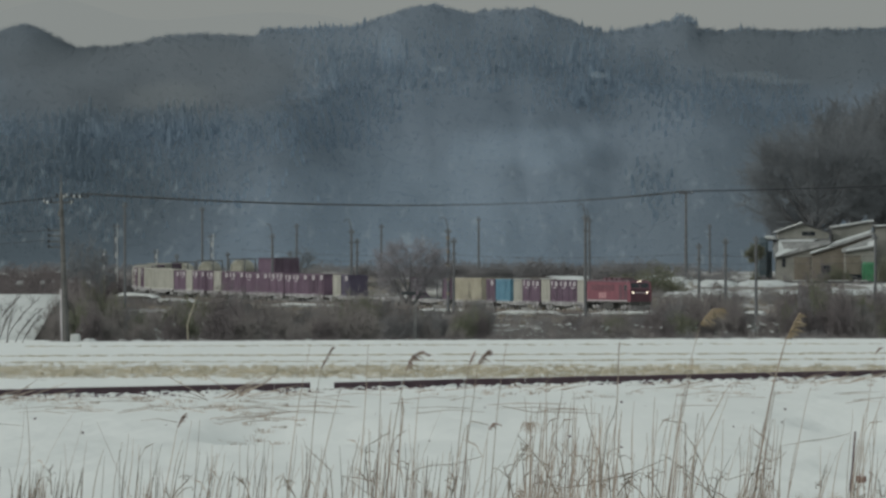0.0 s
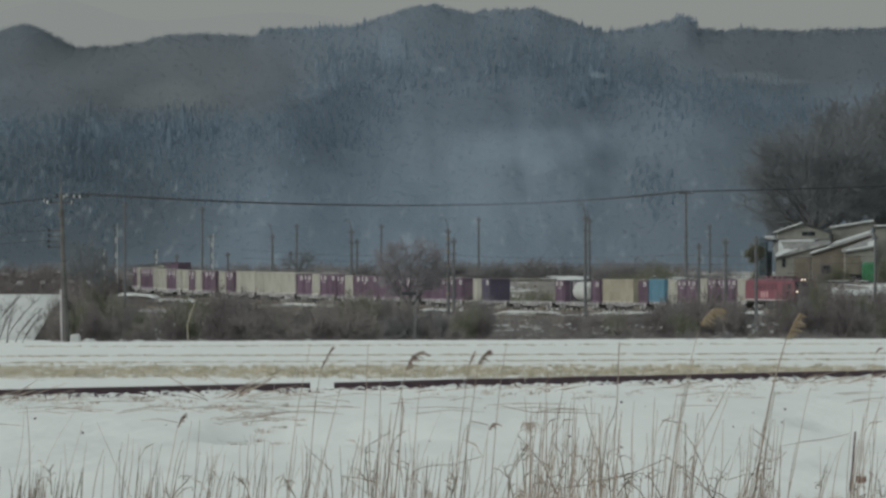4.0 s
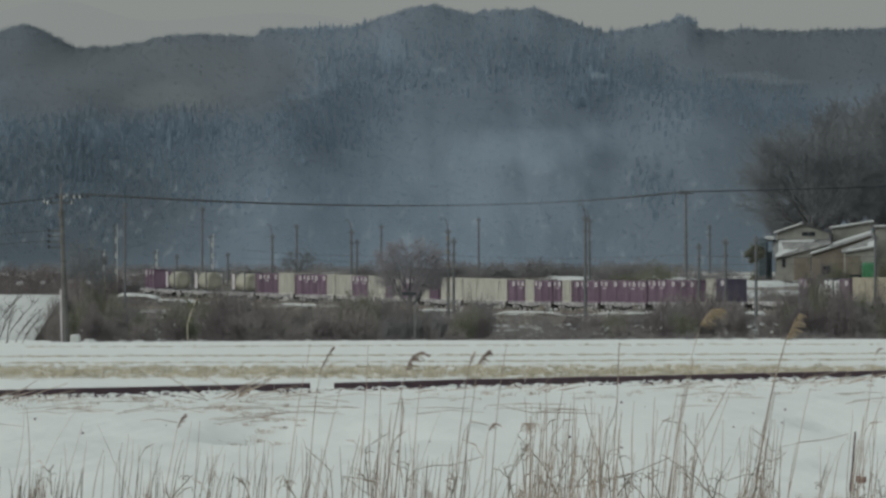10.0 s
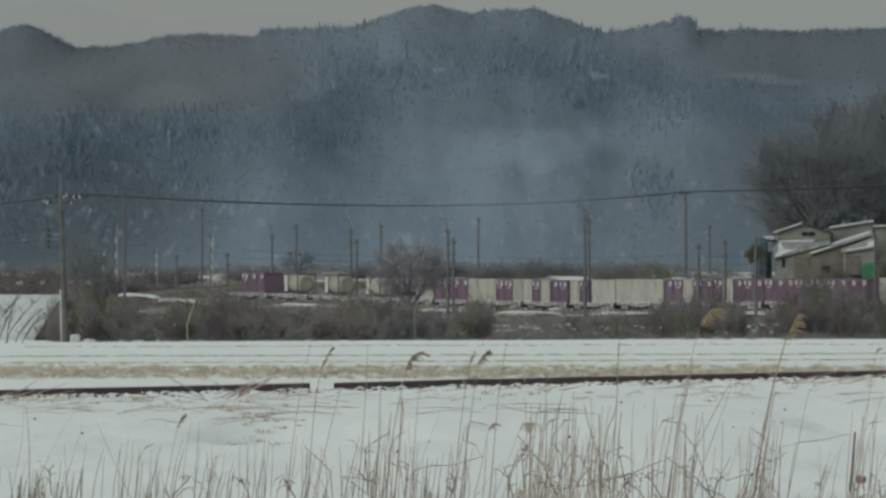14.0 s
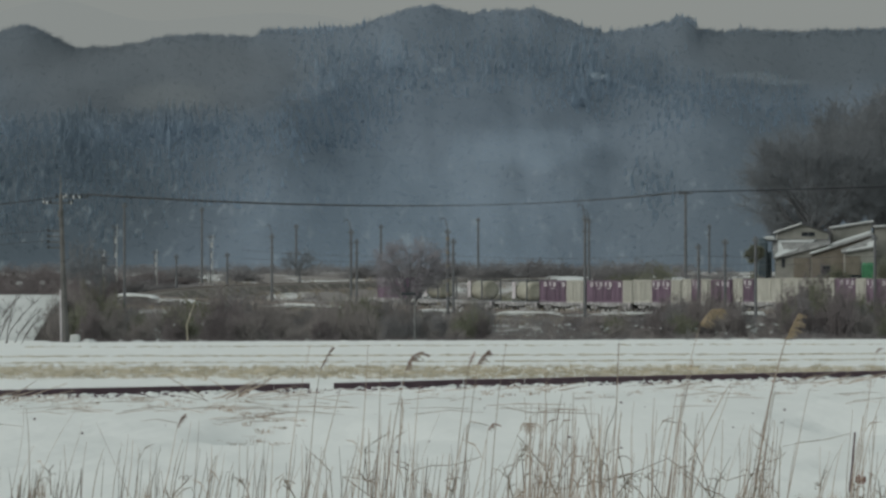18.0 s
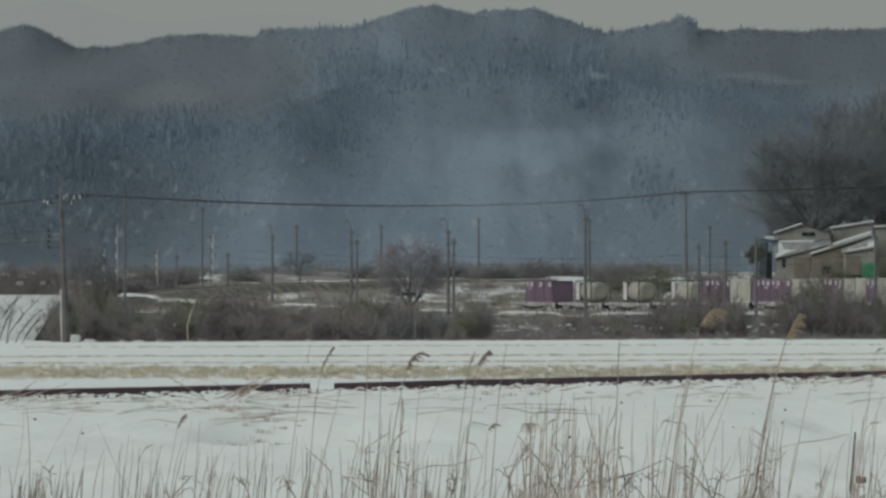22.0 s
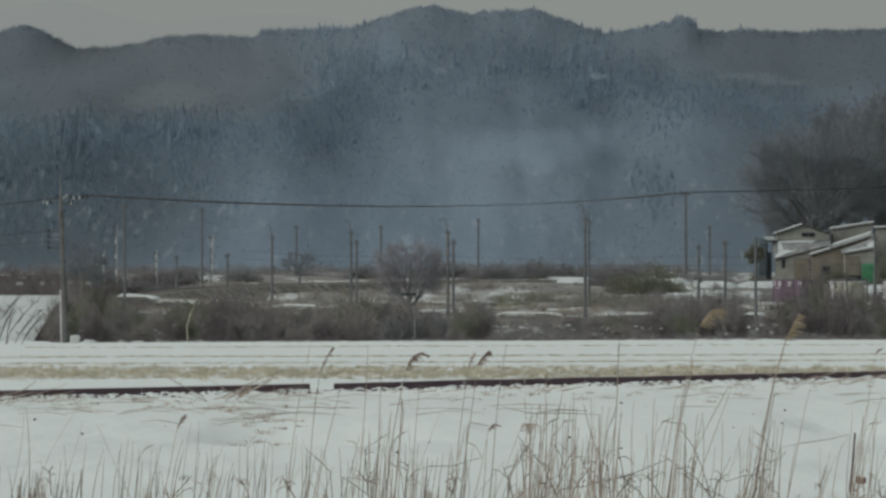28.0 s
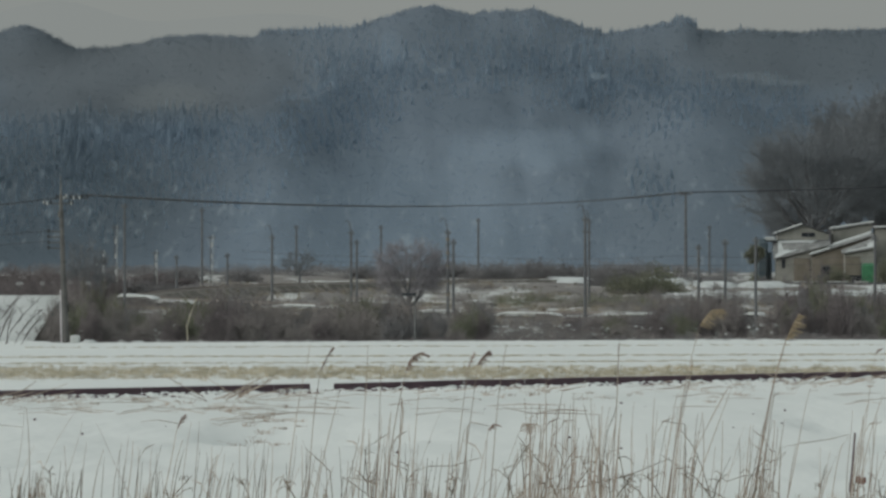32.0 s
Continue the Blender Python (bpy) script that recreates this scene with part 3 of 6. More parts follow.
RAIL_L = (-400, -120, -70, -20, 20, 60, 100, 150, 200, 260, 360, 520)
RAIL_Z = (1.9, 1.35, 1.10, 0.72, 0.62, 0.72, 0.92, 1.15, 1.32, 1.6, 2.4, 3.2)


def line(l, side=1.27):
    """Place and heading of the track, l metres back along it; side: metres towards the hills' side of the near flank."""
    a = min(l, LA)
    x, y, th = X1 - a * math.cos(TH0), Y1 + a * math.sin(TH0), TH0
    if l > LA:
        bend = RAD * (math.pi / 2 - TH0)
        b = min(l - LA, bend)
        th = TH0 + b / RAD
        x -= RAD * (math.sin(th) - math.sin(TH0))
        y -= RAD * (math.cos(th) - math.cos(TH0))
        if l - LA > bend:
            t2 = th + (l - LA - bend) / RAD2
            x -= RAD2 * (math.sin(t2) - math.sin(th))
            y -= RAD2 * (math.cos(t2) - math.cos(th))
            th = t2
    z = sum(float(np.interp(l + d, RAIL_L, RAIL_Z)) for d in (-16, -8, 0, 8, 16)) / 5
    return x + side * math.sin(th), y + side * math.cos(th), z, -th


def along(profile, l0, l1, step, material, name):
    """Sweeps a cross-section (side, height) along the line."""
    v, f, k = [], [], len(profile)
    n = int((l1 - l0) / step) + 1
    for i in range(n):
        l = l0 + i * step
        for s, h in profile:
            x, y, z, _ = line(l, 1.27 + s)
            v.append((x, y, z + h))
    for i in range(n - 1):
        f += [(i * k + j, i * k + (j + 1) % k, (i + 1) * k + (j + 1) % k, (i + 1) * k + j) for j in range(k)]
    ob = one_mesh(name, v, f, material)
    return ob


tagged(along([(-6.5, -3.2), (-2.3, -0.25), (2.3, -0.25), (6.5, -3.2)], -330, 480, 1.5, BALLAST, "track_bed"),
       "ballast bed of the railway with patches of snow", "track bed", kind="structure")
for s in (-0.534, 0.534):
    tagged(along([(s - 0.07, -0.16), (s - 0.035, -0.03), (s - 0.035, 0), (s + 0.035, 0), (s + 0.035, -0.03), (s + 0.07, -0.16)], -330, 480, 6, RAIL, "rail"),
           "rusty steel rail with a worn top", "rail", kind="structure")


def snow_ledge(l0, l1, near, far, hh, drop):
    """Snow along the near shoulder, uneven and thinning out towards the end that comes nearer; drop: its depth at the far end."""
    v, n = [], int((l1 - l0) / 1.5) + 1
    for i in range(n):
        l, u = l0 + 1.5 * i, i / (n - 1)
        e = min(1.0, 6 * u, 6 * (1 - u)) ** 0.5
        w1, w2 = noise.noise((l * 0.21, 3.0, near)), noise.noise((l * 0.5, 7.0, near))
        d = (0.12 + drop * u * (1 + 0.5 * w1) + 0.08 * w2) * e
        hh_ = hh - 0.4 * (1 - e)
        for s_, h_ in ((near - d * 0.7 + 0.3 * w2, hh_ - 0.06 - d), (near + 0.4 * w1, hh_ - 0.08 + 0.05 * w2), (far - 0.4, hh_ + 0.04 * w1), (far, hh_ - 0.5)):
            x, y, z, _t = line(l, 1.27 + s_)
            v.append((x, y, z + h_))
    f = [(i * 4 + j, i * 4 + (j + 1) % 4, (i + 1) * 4 + (j + 1) % 4, (i + 1) * 4 + j) for i in range(n - 1) for j in range(4)]
    ob = one_mesh("snow_ledge", v, f, OLD_SNOW)
    ob.data.polygons.foreach_set("use_smooth", [True] * len(f))
    tagged(ob, "uneven ledge of snow lying along the near shoulder of the railway", "snow", "snow ledges")


snow_ledge(184, 222, -3.9, -2.3, 0.36, 0.34)
snow_ledge(160, 184, -3.6, -2.4, -0.05, 0.2)
for l0_, l1_ in ((33, 58), (92, 124), (-84, -74), (-4, 24), (-46, -16)):
    snow_ledge(l0_, l1_, -3.2, -2.2, -0.02, 0.18)

# ================= train =================
SPEED, GAIN = 15.7, 0.025  # speed at the start, and how it grows each second
HEAD = -35.5
TRAIN = []


def rail_wheelset():
    s = Shape()
    for y0 in (-0.62, 0.62):
        s.tube([(0, y0 - 0.06, 0.41), (0, y0 + 0.06, 0.41)], 0.41, 14)
    s.tube([(0, -0.9, 0.41), (0, 0.9, 0.41)], 0.08, 8)
    return s


WHEEL_ME = rail_wheelset().mesh("wheelset", UNDER)
bs = Shape()
for sy in (-1.0, 0.92):
    bs.box(-1.5, 1.5, sy, sy + 0.08, 0.42, 0.62, 0.03)
    for sx in (-0.95, 0.95):
        bs.box(sx - 0.17, sx + 0.17, sy - 0.04, sy + 0.12, 0.28, 0.56, 0.03)
    for sx in (-0.25, 0.0, 0.25):
        bs.tube([(sx, sy + 0.04, 0.36), (sx, sy + 0.04, 0.62)], 0.08, 6)
bs.box(-0.3, 0.3, -0.95, 0.95, 0.45, 0.72, 0.03)
BOGIE_ME = bs.mesh("bogie_frame", UNDER)
cs = Shape().box(-0.45, 0.2, -0.09, 0.09, 0.72, 0.92, 0.02).box(0.15, 0.42, -0.17, 0.17, 0.66, 0.98, 0.05)
COUPLER_ME = cs.mesh("coupler", STEEL)


def running_gear(thing, spots, half):
    for x in spots:
        b = share("bogie", BOGIE_ME, thing, pose(x, 0, 0))
        for sx in (-0.95, 0.95):
            share("wheelset", WHEEL_ME, b, pose(sx, 0, 0), "dark steel wheels on an axle")
    share("coupler", COUPLER_ME, thing, pose(half, 0, 0))
    share("coupler", COUPLER_ME, thing, pose(-half, 0, 0, 0, 0, 180))


def box_shell(length, height, width=2.45):
    """A container's ribbed shell from its floor up."""
    s, hl, hw = Shape(), length / 2, width / 2
    s.box(-hl + 0.05, hl - 0.05, -hw + 0.05, hw - 0.05, 0.04, height - 0.03, 0.03)
    n = max(5, int(length / 0.45))
    for i in range(1, n):
        x = -hl + length * i / n
        for y0, y1 in ((-hw + 0.015, -hw + 0.055), (hw - 0.055, hw - 0.015)):
            s.box(x - 0.06, x + 0.06, y0, y1, 0.18, height - 0.2)
    for i in range(1, 6):
        y = -hw + width * i / 6
        s.box(hl - 0.055, hl - 0.015, y - 0.05, y + 0.05, 0.18, height - 0.2)
    return s


def box_frame(length, height, width=2.45):
    s, hl, hw = Shape(), length / 2, width / 2
    for x in (-hl, hl - 0.14):
        for y in (-hw, hw - 0.14):
            s.box(x, x + 0.14, y, y + 0.14, 0, height, 0.02)
    for y in (-hw, hw - 0.1):
        s.box(-hl + 0.14, hl - 0.14, y, y + 0.1, 0, 0.16).box(-hl + 0.14, hl - 0.14, y, y + 0.1, height - 0.14, height)
    for x in (-hl, hl - 0.1):
        s.box(x, x + 0.1, -hw + 0.14, hw - 0.14, 0, 0.16).box(x, x + 0.1, -hw + 0.14, hw - 0.14, height - 0.14, height)
    return s


def door_leaf(w, h):
    s = Shape().box(-w / 2, w / 2, -0.03, 0.0, 0, h, 0.008)
    for x in (-w * 0.22, w * 0.22):
        s.tube([(x, -0.05, 0.05), (x, -0.05, h - 0.05)], 0.02, 5)
    return s


BOX_MESHES = {}
MARK_RNG = random.Random(21)


def container_meshes(length, height, paint):
    key = (length, height, paint.name)
    if key not in BOX_MESHES:
        BOX_MESHES[key] = (box_shell(length, height).mesh("container", paint), box_frame(length, height).mesh("corner_frame", paint),
                           door_leaf(1.05, height - 0.45).mesh("door", paint))
    return BOX_MESHES[key]


MARK = Shape().box(-0.56, -0.27, -0.012, 0, -0.1, 0.46).box(-0.17, 0.14, -0.012, 0, -0.1, 0.46).box(0.24, 0.56, -0.012, 0, -0.04, 0.40).mesh("marking", PALE)
STRIP = Shape().box(-0.75, 0.75, -0.012, 0, 0, 0.10).mesh("stripe", PALE)
SEAL = Shape().box(-0.28, 0.28, -0.012, 0, 0, 0.5, 0.0).mesh("marking", PALE)
DECK_Z = 1.0


def container(wagon, x0, length, paint, height=2.5, marks=True, label=""):
    """x0: front end, metres behind the wagon's front."""
    shell, frm, leaf = container_meshes(length, height, paint)
    xc = 9.6 - x0 - length / 2
    box = share("container", shell, wagon, pose(xc, 0, DECK_Z), label)
    share("corner_frame", frm, box, pose(0, 0, 0))
    for sx in (-0.54, 0.54):
        share("door", leaf, box, pose(sx, -1.215, 0.22))
    share("door", leaf, box, pose(length / 2 - 0.015, 0.54, 0.22, 0, 0, 90))
    share("door", leaf, box, pose(length / 2 - 0.015, -0.54, 0.22, 0, 0, 90))
    pick = MARK_RNG.random()
    if marks:
        share("marking", MARK, box, pose(0.9, -1.268, height - 0.62), "pale illegible lettering")
    if marks and pick > 0.45:
        share("marking", SEAL, box, pose(-0.9, -1.268, height - 0.66), "pale illegible emblem")
        share("stripe", STRIP, box, pose(0.2, -1.268, height - 0.95), "thin pale stripe")
        share("marking", MARK, box, pose(length / 2 + 0.045, 0.4, height - 0.6, 0, 0, 90), "pale illegible lettering")
    return box


def wagon_body(name, label):
    w = empty(name, pose(0, 0, 0), label, "freight wagon", "wagons of the freight train")
    d = Shape().box(-9.1, 9.1, -1.25, 1.25, 0.86, 1.0, 0.02).box(-9.1, 9.1, -0.35, 0.35, 0.62, 0.86)
    part("deck", d, UNDER, w)
    for y in (-1.27, 1.17):
        s = Shape().box(-8.9, 8.9, y, y + 0.10, 0.72, 0.98, 0.02)
        s.add([(-4.2, y + .02, .72), (4.2, y + .02, .72), (2.6, y + .02, .52), (-2.6, y + .02, .52), (-4.2, y + .08, .72), (4.2, y + .08, .72), (2.6, y + .08, .52), (-2.6, y + .08, .52)],
              [(0, 3, 2, 1), (4, 5, 6, 7), (3, 7, 6, 2), (0, 4, 7, 3), (1, 2, 6, 5)])
        part("side_sill", s, UNDER, w)
    part("brake_box", Shape().box(-0.9, 0.5, -0.9, -0.3, 0.36, 0.66, 0.05), STEEL, w)
    part("handbrake_wheel", Shape().tube([(8.6, -1.30, 0.75), (8.6, -1.36, 0.75)], 0.22, 12), PALE, w)
    running_gear(w, (-6.6, 6.6), 9.15)
    return w


def tank(wagon, x0, paint, panel=True):
    """A six-metre tank in a steel frame."""
    length, r = 6.06, 1.12
    xc = 9.6 - x0 - length / 2
    s = Shape()
    prof = [(-2.85, 0.25), (-2.78, 0.7), (-2.6, 1.0), (-2.35, r), (2.35, r), (2.6, 1.0), (2.78, 0.7), (2.85, 0.25)]
    s.tube([(x, 0, 1.25) for x, _ in prof], [q for _, q in prof], 20)
    t = share("tank", s.mesh("tank", paint), wagon, pose(xc, 0, DECK_Z), "dull cylindrical tank with domed ends")
    fr, hl = Shape(), length / 2
    for x in (-hl, hl - 0.16):
        for y in (-1.22, 1.06):
            fr.box(x, x + 0.16, y, y + 0.16, 0, 2.55, 0.02)
        fr.box(x, x + 0.14, -1.06, 1.06, 0, 0.16).box(x, x + 0.14, -1.06, 1.06, 2.40, 2.55)
    for y in (-1.22, 1.10):
        fr.box(-hl + .16, hl - .16, y, y + 0.12, 0, 0.14).box(-hl + .16, hl - .16, y, y + 0.12, 2.43, 2.55)
    for x in (-2.6, 2.6):
        for y in (-1.1, 1.1):
            fr.tube([(x, y, 0.1), (x * 0.72, y * 0.7, 0.55)], 0.06, 5)
    part("tank_frame", fr, FRAME_DARK, t, "dark steel frame")
    part("walkway", Shape().box(-2.3, 2.3, -0.3, 0.3, 2.40, 2.45), FRAME_DARK, t)
    part("manhole", Shape().tube([(0, 0, 2.3), (0, 0, 2.5)], 0.28, 12), FRAME_DARK, t)
    if panel:
        part("panel", Shape().box(-hl + 0.2, -hl + 1.5, -1.26, -1.20, 0.35, 2.3, 0.01), PALE, t, "pale marked panel")
    return t


B12, B31 = 3.66, 9.35


def load(wagon, items):
    """Items: metres behind the wagon's front, kind."""
    for x0, kind in items:
        if kind == "m":
            container(wagon, x0, B12, MAROON)
        elif kind == "c":
            container(wagon, x0, B12, CREAM, 2.55, False, "cream-painted container")
        elif kind == "n":
            container(wagon, x0, B12, NAVY, 2.55, True, "dark violet container")
        elif kind == "b":
            container(wagon, x0, 6.06, BLUE, 2.55, False, "sky-blue container")
        elif kind == "t":
            container(wagon, x0, 12.2, TAN, 2.6, False, "long faded tan container")
        elif kind == "C":
            container(wagon, x0, B31, CREAM, 2.6, False, "long cream ribbed container")
        elif kind == "T":
            tank(wagon, x0, TANK)
        elif kind == "W":
            tank(wagon, x0, TANK_WHITE, False)


def slots(code):
    return [(0.35 + 3.75 * i, k) for i, k in enumerate(code) if k != "."]


CONSIST = [
    (slots("cmmmc"), "flat wagon with maroon and cream containers"),
    (slots("mmc") + [(13.0, "b")], "flat wagon with maroon, cream and sky-blue containers"),
    (slots("m") + [(6.2, "t")], "flat wagon with a long tan container"),
    ([(0.35, "m"), (6.4, "W"), (15.0, "m")], "flat wagon with a white tank between maroon containers"),
    ([], "empty flat wagon dusted with snow"),
    ([(7.9, "n"), (11.65, "c")], "partly loaded flat wagon with violet and cream containers"),
    (slots("mmmmm"), "flat wagon with five maroon containers"),
    (slots("mmmmm"), "flat wagon with five maroon containers"),
    (slots("mmmcm"), "flat wagon with maroon containers and a cream one"),
    (slots("mmcmm"), "flat wagon with maroon containers and a cream one"),
    ([(0.3, "C"), (9.7, "C")], "flat wagon with two long cream containers"),
    ([(0.3, "C"), (11.0, "m"), (14.8, "c")], "flat wagon with a long cream container"),
    (slots("mmcmc"), "flat wagon with maroon and cream containers"),
    (slots("cmmcc"), "flat wagon with cream and maroon containers"),
    (slots("cmmmm"), "flat wagon with cream and maroon containers"),
    (slots("ccmmm"), "flat wagon with cream and maroon containers"),
    ([(5.3, "T")], "flat wagon with a dull tank container"),
    ([(5.3, "T")], "flat wagon with a single tank container"),
    ([(5.3, "T")], "flat wagon with a single tank container"),
    ([(1.9, "m"), (5.65, "m"), (9.4, "m")], "last flat wagon with maroon containers"),
]
for k, (items, label) in enumerate(CONSIST):
    w = wagon_body("freight_wagon", label)
    load(w, items)
    TRAIN.append((w, 26.6 + 19.15 * k + 9.6))


def locomotive():
    lo = empty("locomotive", pose(0, 0, 0), "red electric locomotive with lit headlights", "locomotive")
    hl, hw = 8.7, 1.42
    b = Shape()
    prof = [(-hl, -hw), (hl - 0.25, -hw), (hl, -hw + 0.3), (hl, hw - 0.3), (hl - 0.25, hw), (-hl, hw)]
    for z0, z1, e in ((1.12, 2.55, 0.0), (2.55, 3.30, 0.0)):
        lower = [(x, y, z0) for x, y in prof]
        rake = 0.35 if z0 > 2 else 0.0
        upper = [(x - (rake if x > 0 else -rake * 0.5), y, z1) for x, y in prof]
        b.add(lower + upper, [tuple(range(5, -1, -1)), tuple(range(6, 12))] + [(i, (i + 1) % 6, 6 + (i + 1) % 6, 6 + i) for i in range(6)])
    part("body", b, LOCO_RED, lo)
    r = Shape().box(-hl + 0.3, hl - 0.5, -1.25, 1.25, 3.28, 3.5, 0.15)
    part("roof", r, LOCO_DARK_AND_SHADE, lo)
    # darker red here stands for shade on the upper front
    part("front_upper", Shape().add([(hl + .012, -1.1, 2.58), (hl + .012, 1.1, 2.58), (hl - .32, 1.1, 3.28), (hl - .32, -1.1, 3.28), (hl - .1, -1.1, 2.58), (hl - .1, 1.1, 2.58), (hl - .45, 1.1, 3.28), (hl - .45, -1.1, 3.28)],
         [(0, 1, 2, 3), (7, 6, 5, 4), (0, 4, 5, 1), (1, 5, 6, 2), (2, 6, 7, 3), (3, 7, 4, 0)]), LOCO_DARK_AND_SHADE, lo, "cab front with its shade painted in as darker red")
    for y0, y1 in ((-1.0, -0.08), (0.08, 1.0)):
        part("windscreen", Shape().add([(hl - .03, y0, 2.68), (hl - .03, y1, 2.68), (hl - .27, y1, 3.2), (hl - .27, y0, 3.2), (hl - .13, y0, 2.68), (hl - .13, y1, 2.68), (hl - .37, y1, 3.2), (hl - .37, y0, 3.2)],
             [(0, 1, 2, 3), (7, 6, 5, 4), (0, 4, 5, 1), (1, 5, 6, 2), (2, 6, 7, 3), (3, 7, 4, 0)]), GLASS, lo, "dark cab window")
    for y in (-0.82, 0.82):
        part("headlight", Shape().tube([(hl - 0.02, y, 2.12), (hl + 0.07, y, 2.12)], 0.10, 10), HEADLIGHT, lo, "lit warm headlight")
    for y in (-0.16, 0.16):
        part("headlight", Shape().tube([(hl - 0.42, y, 3.42), (hl - 0.30, y, 3.42)], 0.07, 10), HEADLIGHT, lo, "lit warm roof headlight")
    # panel that paints the end face's shade as darker red
    part("front_lower", Shape().box(hl, hl + 0.02, -1.12, 1.12, 1.14, 2.55), LOCO_DARK_AND_SHADE, lo, "lower front darkened with painted shade")
    part("front_band", Shape().box(hl + 0.02, hl + 0.035, -0.7, 0.7, 2.08, 2.16), PALE, lo, "pale band")
    part("buffer_beam", Shape().box(hl - 0.1, hl + 0.15, -1.3, 1.3, 0.75, 1.1, 0.04), STEEL, lo)
    part("snow_plough", Shape().box(hl - 0.2, hl + 0.1, -1.2, 1.2, 0.2, 0.7, 0.08), UNDER, lo)
    part("underframe", Shape().box(-hl, hl, -1.3, 1.3, 0.95, 1.12), STEEL, lo)
    part("transformer_box", Shape().box(-2.0, 2.0, -1.25, 1.25, 0.3, 0.95, 0.08), STEEL, lo)
    for i in range(7):
        x = -5.6 + i * 1.35
        g = Shape()
        for j in range(5):
            g.box(x - 0.5, x + 0.5, -hw - 0.025, -hw, 2.35 + j * 0.13, 2.43 + j * 0.13)
        part("grille", g, LOCO_DARK_AND_SHADE, lo)
    part("cab_side", Shape().box(hl - 3.6, hl - 0.27, -hw - 0.015, -hw, 1.27, 3.0), LOCO_DARK_AND_SHADE, lo, "dark red cab side")
    part("cab_door", Shape().box(hl - 2.3, hl - 1.6, -hw - 0.03, -hw, 1.3, 2.98, 0.0), LOCO_RED, lo)
    part("cab_side_window", Shape().box(hl - 1.35, hl - 0.6, -hw - 0.02, -hw, 2.45, 3.0), GLASS, lo)
    part("side_lettering", Shape().box(-2.9, -2.2, -hw - 0.02, -hw, 1.45, 2.1).box(-1.9, -1.2, -hw - 0.02, -hw, 1.45, 2.1).box(-0.9, -0.2, -hw - 0.02, -hw, 1.45, 2.1), PINK, lo, "washed-out pale side lettering")
    part("side_stripe", Shape().box(-hl + 0.05, hl - 0.3, -hw - 0.015, -hw, 1.13, 1.25), PALE, lo, "pale lower stripe")
    for x in (-5.4, 5.0):
        p = Shape().box(x - 0.8, x + 0.8, -0.6, 0.6, 3.5, 3.62, 0.03)
        p.tube([(x - 0.6, 0, 3.62), (x + 0.7, 0, 4.0), (x - 0.5, 0, 4.35 if x < 0 else 4.05)], 0.04, 5)
        p.tube([(x - 0.5, -0.7, 4.35 if x < 0 else 4.05), (x - 0.5, 0.7, 4.35 if x < 0 else 4.05)], 0.035, 5)
        part("pantograph", p, STEEL, lo, "dark folded pantograph")
    for x in (-3.0, -1.0, 1.2, 3.0):
        part("roof_equipment", Shape().box(x - 0.6, x + 0.6, -0.8, 0.8, 3.5, 3.78, 0.06), LOCO_DARK_AND_SHADE, lo)
    running_gear(lo, (-5.6, 0, 5.6), 8.85)
    return lo


TRAIN.append((locomotive(), 9.4 + 8.7))


# places of masts and poles: x, y, height
MASTS_DARK = [(-39.88, 1700, 13.38), (-36.9, 1880, 5.76), (-34.79, 1960, 11.3), (-30.16, 1900, 5.64), (-22.66, 2100, 7.94), (-9.54, 2100, 8.12), (5.51, 2100, 9.25), (42.28, 2150, 7.88), (-11.02, 1740, 8.8), (1.24, 1570, 8.96), (28.31, 1500, 8.53), (30.21, 1450, 8.89), (33.24, 1440, 9.2), (45.9, 1440, 9.5)]
MASTS_LIGHT = [(-44.63, 1850, 10.47), (-46.33, 1850, 7.0), (-41.27, 1950, 5.57), (-33.23, 1950, 7.76), (-48.61, 1900, 5.01)]
MASTS_ARM = [(-22.15, 1760, 9.3), (-11.75, 1740, 10.04), (0.59, 1570, 10.07), (15.96, 1520, 11.79), (19.43, 1800, 11.6)]
UTILITY = [(-34.31, 1218, 13.45), (35.83, 2000, 13.06)]
POST = (-2.52, 1236, 4.53)


# ================= masts, poles and wires =================
def mast(x, y, h, mat, label, r=0.155, arm=0.0, bands=False):
    """A catenary mast; arm: length of its curved bracket."""
    z = land(x, y) - 0.2
    m = empty("catenary_mast", pose(x, y, z), label, "mast", "masts along the railway")
    part("shaft", Shape().tube([(0, 0, 0), (0, 0, h * 0.5), (0, 0, h + 0.2)], [r * 1.15, r, r * 0.8], 8), mat, m)
    for k in range(2):
        zz = h - 0.3 - 1.3 * k
        part("bracket", Shape().box(-0.32, 0.32, -0.06, 0.06, zz - 0.06, zz + 0.06), mat, m)
    for k in range(2):
        part("insulator", Shape().tube([(-0.28 + 0.56 * k, 0, h - 0.25), (-0.28 + 0.56 * k, 0, h + 0.02)], [0.07, 0.05], 7), CONCRETE, m)
    if arm:
        pts = [(0, 0, h * 0.93), (-0.1, 0, h + 0.6), (-0.35 * arm, 0, h + 1.35), (-0.8 * arm, 0, h + 1.45), (-arm, 0, h + 1.05)]
        part("curved_arm", Shape().tube(pts, 0.055, 5), mat, m, "thin curved bracket arm")
    if bands:
        for k in range(5):
            zz = h * (0.25 + 0.16 * k)
            part("clamp_band", Shape().tube([(0, 0, zz), (0, 0, zz + 0.35)], r * 1.35, 8), RUSTY, m, "brown clamp band")
    return m


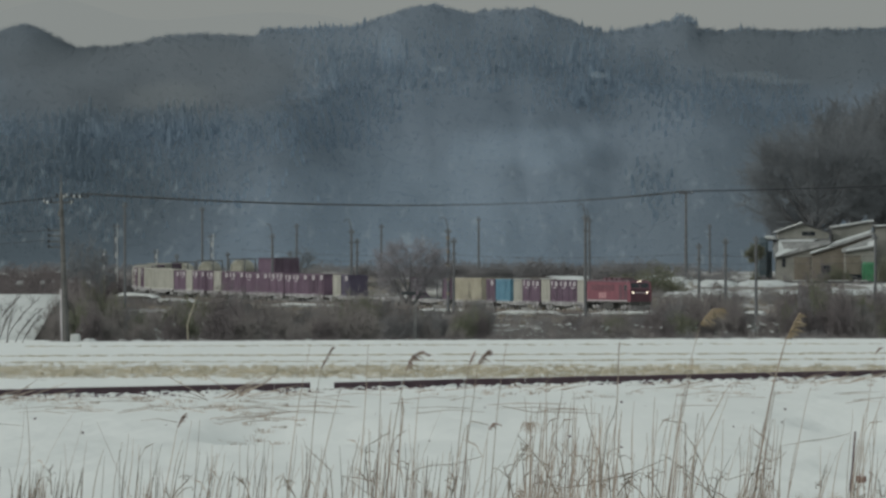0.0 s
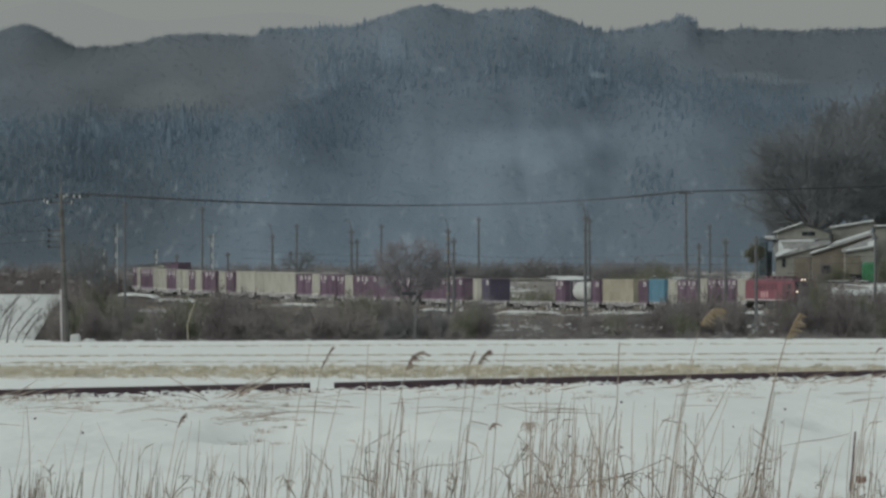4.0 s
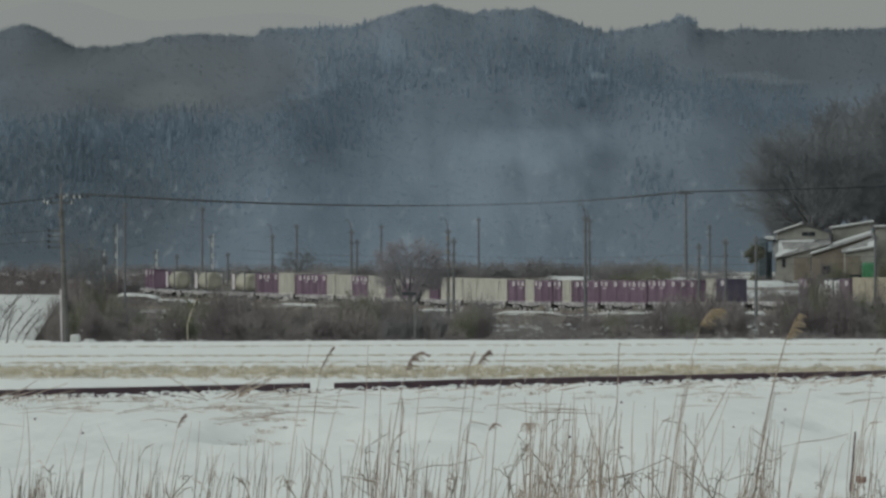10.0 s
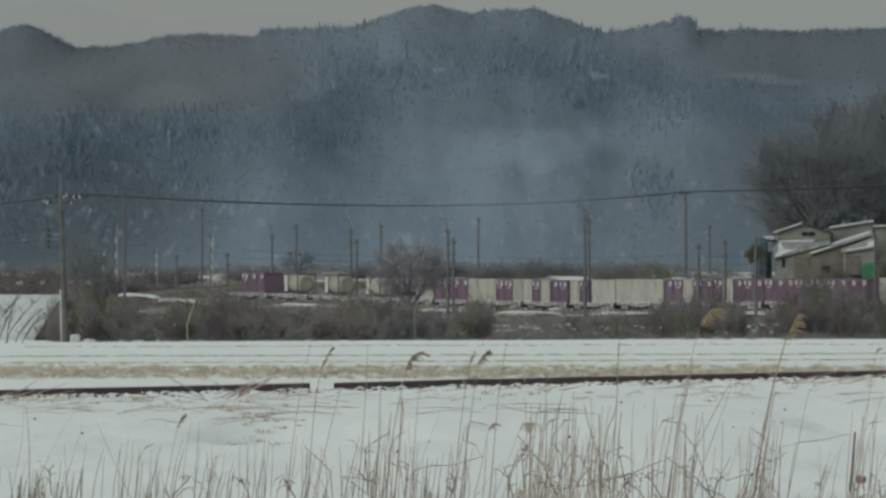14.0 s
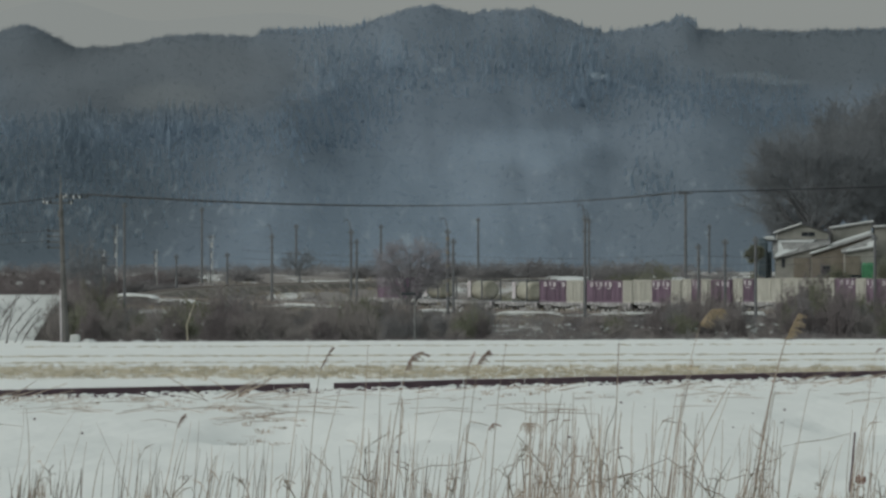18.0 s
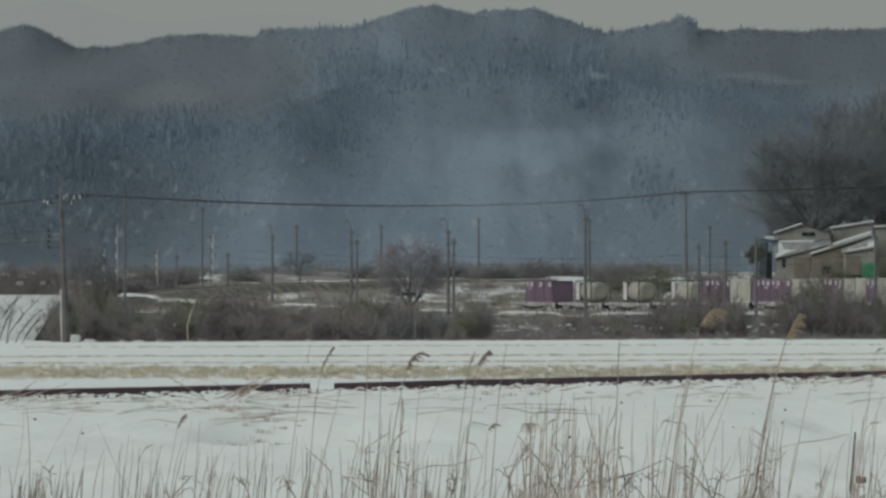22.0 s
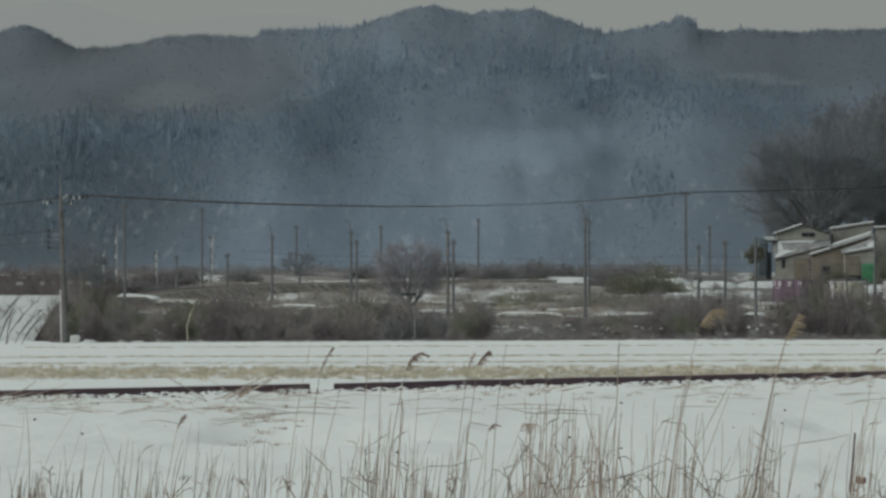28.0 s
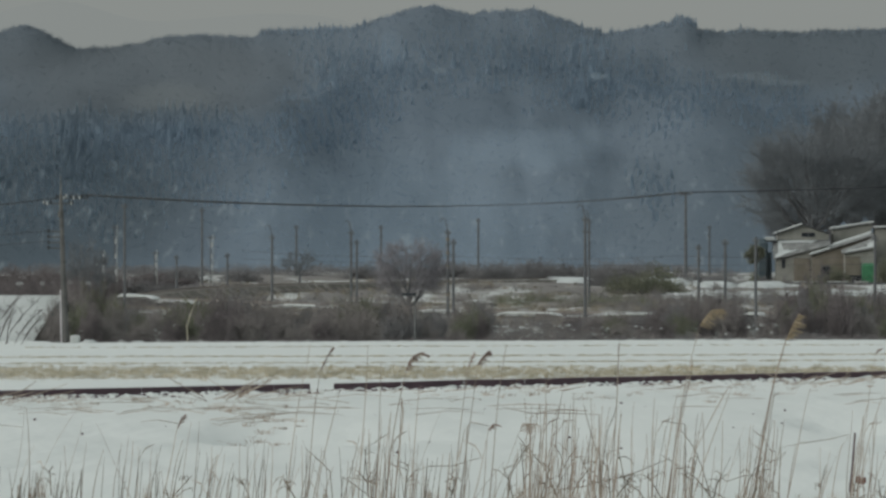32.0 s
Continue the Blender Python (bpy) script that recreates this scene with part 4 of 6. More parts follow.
def lattice_mast(x, y, h):
    z = land(x, y) - 0.2
    m = empty("lattice_mast", pose(x, y, z), "pale galvanised lattice mast beside the railway", "mast", "pale masts")
    for sx in (-0.2, 0.2):
        for sy in (-0.2, 0.2):
            part("leg", Shape().box(sx - 0.045, sx + 0.045, sy - 0.04, sy + 0.04, 0, h), POLE_LIGHT if sy < 0 < sx else POLE_DARK, m)
    d = Shape()
    n = int(h / 0.7)
    for i in range(n):
        s = -1 if i % 2 else 1
        for sy in (-0.2, 0.2):
            d.tube([(-0.2 * s, sy, 0.7 * i), (0.2 * s, sy, 0.7 * i + 0.7)], 0.03, 4)
    part("bracing", d, CONCRETE, m)
    part("crossarm", Shape().box(-0.6, 0.6, -0.05, 0.05, h - 0.5, h - 0.38), CONCRETE, m)
    for k in range(3):
        zz = h * (0.35 + 0.2 * k)
        part("plate", Shape().box(-0.08, 0.08, -0.3, -0.25, zz, zz + 0.7), POLE_LIGHT, m, "pale plate")
    return m


for x, y, h in MASTS_DARK:
    mast(x, y, h, POLE_DARK, "dark weathered mast standing beside the railway")
for x, y, h in MASTS_LIGHT:
    lattice_mast(x, y, h)
for i, (x, y, h) in enumerate(MASTS_ARM):
    mast(x, y, h, POLE_DARK, "dark mast with a curved bracket arm beside the railway", 0.165, 0.9, i == 2)


def utility_pole(x, y, h, big):
    z = land(x, y) - 0.1
    p = empty("utility_pole", pose(x, y, z), "tall concrete utility pole with crossarms and insulators" if big else "slender utility pole carrying the cable", "utility pole")
    foot = 0.45 if big else 0.0
    part("shaft", Shape().tube([(foot, 0, 0), (foot * 0.5, 0, h * 0.5), (0, 0, h)], [0.33, 0.25, 0.16] if big else [0.26, 0.22, 0.16], 10), POLE_BROWN if big else POLE_DARK, p)
    if not big:
        part("crossarm", Shape().box(-1.0, 1.0, -0.06, 0.06, h - 0.25, h - 0.1), STEEL, p)
        for sx in (-0.9, 0.0, 0.9):
            part("insulator", Shape().tube([(sx, 0, h - 0.1), (sx, 0, h + 0.18)], [0.1, 0.07], 7), PALE, p)
        return p
    part("lightning_rod", Shape().tube([(0, 0, h), (0.02, 0, h + 1.6)], [0.09, 0.05], 6), CONCRETE, p)
    for zz, x0, x1 in ((h - 0.35, -0.5, 2.5), (h - 0.85, -1.6, 1.1), (h - 3.35, -1.2, 0.1), (h - 3.85, -1.1, 0.1), (h - 4.35, -1.1, 0.1), (h - 4.85, -1.0, 0.1)):
        part("crossarm", Shape().box(x0, x1, -0.05, 0.05, zz - 0.05, zz + 0.05), STEEL, p)
    spots = [(-0.35, -0.35), (0.5, -0.35), (0.95, -0.35), (1.4, -0.35), (1.9, -0.35), (2.4, -0.35), (-1.5, -0.85), (-0.9, -0.85), (0.8, -0.85), (1.05, -0.85)]
    for sx, dz in spots:
        part("insulator", Shape().tube([(sx, 0, h + dz), (sx, 0, h + dz + 0.14), (sx, 0, h + dz + 0.34)], [0.075, 0.10, 0.045], 8), POLE_LIGHT if sx in (-1.5, 0.5) else CABLE, p, "white ribbed insulator" if sx in (-1.5, 0.5) else "dark insulator")
    for sx, dz, w in ((1.0, -0.35, 0.45), (1.55, -0.35, 0.4), (2.05, -0.35, 0.4), (0.1, -0.35, 0.5), (-1.3, -0.85, 0.45), (0.9, -0.85, 0.3)):
        arc = [(sx + w * (i / 6 - 0.5), -0.1, h + dz + 0.3 - 0.32 * math.sin(math.pi * i / 6)) for i in range(7)]
        part("jumper_wire", Shape().tube(arc, 0.035, 5), CABLE, p, "black drooping jumper wire")
    for sx, dz in ((0.28, -0.35), (1.15, -0.35), (1.7, -0.35), (-1.2, -0.85), (0.95, -0.85)):
        part("insulator", Shape().tube([(sx, -0.12, h + dz - 0.1), (sx, -0.12, h + dz + 0.16)], [0.07, 0.08], 7), POLE_LIGHT, p, "white ribbed insulator")
    for k in range(4):
        part("insulator", Shape().tube([(-1.1, 0, h - 3.45 - 0.5 * k), (-1.1, 0, h - 3.15 - 0.5 * k)], 0.11, 7), CABLE, p)
    part("transformer_clamp", Shape().tube([(0, 0, h - 2.1), (0, 0, h - 1.5)], 0.27, 10), STEEL, p)
    part("conduit", Shape().tube([(0.07, -0.12, 0), (-0.02, -0.1, h * 0.36)], 0.085, 6), PALE, p, "pale cable conduit")
    part("base_box", Shape().box(0.85, 1.75, -0.4, 0.3, 0, 0.80, 0.16), OLD_SNOW, p, "snow-capped box")
    for k in range(5):
        part("clamp_band", Shape().tube([(foot * (0.7 - 0.12 * k), 0, h * (0.3 + 0.12 * k)), (foot * (0.69 - 0.12 * k), 0, h * (0.3 + 0.12 * k) + 0.18)], 0.30 - 0.02 * k, 10), STEEL, p)
    return p


sx_, sy_ = -46.0, 1840
sig = empty("railway_signal", pose(sx_, sy_, land(sx_, sy_) - 0.2), "railway signal with a dark round head on a pale post", "signal")
part("post", Shape().tube([(0, 0, 0), (0, 0, 6.6)], 0.09, 8), POLE_LIGHT, sig)
part("head", Shape().tube([(0, -0.18, 5.6), (0, 0.1, 5.6)], 0.55, 14), ROOF, sig, "dark round signal head")
part("hood", Shape().tube([(0, -0.5, 5.6), (0, -0.18, 5.6)], 0.2, 10), ROOF, sig)
for k in range(5):
    part("ladder_rung", Shape().box(-0.25, 0.25, 0.12, 0.16, 1.0 + 0.9 * k, 1.05 + 0.9 * k), POLE_LIGHT, sig)
(ux, uy, uh), (vx, vy, vh) = UTILITY
utility_pole(ux, uy, uh, True)
utility_pole(vx, vy, vh, False)
uz, vz = land(ux, uy) - 0.1 + uh, land(vx, vy) - 0.1 + vh


def cable(a, b, sag, r, label):
    a, b = Vector(a), Vector(b)
    pts = [a.lerp(b, i / 24) - Vector((0, 0, 4 * sag * (i / 24) * (1 - i / 24))) for i in range(25)]
    ob = part("overhead_cable", Shape().tube(pts, r, 5), CABLE)
    tagged(ob, label, "cable", "overhead cables")


for k, (dx, dz) in enumerate(((2.4, -0.03), (1.9, -0.05), (1.4, -0.06))):
    cable((ux + dx, uy, uz + dz), (vx + 0.9 - 0.9 * k, vy, vz + 0.1), 1.5 + 0.02 * k, 0.04, "black overhead cable sagging between the utility poles")
    cable((ux - 0.3, uy, uz - 0.35), (ux - 60, uy + 25 * k, uz - 6.0 - 0.1 * k), 0.3, 0.04, "black overhead cable running to the utility pole")
    cable((vx + 0.9 - 0.9 * k, vy, vz + 0.1), (vx + 80, vy - 40, vz + 3.6), 0.6, 0.075, "black overhead cable running past the trees")
for k in range(2):
    cable((ux - 1.0, uy, uz - 3.3 - 0.9 * k), (ux - 60, uy + 20, uz - 7 - k), 0.3, 0.025, "thin low cable running to the utility pole")
for k in range(3):
    l0, l1 = ((150, 60), (60, -40), (-40, -150))[k]
    for s, hh in ((0.0, 5.2), (0.0, 6.3)):
        a, b = line(l0, 1.27 + s), line(l1, 1.27 + s)
        cable((a[0], a[1], a[2] + hh), (b[0], b[1], b[2] + hh), 0.4 if hh > 6 else 0.02, 0.018, "thin contact wire above the railway")

px, py, ph = POST
pz = land(px, py) - 0.1
post = empty("sign_post", pose(px, py, pz), "thin pale grey post with a small dark crosspiece", "post")
part("shaft", Shape().tube([(0, 0, 0), (0, 0, ph)], [0.07, 0.06], 8), CONCRETE, post)
part("crosspiece", Shape().box(-1.25, 0.1, -0.08, 0.08, ph - 0.32, ph - 0.02, 0.03), CABLE, post)


# ================= bare trees and thickets =================
def bow(a, b, rise, r, wobble=0.04):
    """Five places along a branch that starts outward and turns up."""
    a, b = Vector(a), Vector(b)
    k = (b - a).length * wobble
    m = a.lerp(b, 0.5) + Vector((0, 0, -rise * (b - a).length))
    pts = []
    for i in range(5):
        t = i / 4
        p = a * (1 - t) ** 2 + m * (2 * t * (1 - t)) + b * t * t
        if 0 < i < 4:
            p += Vector((r.uniform(-k, k), r.uniform(-k, k), r.uniform(-k, k)))
        pts.append(p)
    return pts


def on(pts, f):
    i = min(3, int(f * 4))
    return pts[i].lerp(pts[i + 1], f * 4 - i)


def dome_tree(name, seed, height, rx, rz, trunk_r, mat, limbs=12, boughs=9, twigs=10, fine_n=5, fork=0.3, twig_r=0.02):
    """A leafless tree with a rounded crown: trunk, bowed limbs that fork, and fine twigs out to an uneven dome."""
    r = random.Random(seed)
    wood, fine = Shape(), Shape()
    mid = Vector((0, 0, height - rz))

    def dome(d, k):
        """The place k of the way from the crown's middle to its rim."""
        d = d.normalized()
        lump = 1 + 0.16 * noise.noise(d * 1.7 + Vector((seed, 0, 0)))
        return mid + Vector((d.x * rx, d.y * rx, d.z * rz)) * k * lump

    th = height * fork
    wood.tube([(0, 0, -0.3), (0.02 * height * 0.3, 0, th * 0.5), (0, 0.01, th), (0.01 * height, 0, th + (height - th) * 0.4)], [trunk_r * 1.35, trunk_r, trunk_r * 0.85, trunk_r * 0.4], 8, cap=False)
    for i in range(limbs):
        a = 2.399 * i + r.uniform(-0.2, 0.2)
        up = -0.35 + 1.3 * (i + 0.5) / limbs
        way = Vector((math.cos(a) * math.cos(up), math.sin(a) * math.cos(up), math.sin(up)))
        limb = bow((0, 0, th * r.uniform(0.75, 1.0 + 0.5 * max(0, up))), dome(way, 0.62), 0.10, r)
        lr = trunk_r * r.uniform(0.35, 0.5)
        wood.tube(limb, [lr, lr * 0.85, lr * 0.7, lr * 0.5, lr * 0.3], 5, cap=False)
        for _ in range(boughs):
            f = r.uniform(0.3, 1.0)
            turn = way + Vector((r.gauss(0, 0.42), r.gauss(0, 0.42), r.gauss(0.08, 0.36)))
            bough = bow(on(limb, f), dome(turn, r.uniform(0.72, 0.93)), 0.08, r, 0.07)
            br = lr * 0.26
            fine.tube(bough, [br, br * 0.8, br * 0.65, br * 0.5, br * 0.3], 3, cap=False)
            for _ in range(twigs):
                o = on(bough, r.uniform(0.25, 1.0))
                out = (o - mid).normalized()
                e = o + (out * r.uniform(0.2, 1.0) + Vector((r.gauss(0, 0.6), r.gauss(0, 0.6), r.gauss(0.2, 0.5)))) * rx * 0.13
                fine.tube([o, e], [twig_r, twig_r * 0.6], 3, cap=False)
                for _ in range(fine_n):
                    q = o.lerp(e, r.uniform(0.3, 1))
                    fine.tube([q, q + (out * 0.5 + Vector((r.gauss(0, 0.8), r.gauss(0, 0.8), r.gauss(0.1, 0.8)))) * rx * 0.055], [twig_r * 0.6, twig_r * 0.35], 3, cap=False)
    t = empty(name, pose(0, 0, 0), "", "tree")
    part("trunk", wood, BARK, t, "grey-brown trunk and limbs")
    part("crown", fine, mat, t, "leafless crown of fine twigs")
    return t


def thicket(name, seed, n, mat, sub=7, tip=4):
    """A domed leafless bush, about one metre high and two wide, to be scaled by its copies."""
    r = random.Random(seed)
    s = Shape()
    for _ in range(n):
        a, up = r.uniform(0, 6.283), math.asin(r.uniform(0.05, 1.0))
        way = Vector((math.cos(a) * math.cos(up), math.sin(a) * math.cos(up), math.sin(up)))
        lump = 1 + 0.25 * noise.noise(way * 2.1 + Vector((seed, 0, 0)))
        e = way * lump * r.uniform(0.62, 1.08)
        pts = bow((way.x * 0.3 * r.random(), way.y * 0.3 * r.random(), -0.05), e, 0.04, r, 0.08)
        s.tube(pts, [0.012, 0.011, 0.009, 0.007, 0.005], 3, cap=False)
        for _ in range(sub):
            o = on(pts, r.uniform(0.2, 1.0))
            t = o + (way * r.uniform(0.2, 1) + Vector((r.gauss(0, 0.7), r.gauss(0, 0.7), r.gauss(0.1, 0.6)))) * 0.15
            s.tube([o, t], [0.0075, 0.0055], 3, cap=False)
            for _ in range(tip):
                q = o.lerp(t, r.uniform(0.3, 1))
                s.tube([q, q + Vector((r.gauss(0, 1), r.gauss(0, 1), r.gauss(0.2, 0.9))) * 0.075], [0.0055, 0.004], 3, cap=False)
    return s.mesh(name, mat)


main_tree = dome_tree("bare_tree", 3, 25.5, 13.4, 11.2, 0.78, TWIG_GREY, 18, 13, 15, 4, 0.30, 0.030)
tall_tree = dome_tree("bare_tree", 8, 29, 8.5, 11.5, 0.72, TWIG_GREY, 17, 12, 16, 5, 0.28, 0.032)
round_tree = dome_tree("bare_tree", 17, 9.7, 4.7, 3.6, 0.22, TWIG_MAUVE, 16, 10, 10, 6, 0.24, 0.017)
thin_tree = dome_tree("bare_tree", 13, 9, 2.8, 3.6, 0.15, TWIG_GREY, 11, 8, 9, 5, 0.25, 0.018)
BIG = [(56.6, 2080, 1.0, 0), (67.5, 2105, 1.0, 70), (65.0, 2150, 1.06, 140), (74.0, 2120, 1.15, 200), (80.0, 2110, 1.27, 260), (61.5, 2140, 0.86, 30), (71.0, 2170, 1.1, 20), (69.0, 2090, 0.84, 310), (54.2, 2130, 0.52, 80)]
for i, (x, y, s, r) in enumerate(BIG):
    src = main_tree if i == 0 else tall_tree
    t = src if i < 2 else copy_thing(src, pose(0, 0, 0))
    t.matrix_basis = pose(x, y, land(x, y) - 0.3, 0, 0, r) @ Matrix.Scale(s, 4)
    tagged(t, "large leafless broadleaf tree standing behind the houses", "tree", "large bare trees")
SMALL = [(-3.55, 1440, 1.0, 0, 1.0), (-21.0, 1990, 0.60, 50, 1.8), (-42.4, 1600, 1.08, 100, 0.85), (-40.9, 1620, 0.92, 190, 0.75), (-44.6, 1650, 0.85, 290, 0.7)]
for i, (x, y, s, r, slim) in enumerate(SMALL):
    t = round_tree if i == 0 else thin_tree if i == 1 else copy_thing(thin_tree, pose(0, 0, 0))
    t.matrix_basis = pose(x, y, land(x, y) - 0.2, 0, 0, r) @ Matrix.Diagonal((s * slim, s * slim, s, 1))
    tagged(t, "small leafless tree with a round twiggy crown", "tree", "small bare trees")

BUSH = [thicket("shrub", k, 110, (TWIG, TWIG_SHRUB, TWIG)[k]) for k in range(3)]
BUSH_DARK = [thicket("shrub", 20 + k, 120, DARK_TWIG) for k in range(2)]
BUSH_OLIVE = [thicket("shrub", 10 + k, 120, OLIVE) for k in range(2)]


def bush(x, y, w, h, kind, label, group):
    ob = new("shrub", kind)
    ob.matrix_basis = pose(x, y, land(x, y) - 0.1, 0, 0, rng.uniform(0, 360)) @ Matrix.Diagonal((w, w, h, 1))
    return tagged(ob, label, "shrub", group)


FIELD_EDGE = "leafless brown thicket along the snowy field's edge"
# bushes along the field's far edge: middle, height, half width
HEDGE = [(-34.7, 4.7, 1.4), (-33.7, 5.2, 1.8), (-32.4, 4.9, 1.8), (-30.5, 3.9, 1.8), (-28.7, 3.2, 1.6), (-26.6, 2.8, 1.6), (-24.8, 3.1, 1.8), (-23.0, 3.7, 2.1), (-20.9, 4.5, 2.5), (-18.8, 4.4, 2.4), (-16.7, 4.0, 2.2), (-14.6, 3.2, 2.0), (-12.5, 2.8, 1.7), (-10.7, 3.5, 2.0), (-8.8, 4.1, 2.2), (-7.0, 4.6, 2.5), (-4.9, 4.2, 2.2), (-3.3, 3.5, 1.8), (-1.0, 2.9, 1.7), (0.8, 2.0, 1.4), (2.5, 3.6, 1.7), (3.8, 3.9, 1.6)]
BRUSH = [(7.4, 1.1, 1.4), (10.5, 1.5, 1.4), (12.3, 2.1, 1.6), (14.4, 2.3, 1.8), (16.5, 2.5, 1.7), (18.6, 2.0, 1.4), (20.7, 3.2, 1.8), (22.3, 3.9, 2.1), (24.1, 4.2, 2.2), (26.2, 4.1, 2.2), (27.8, 3.4, 1.6), (30.9, 2.5, 1.2), (32.2, 3.6, 1.7), (33.8, 5.0, 2.1), (35.6, 5.7, 2.2), (37.4, 5.2, 2.1), (39.5, 4.1, 2.2), (41.6, 4.2, 2.4)]
for row, dark in ((HEDGE, 0.2), (BRUSH, 0.3)):
    for x, h, w in row:
        for row_y, kh, kw in ((1266, 1.12, 1.0), (1246, 0.7, 0.8), (1256, 0.95, 0.75), (1270, 0.95, 0.8)):
            pick = rng.random()
            kind = BUSH_DARK[rng.randrange(2)] if pick < dark else BUSH_OLIVE[rng.randrange(2)] if pick > 0.90 else BUSH[rng.randrange(3)]
            bush(x + rng.uniform(-0.9, 0.9) * (kh < 1), row_y + 0.5 * x + rng.uniform(-4, 4), w * kw * rng.uniform(0.9, 1.15), h * kh * rng.uniform(0.92, 1.06), kind, FIELD_EDGE, "thickets along the field")
# scrub between the hedge and the railway, and behind it
TRACK = [line(l)[:2] for l in range(-320, 470, 8)]
def thicket_template(seed, n, sub):
    me = thicket("scrub_pattern", seed, n, TWIG, sub, 2)
    v = np.array([q.co[:] for q in me.vertices])
    f = [tuple(q.vertices) for q in me.polygons]
    bpy.data.meshes.remove(me)
    return v, f


SCRUB = [thicket_template(30 + k, 26, 5) for k in range(4)]
scrub_rows = [[], [], [], [], []]


def low(x, y, w, h, k):
    scrub_rows[k].append((rng.randrange(4), x, y, land(x, y) - 0.08, w, h, rng.uniform(0, 6)))


# olive brush behind the railway
for k in range(46):
    low(rng.uniform(7, 28), rng.uniform(1770, 1850), rng.uniform(1.2, 2.4), rng.uniform(0.8, 1.9), 4)
# low reddish brush at the very foot of the thickets, and tufts between them
for k in range(190):
    low(-35 + 0.41 * k + rng.uniform(-0.3, 0.3), 1238 + 0.5 * (-35 + 0.41 * k) + rng.uniform(-1.5, 1.5), rng.uniform(0.5, 0.9), rng.uniform(0.25, 0.75), 3)
for k in range(54):
    low(3.6 + 0.72 * k + rng.uniform(-.3, .3), 1240 + 0.36 * k + rng.uniform(-1, 1), rng.uniform(0.5, 0.8), rng.uniform(0.3, 0.7), 0)
for k in range(70):
    low(rng.uniform(3.8, 11), rng.uniform(1246, 1272), rng.uniform(0.5, 1.0), rng.uniform(0.6, 1.5), rng.randrange(2))
for k in range(90):
    low(rng.uniform(3, 42), rng.uniform(1240, 1290), rng.uniform(0.6, 1.2), rng.uniform(0.5, 1.3), rng.randrange(2))
for k in range(90):
    low(rng.uniform(24, 66), rng.uniform(1790, 1880), rng.uniform(1.4, 2.6), rng.uniform(0.7, 1.6), rng.randrange(2))
for k in range(110):
    low(rng.uniform(29, 56), rng.uniform(1845, 1880), rng.uniform(0.5, 1.3), rng.uniform(0.6, 1.5), rng.choice((0, 1, 1, 4)))
for _ in range(360):
    x, y = rng.uniform(-44, 52), rng.uniform(1290, 1470)
    if min((x - a) ** 2 + ((y - b) * 0.6) ** 2 for a, b in TRACK) > 25:
        scrub_rows[rng.randrange(2)].append((rng.randrange(4), x, y, land(x, y) - .1, rng.uniform(1.2, 2.6), rng.uniform(0.6, 1.8), rng.uniform(0, 6)))
for _ in range(260):
    x, y = rng.uniform(-60, 62), rng.uniform(1480, 2050)
    if min((x - a) ** 2 + ((y - b) * 0.5) ** 2 for a, b in TRACK) > 36:
        scrub_rows[rng.randrange(2)].append((rng.randrange(4), x, y, land(x, y) - .1, rng.uniform(1.4, 3.2), rng.uniform(0.5, 1.6), rng.uniform(0, 6)))
for _ in range(150):
    x, y = rng.uniform(-76, 46), rng.uniform(2080, 2450)
    scrub_rows[2].append((rng.randrange(4), x, y, land(x, y) - .1, rng.uniform(2.5, 4.5), rng.uniform(1.0, 2.4) * (0.8 if x < 0 else 1.0), rng.uniform(0, 6)))
for _ in range(34):
    bush(rng.uniform(-53, -41), rng.uniform(1520, 1580), rng.uniform(2.4, 3.6), rng.uniform(3.3, 4.2), BUSH_DARK[rng.randrange(2)], "dense dark thicket beyond the embankment", "thickets beyond the embankment")
for _ in range(26):
    bush(rng.uniform(-68, -36), rng.uniform(1930, 2010), rng.uniform(3.0, 4.6), rng.uniform(0.7, 1.5), BUSH_DARK[rng.randrange(2)], "dense dark thicket beyond the embankment", "thickets beyond the embankment")
for _ in range(26):
    bush(rng.uniform(-64, -46), rng.uniform(1790, 1880), rng.uniform(3.0, 4.6), rng.uniform(2.4, 4.6), BUSH_DARK[rng.randrange(2)], "dense dark thicket beyond the embankment", "thickets beyond the embankment")
for x, y, w, h, k in [(8, 2010, 5, 3.0, 0), (13, 2020, 5, 3.3, 0), (17, 2015, 5, 3.1, 0), (22, 2020, 4, 2.2, 0), (26, 1900, 4.0, 3.0, 1), (29, 1905, 4.2, 3.4, 1), (31.5, 1900, 3.0, 2.6, 1),
                      (36, 1960, 3, 2.2, 0), (40, 1950, 3, 2.0, 0), (-12, 2050, 4, 2.4, 0), (-6, 2060, 5, 2.6, 0), (1, 2080, 5, 2.4, 0), (-30, 2000, 4, 2.2, 0), (-38, 1990, 4, 2.6, 0), (-34, 1900, 4, 1.6, 0), (-39, 1905, 4, 1.8, 0), (-43, 1900, 4, 2.2, 0), (24.5, 1962, 4.5, 3.2, 0), (28, 1962, 4.5, 3.9, 0), (31, 1968, 3.4, 3.2, 1)]:
    bush(x, y, w, h, BUSH_OLIVE[0] if k else BUSH[1], "olive evergreen shrub behind the railway" if k else "dense dark thicket behind the railway", "shrubs behind the railway")
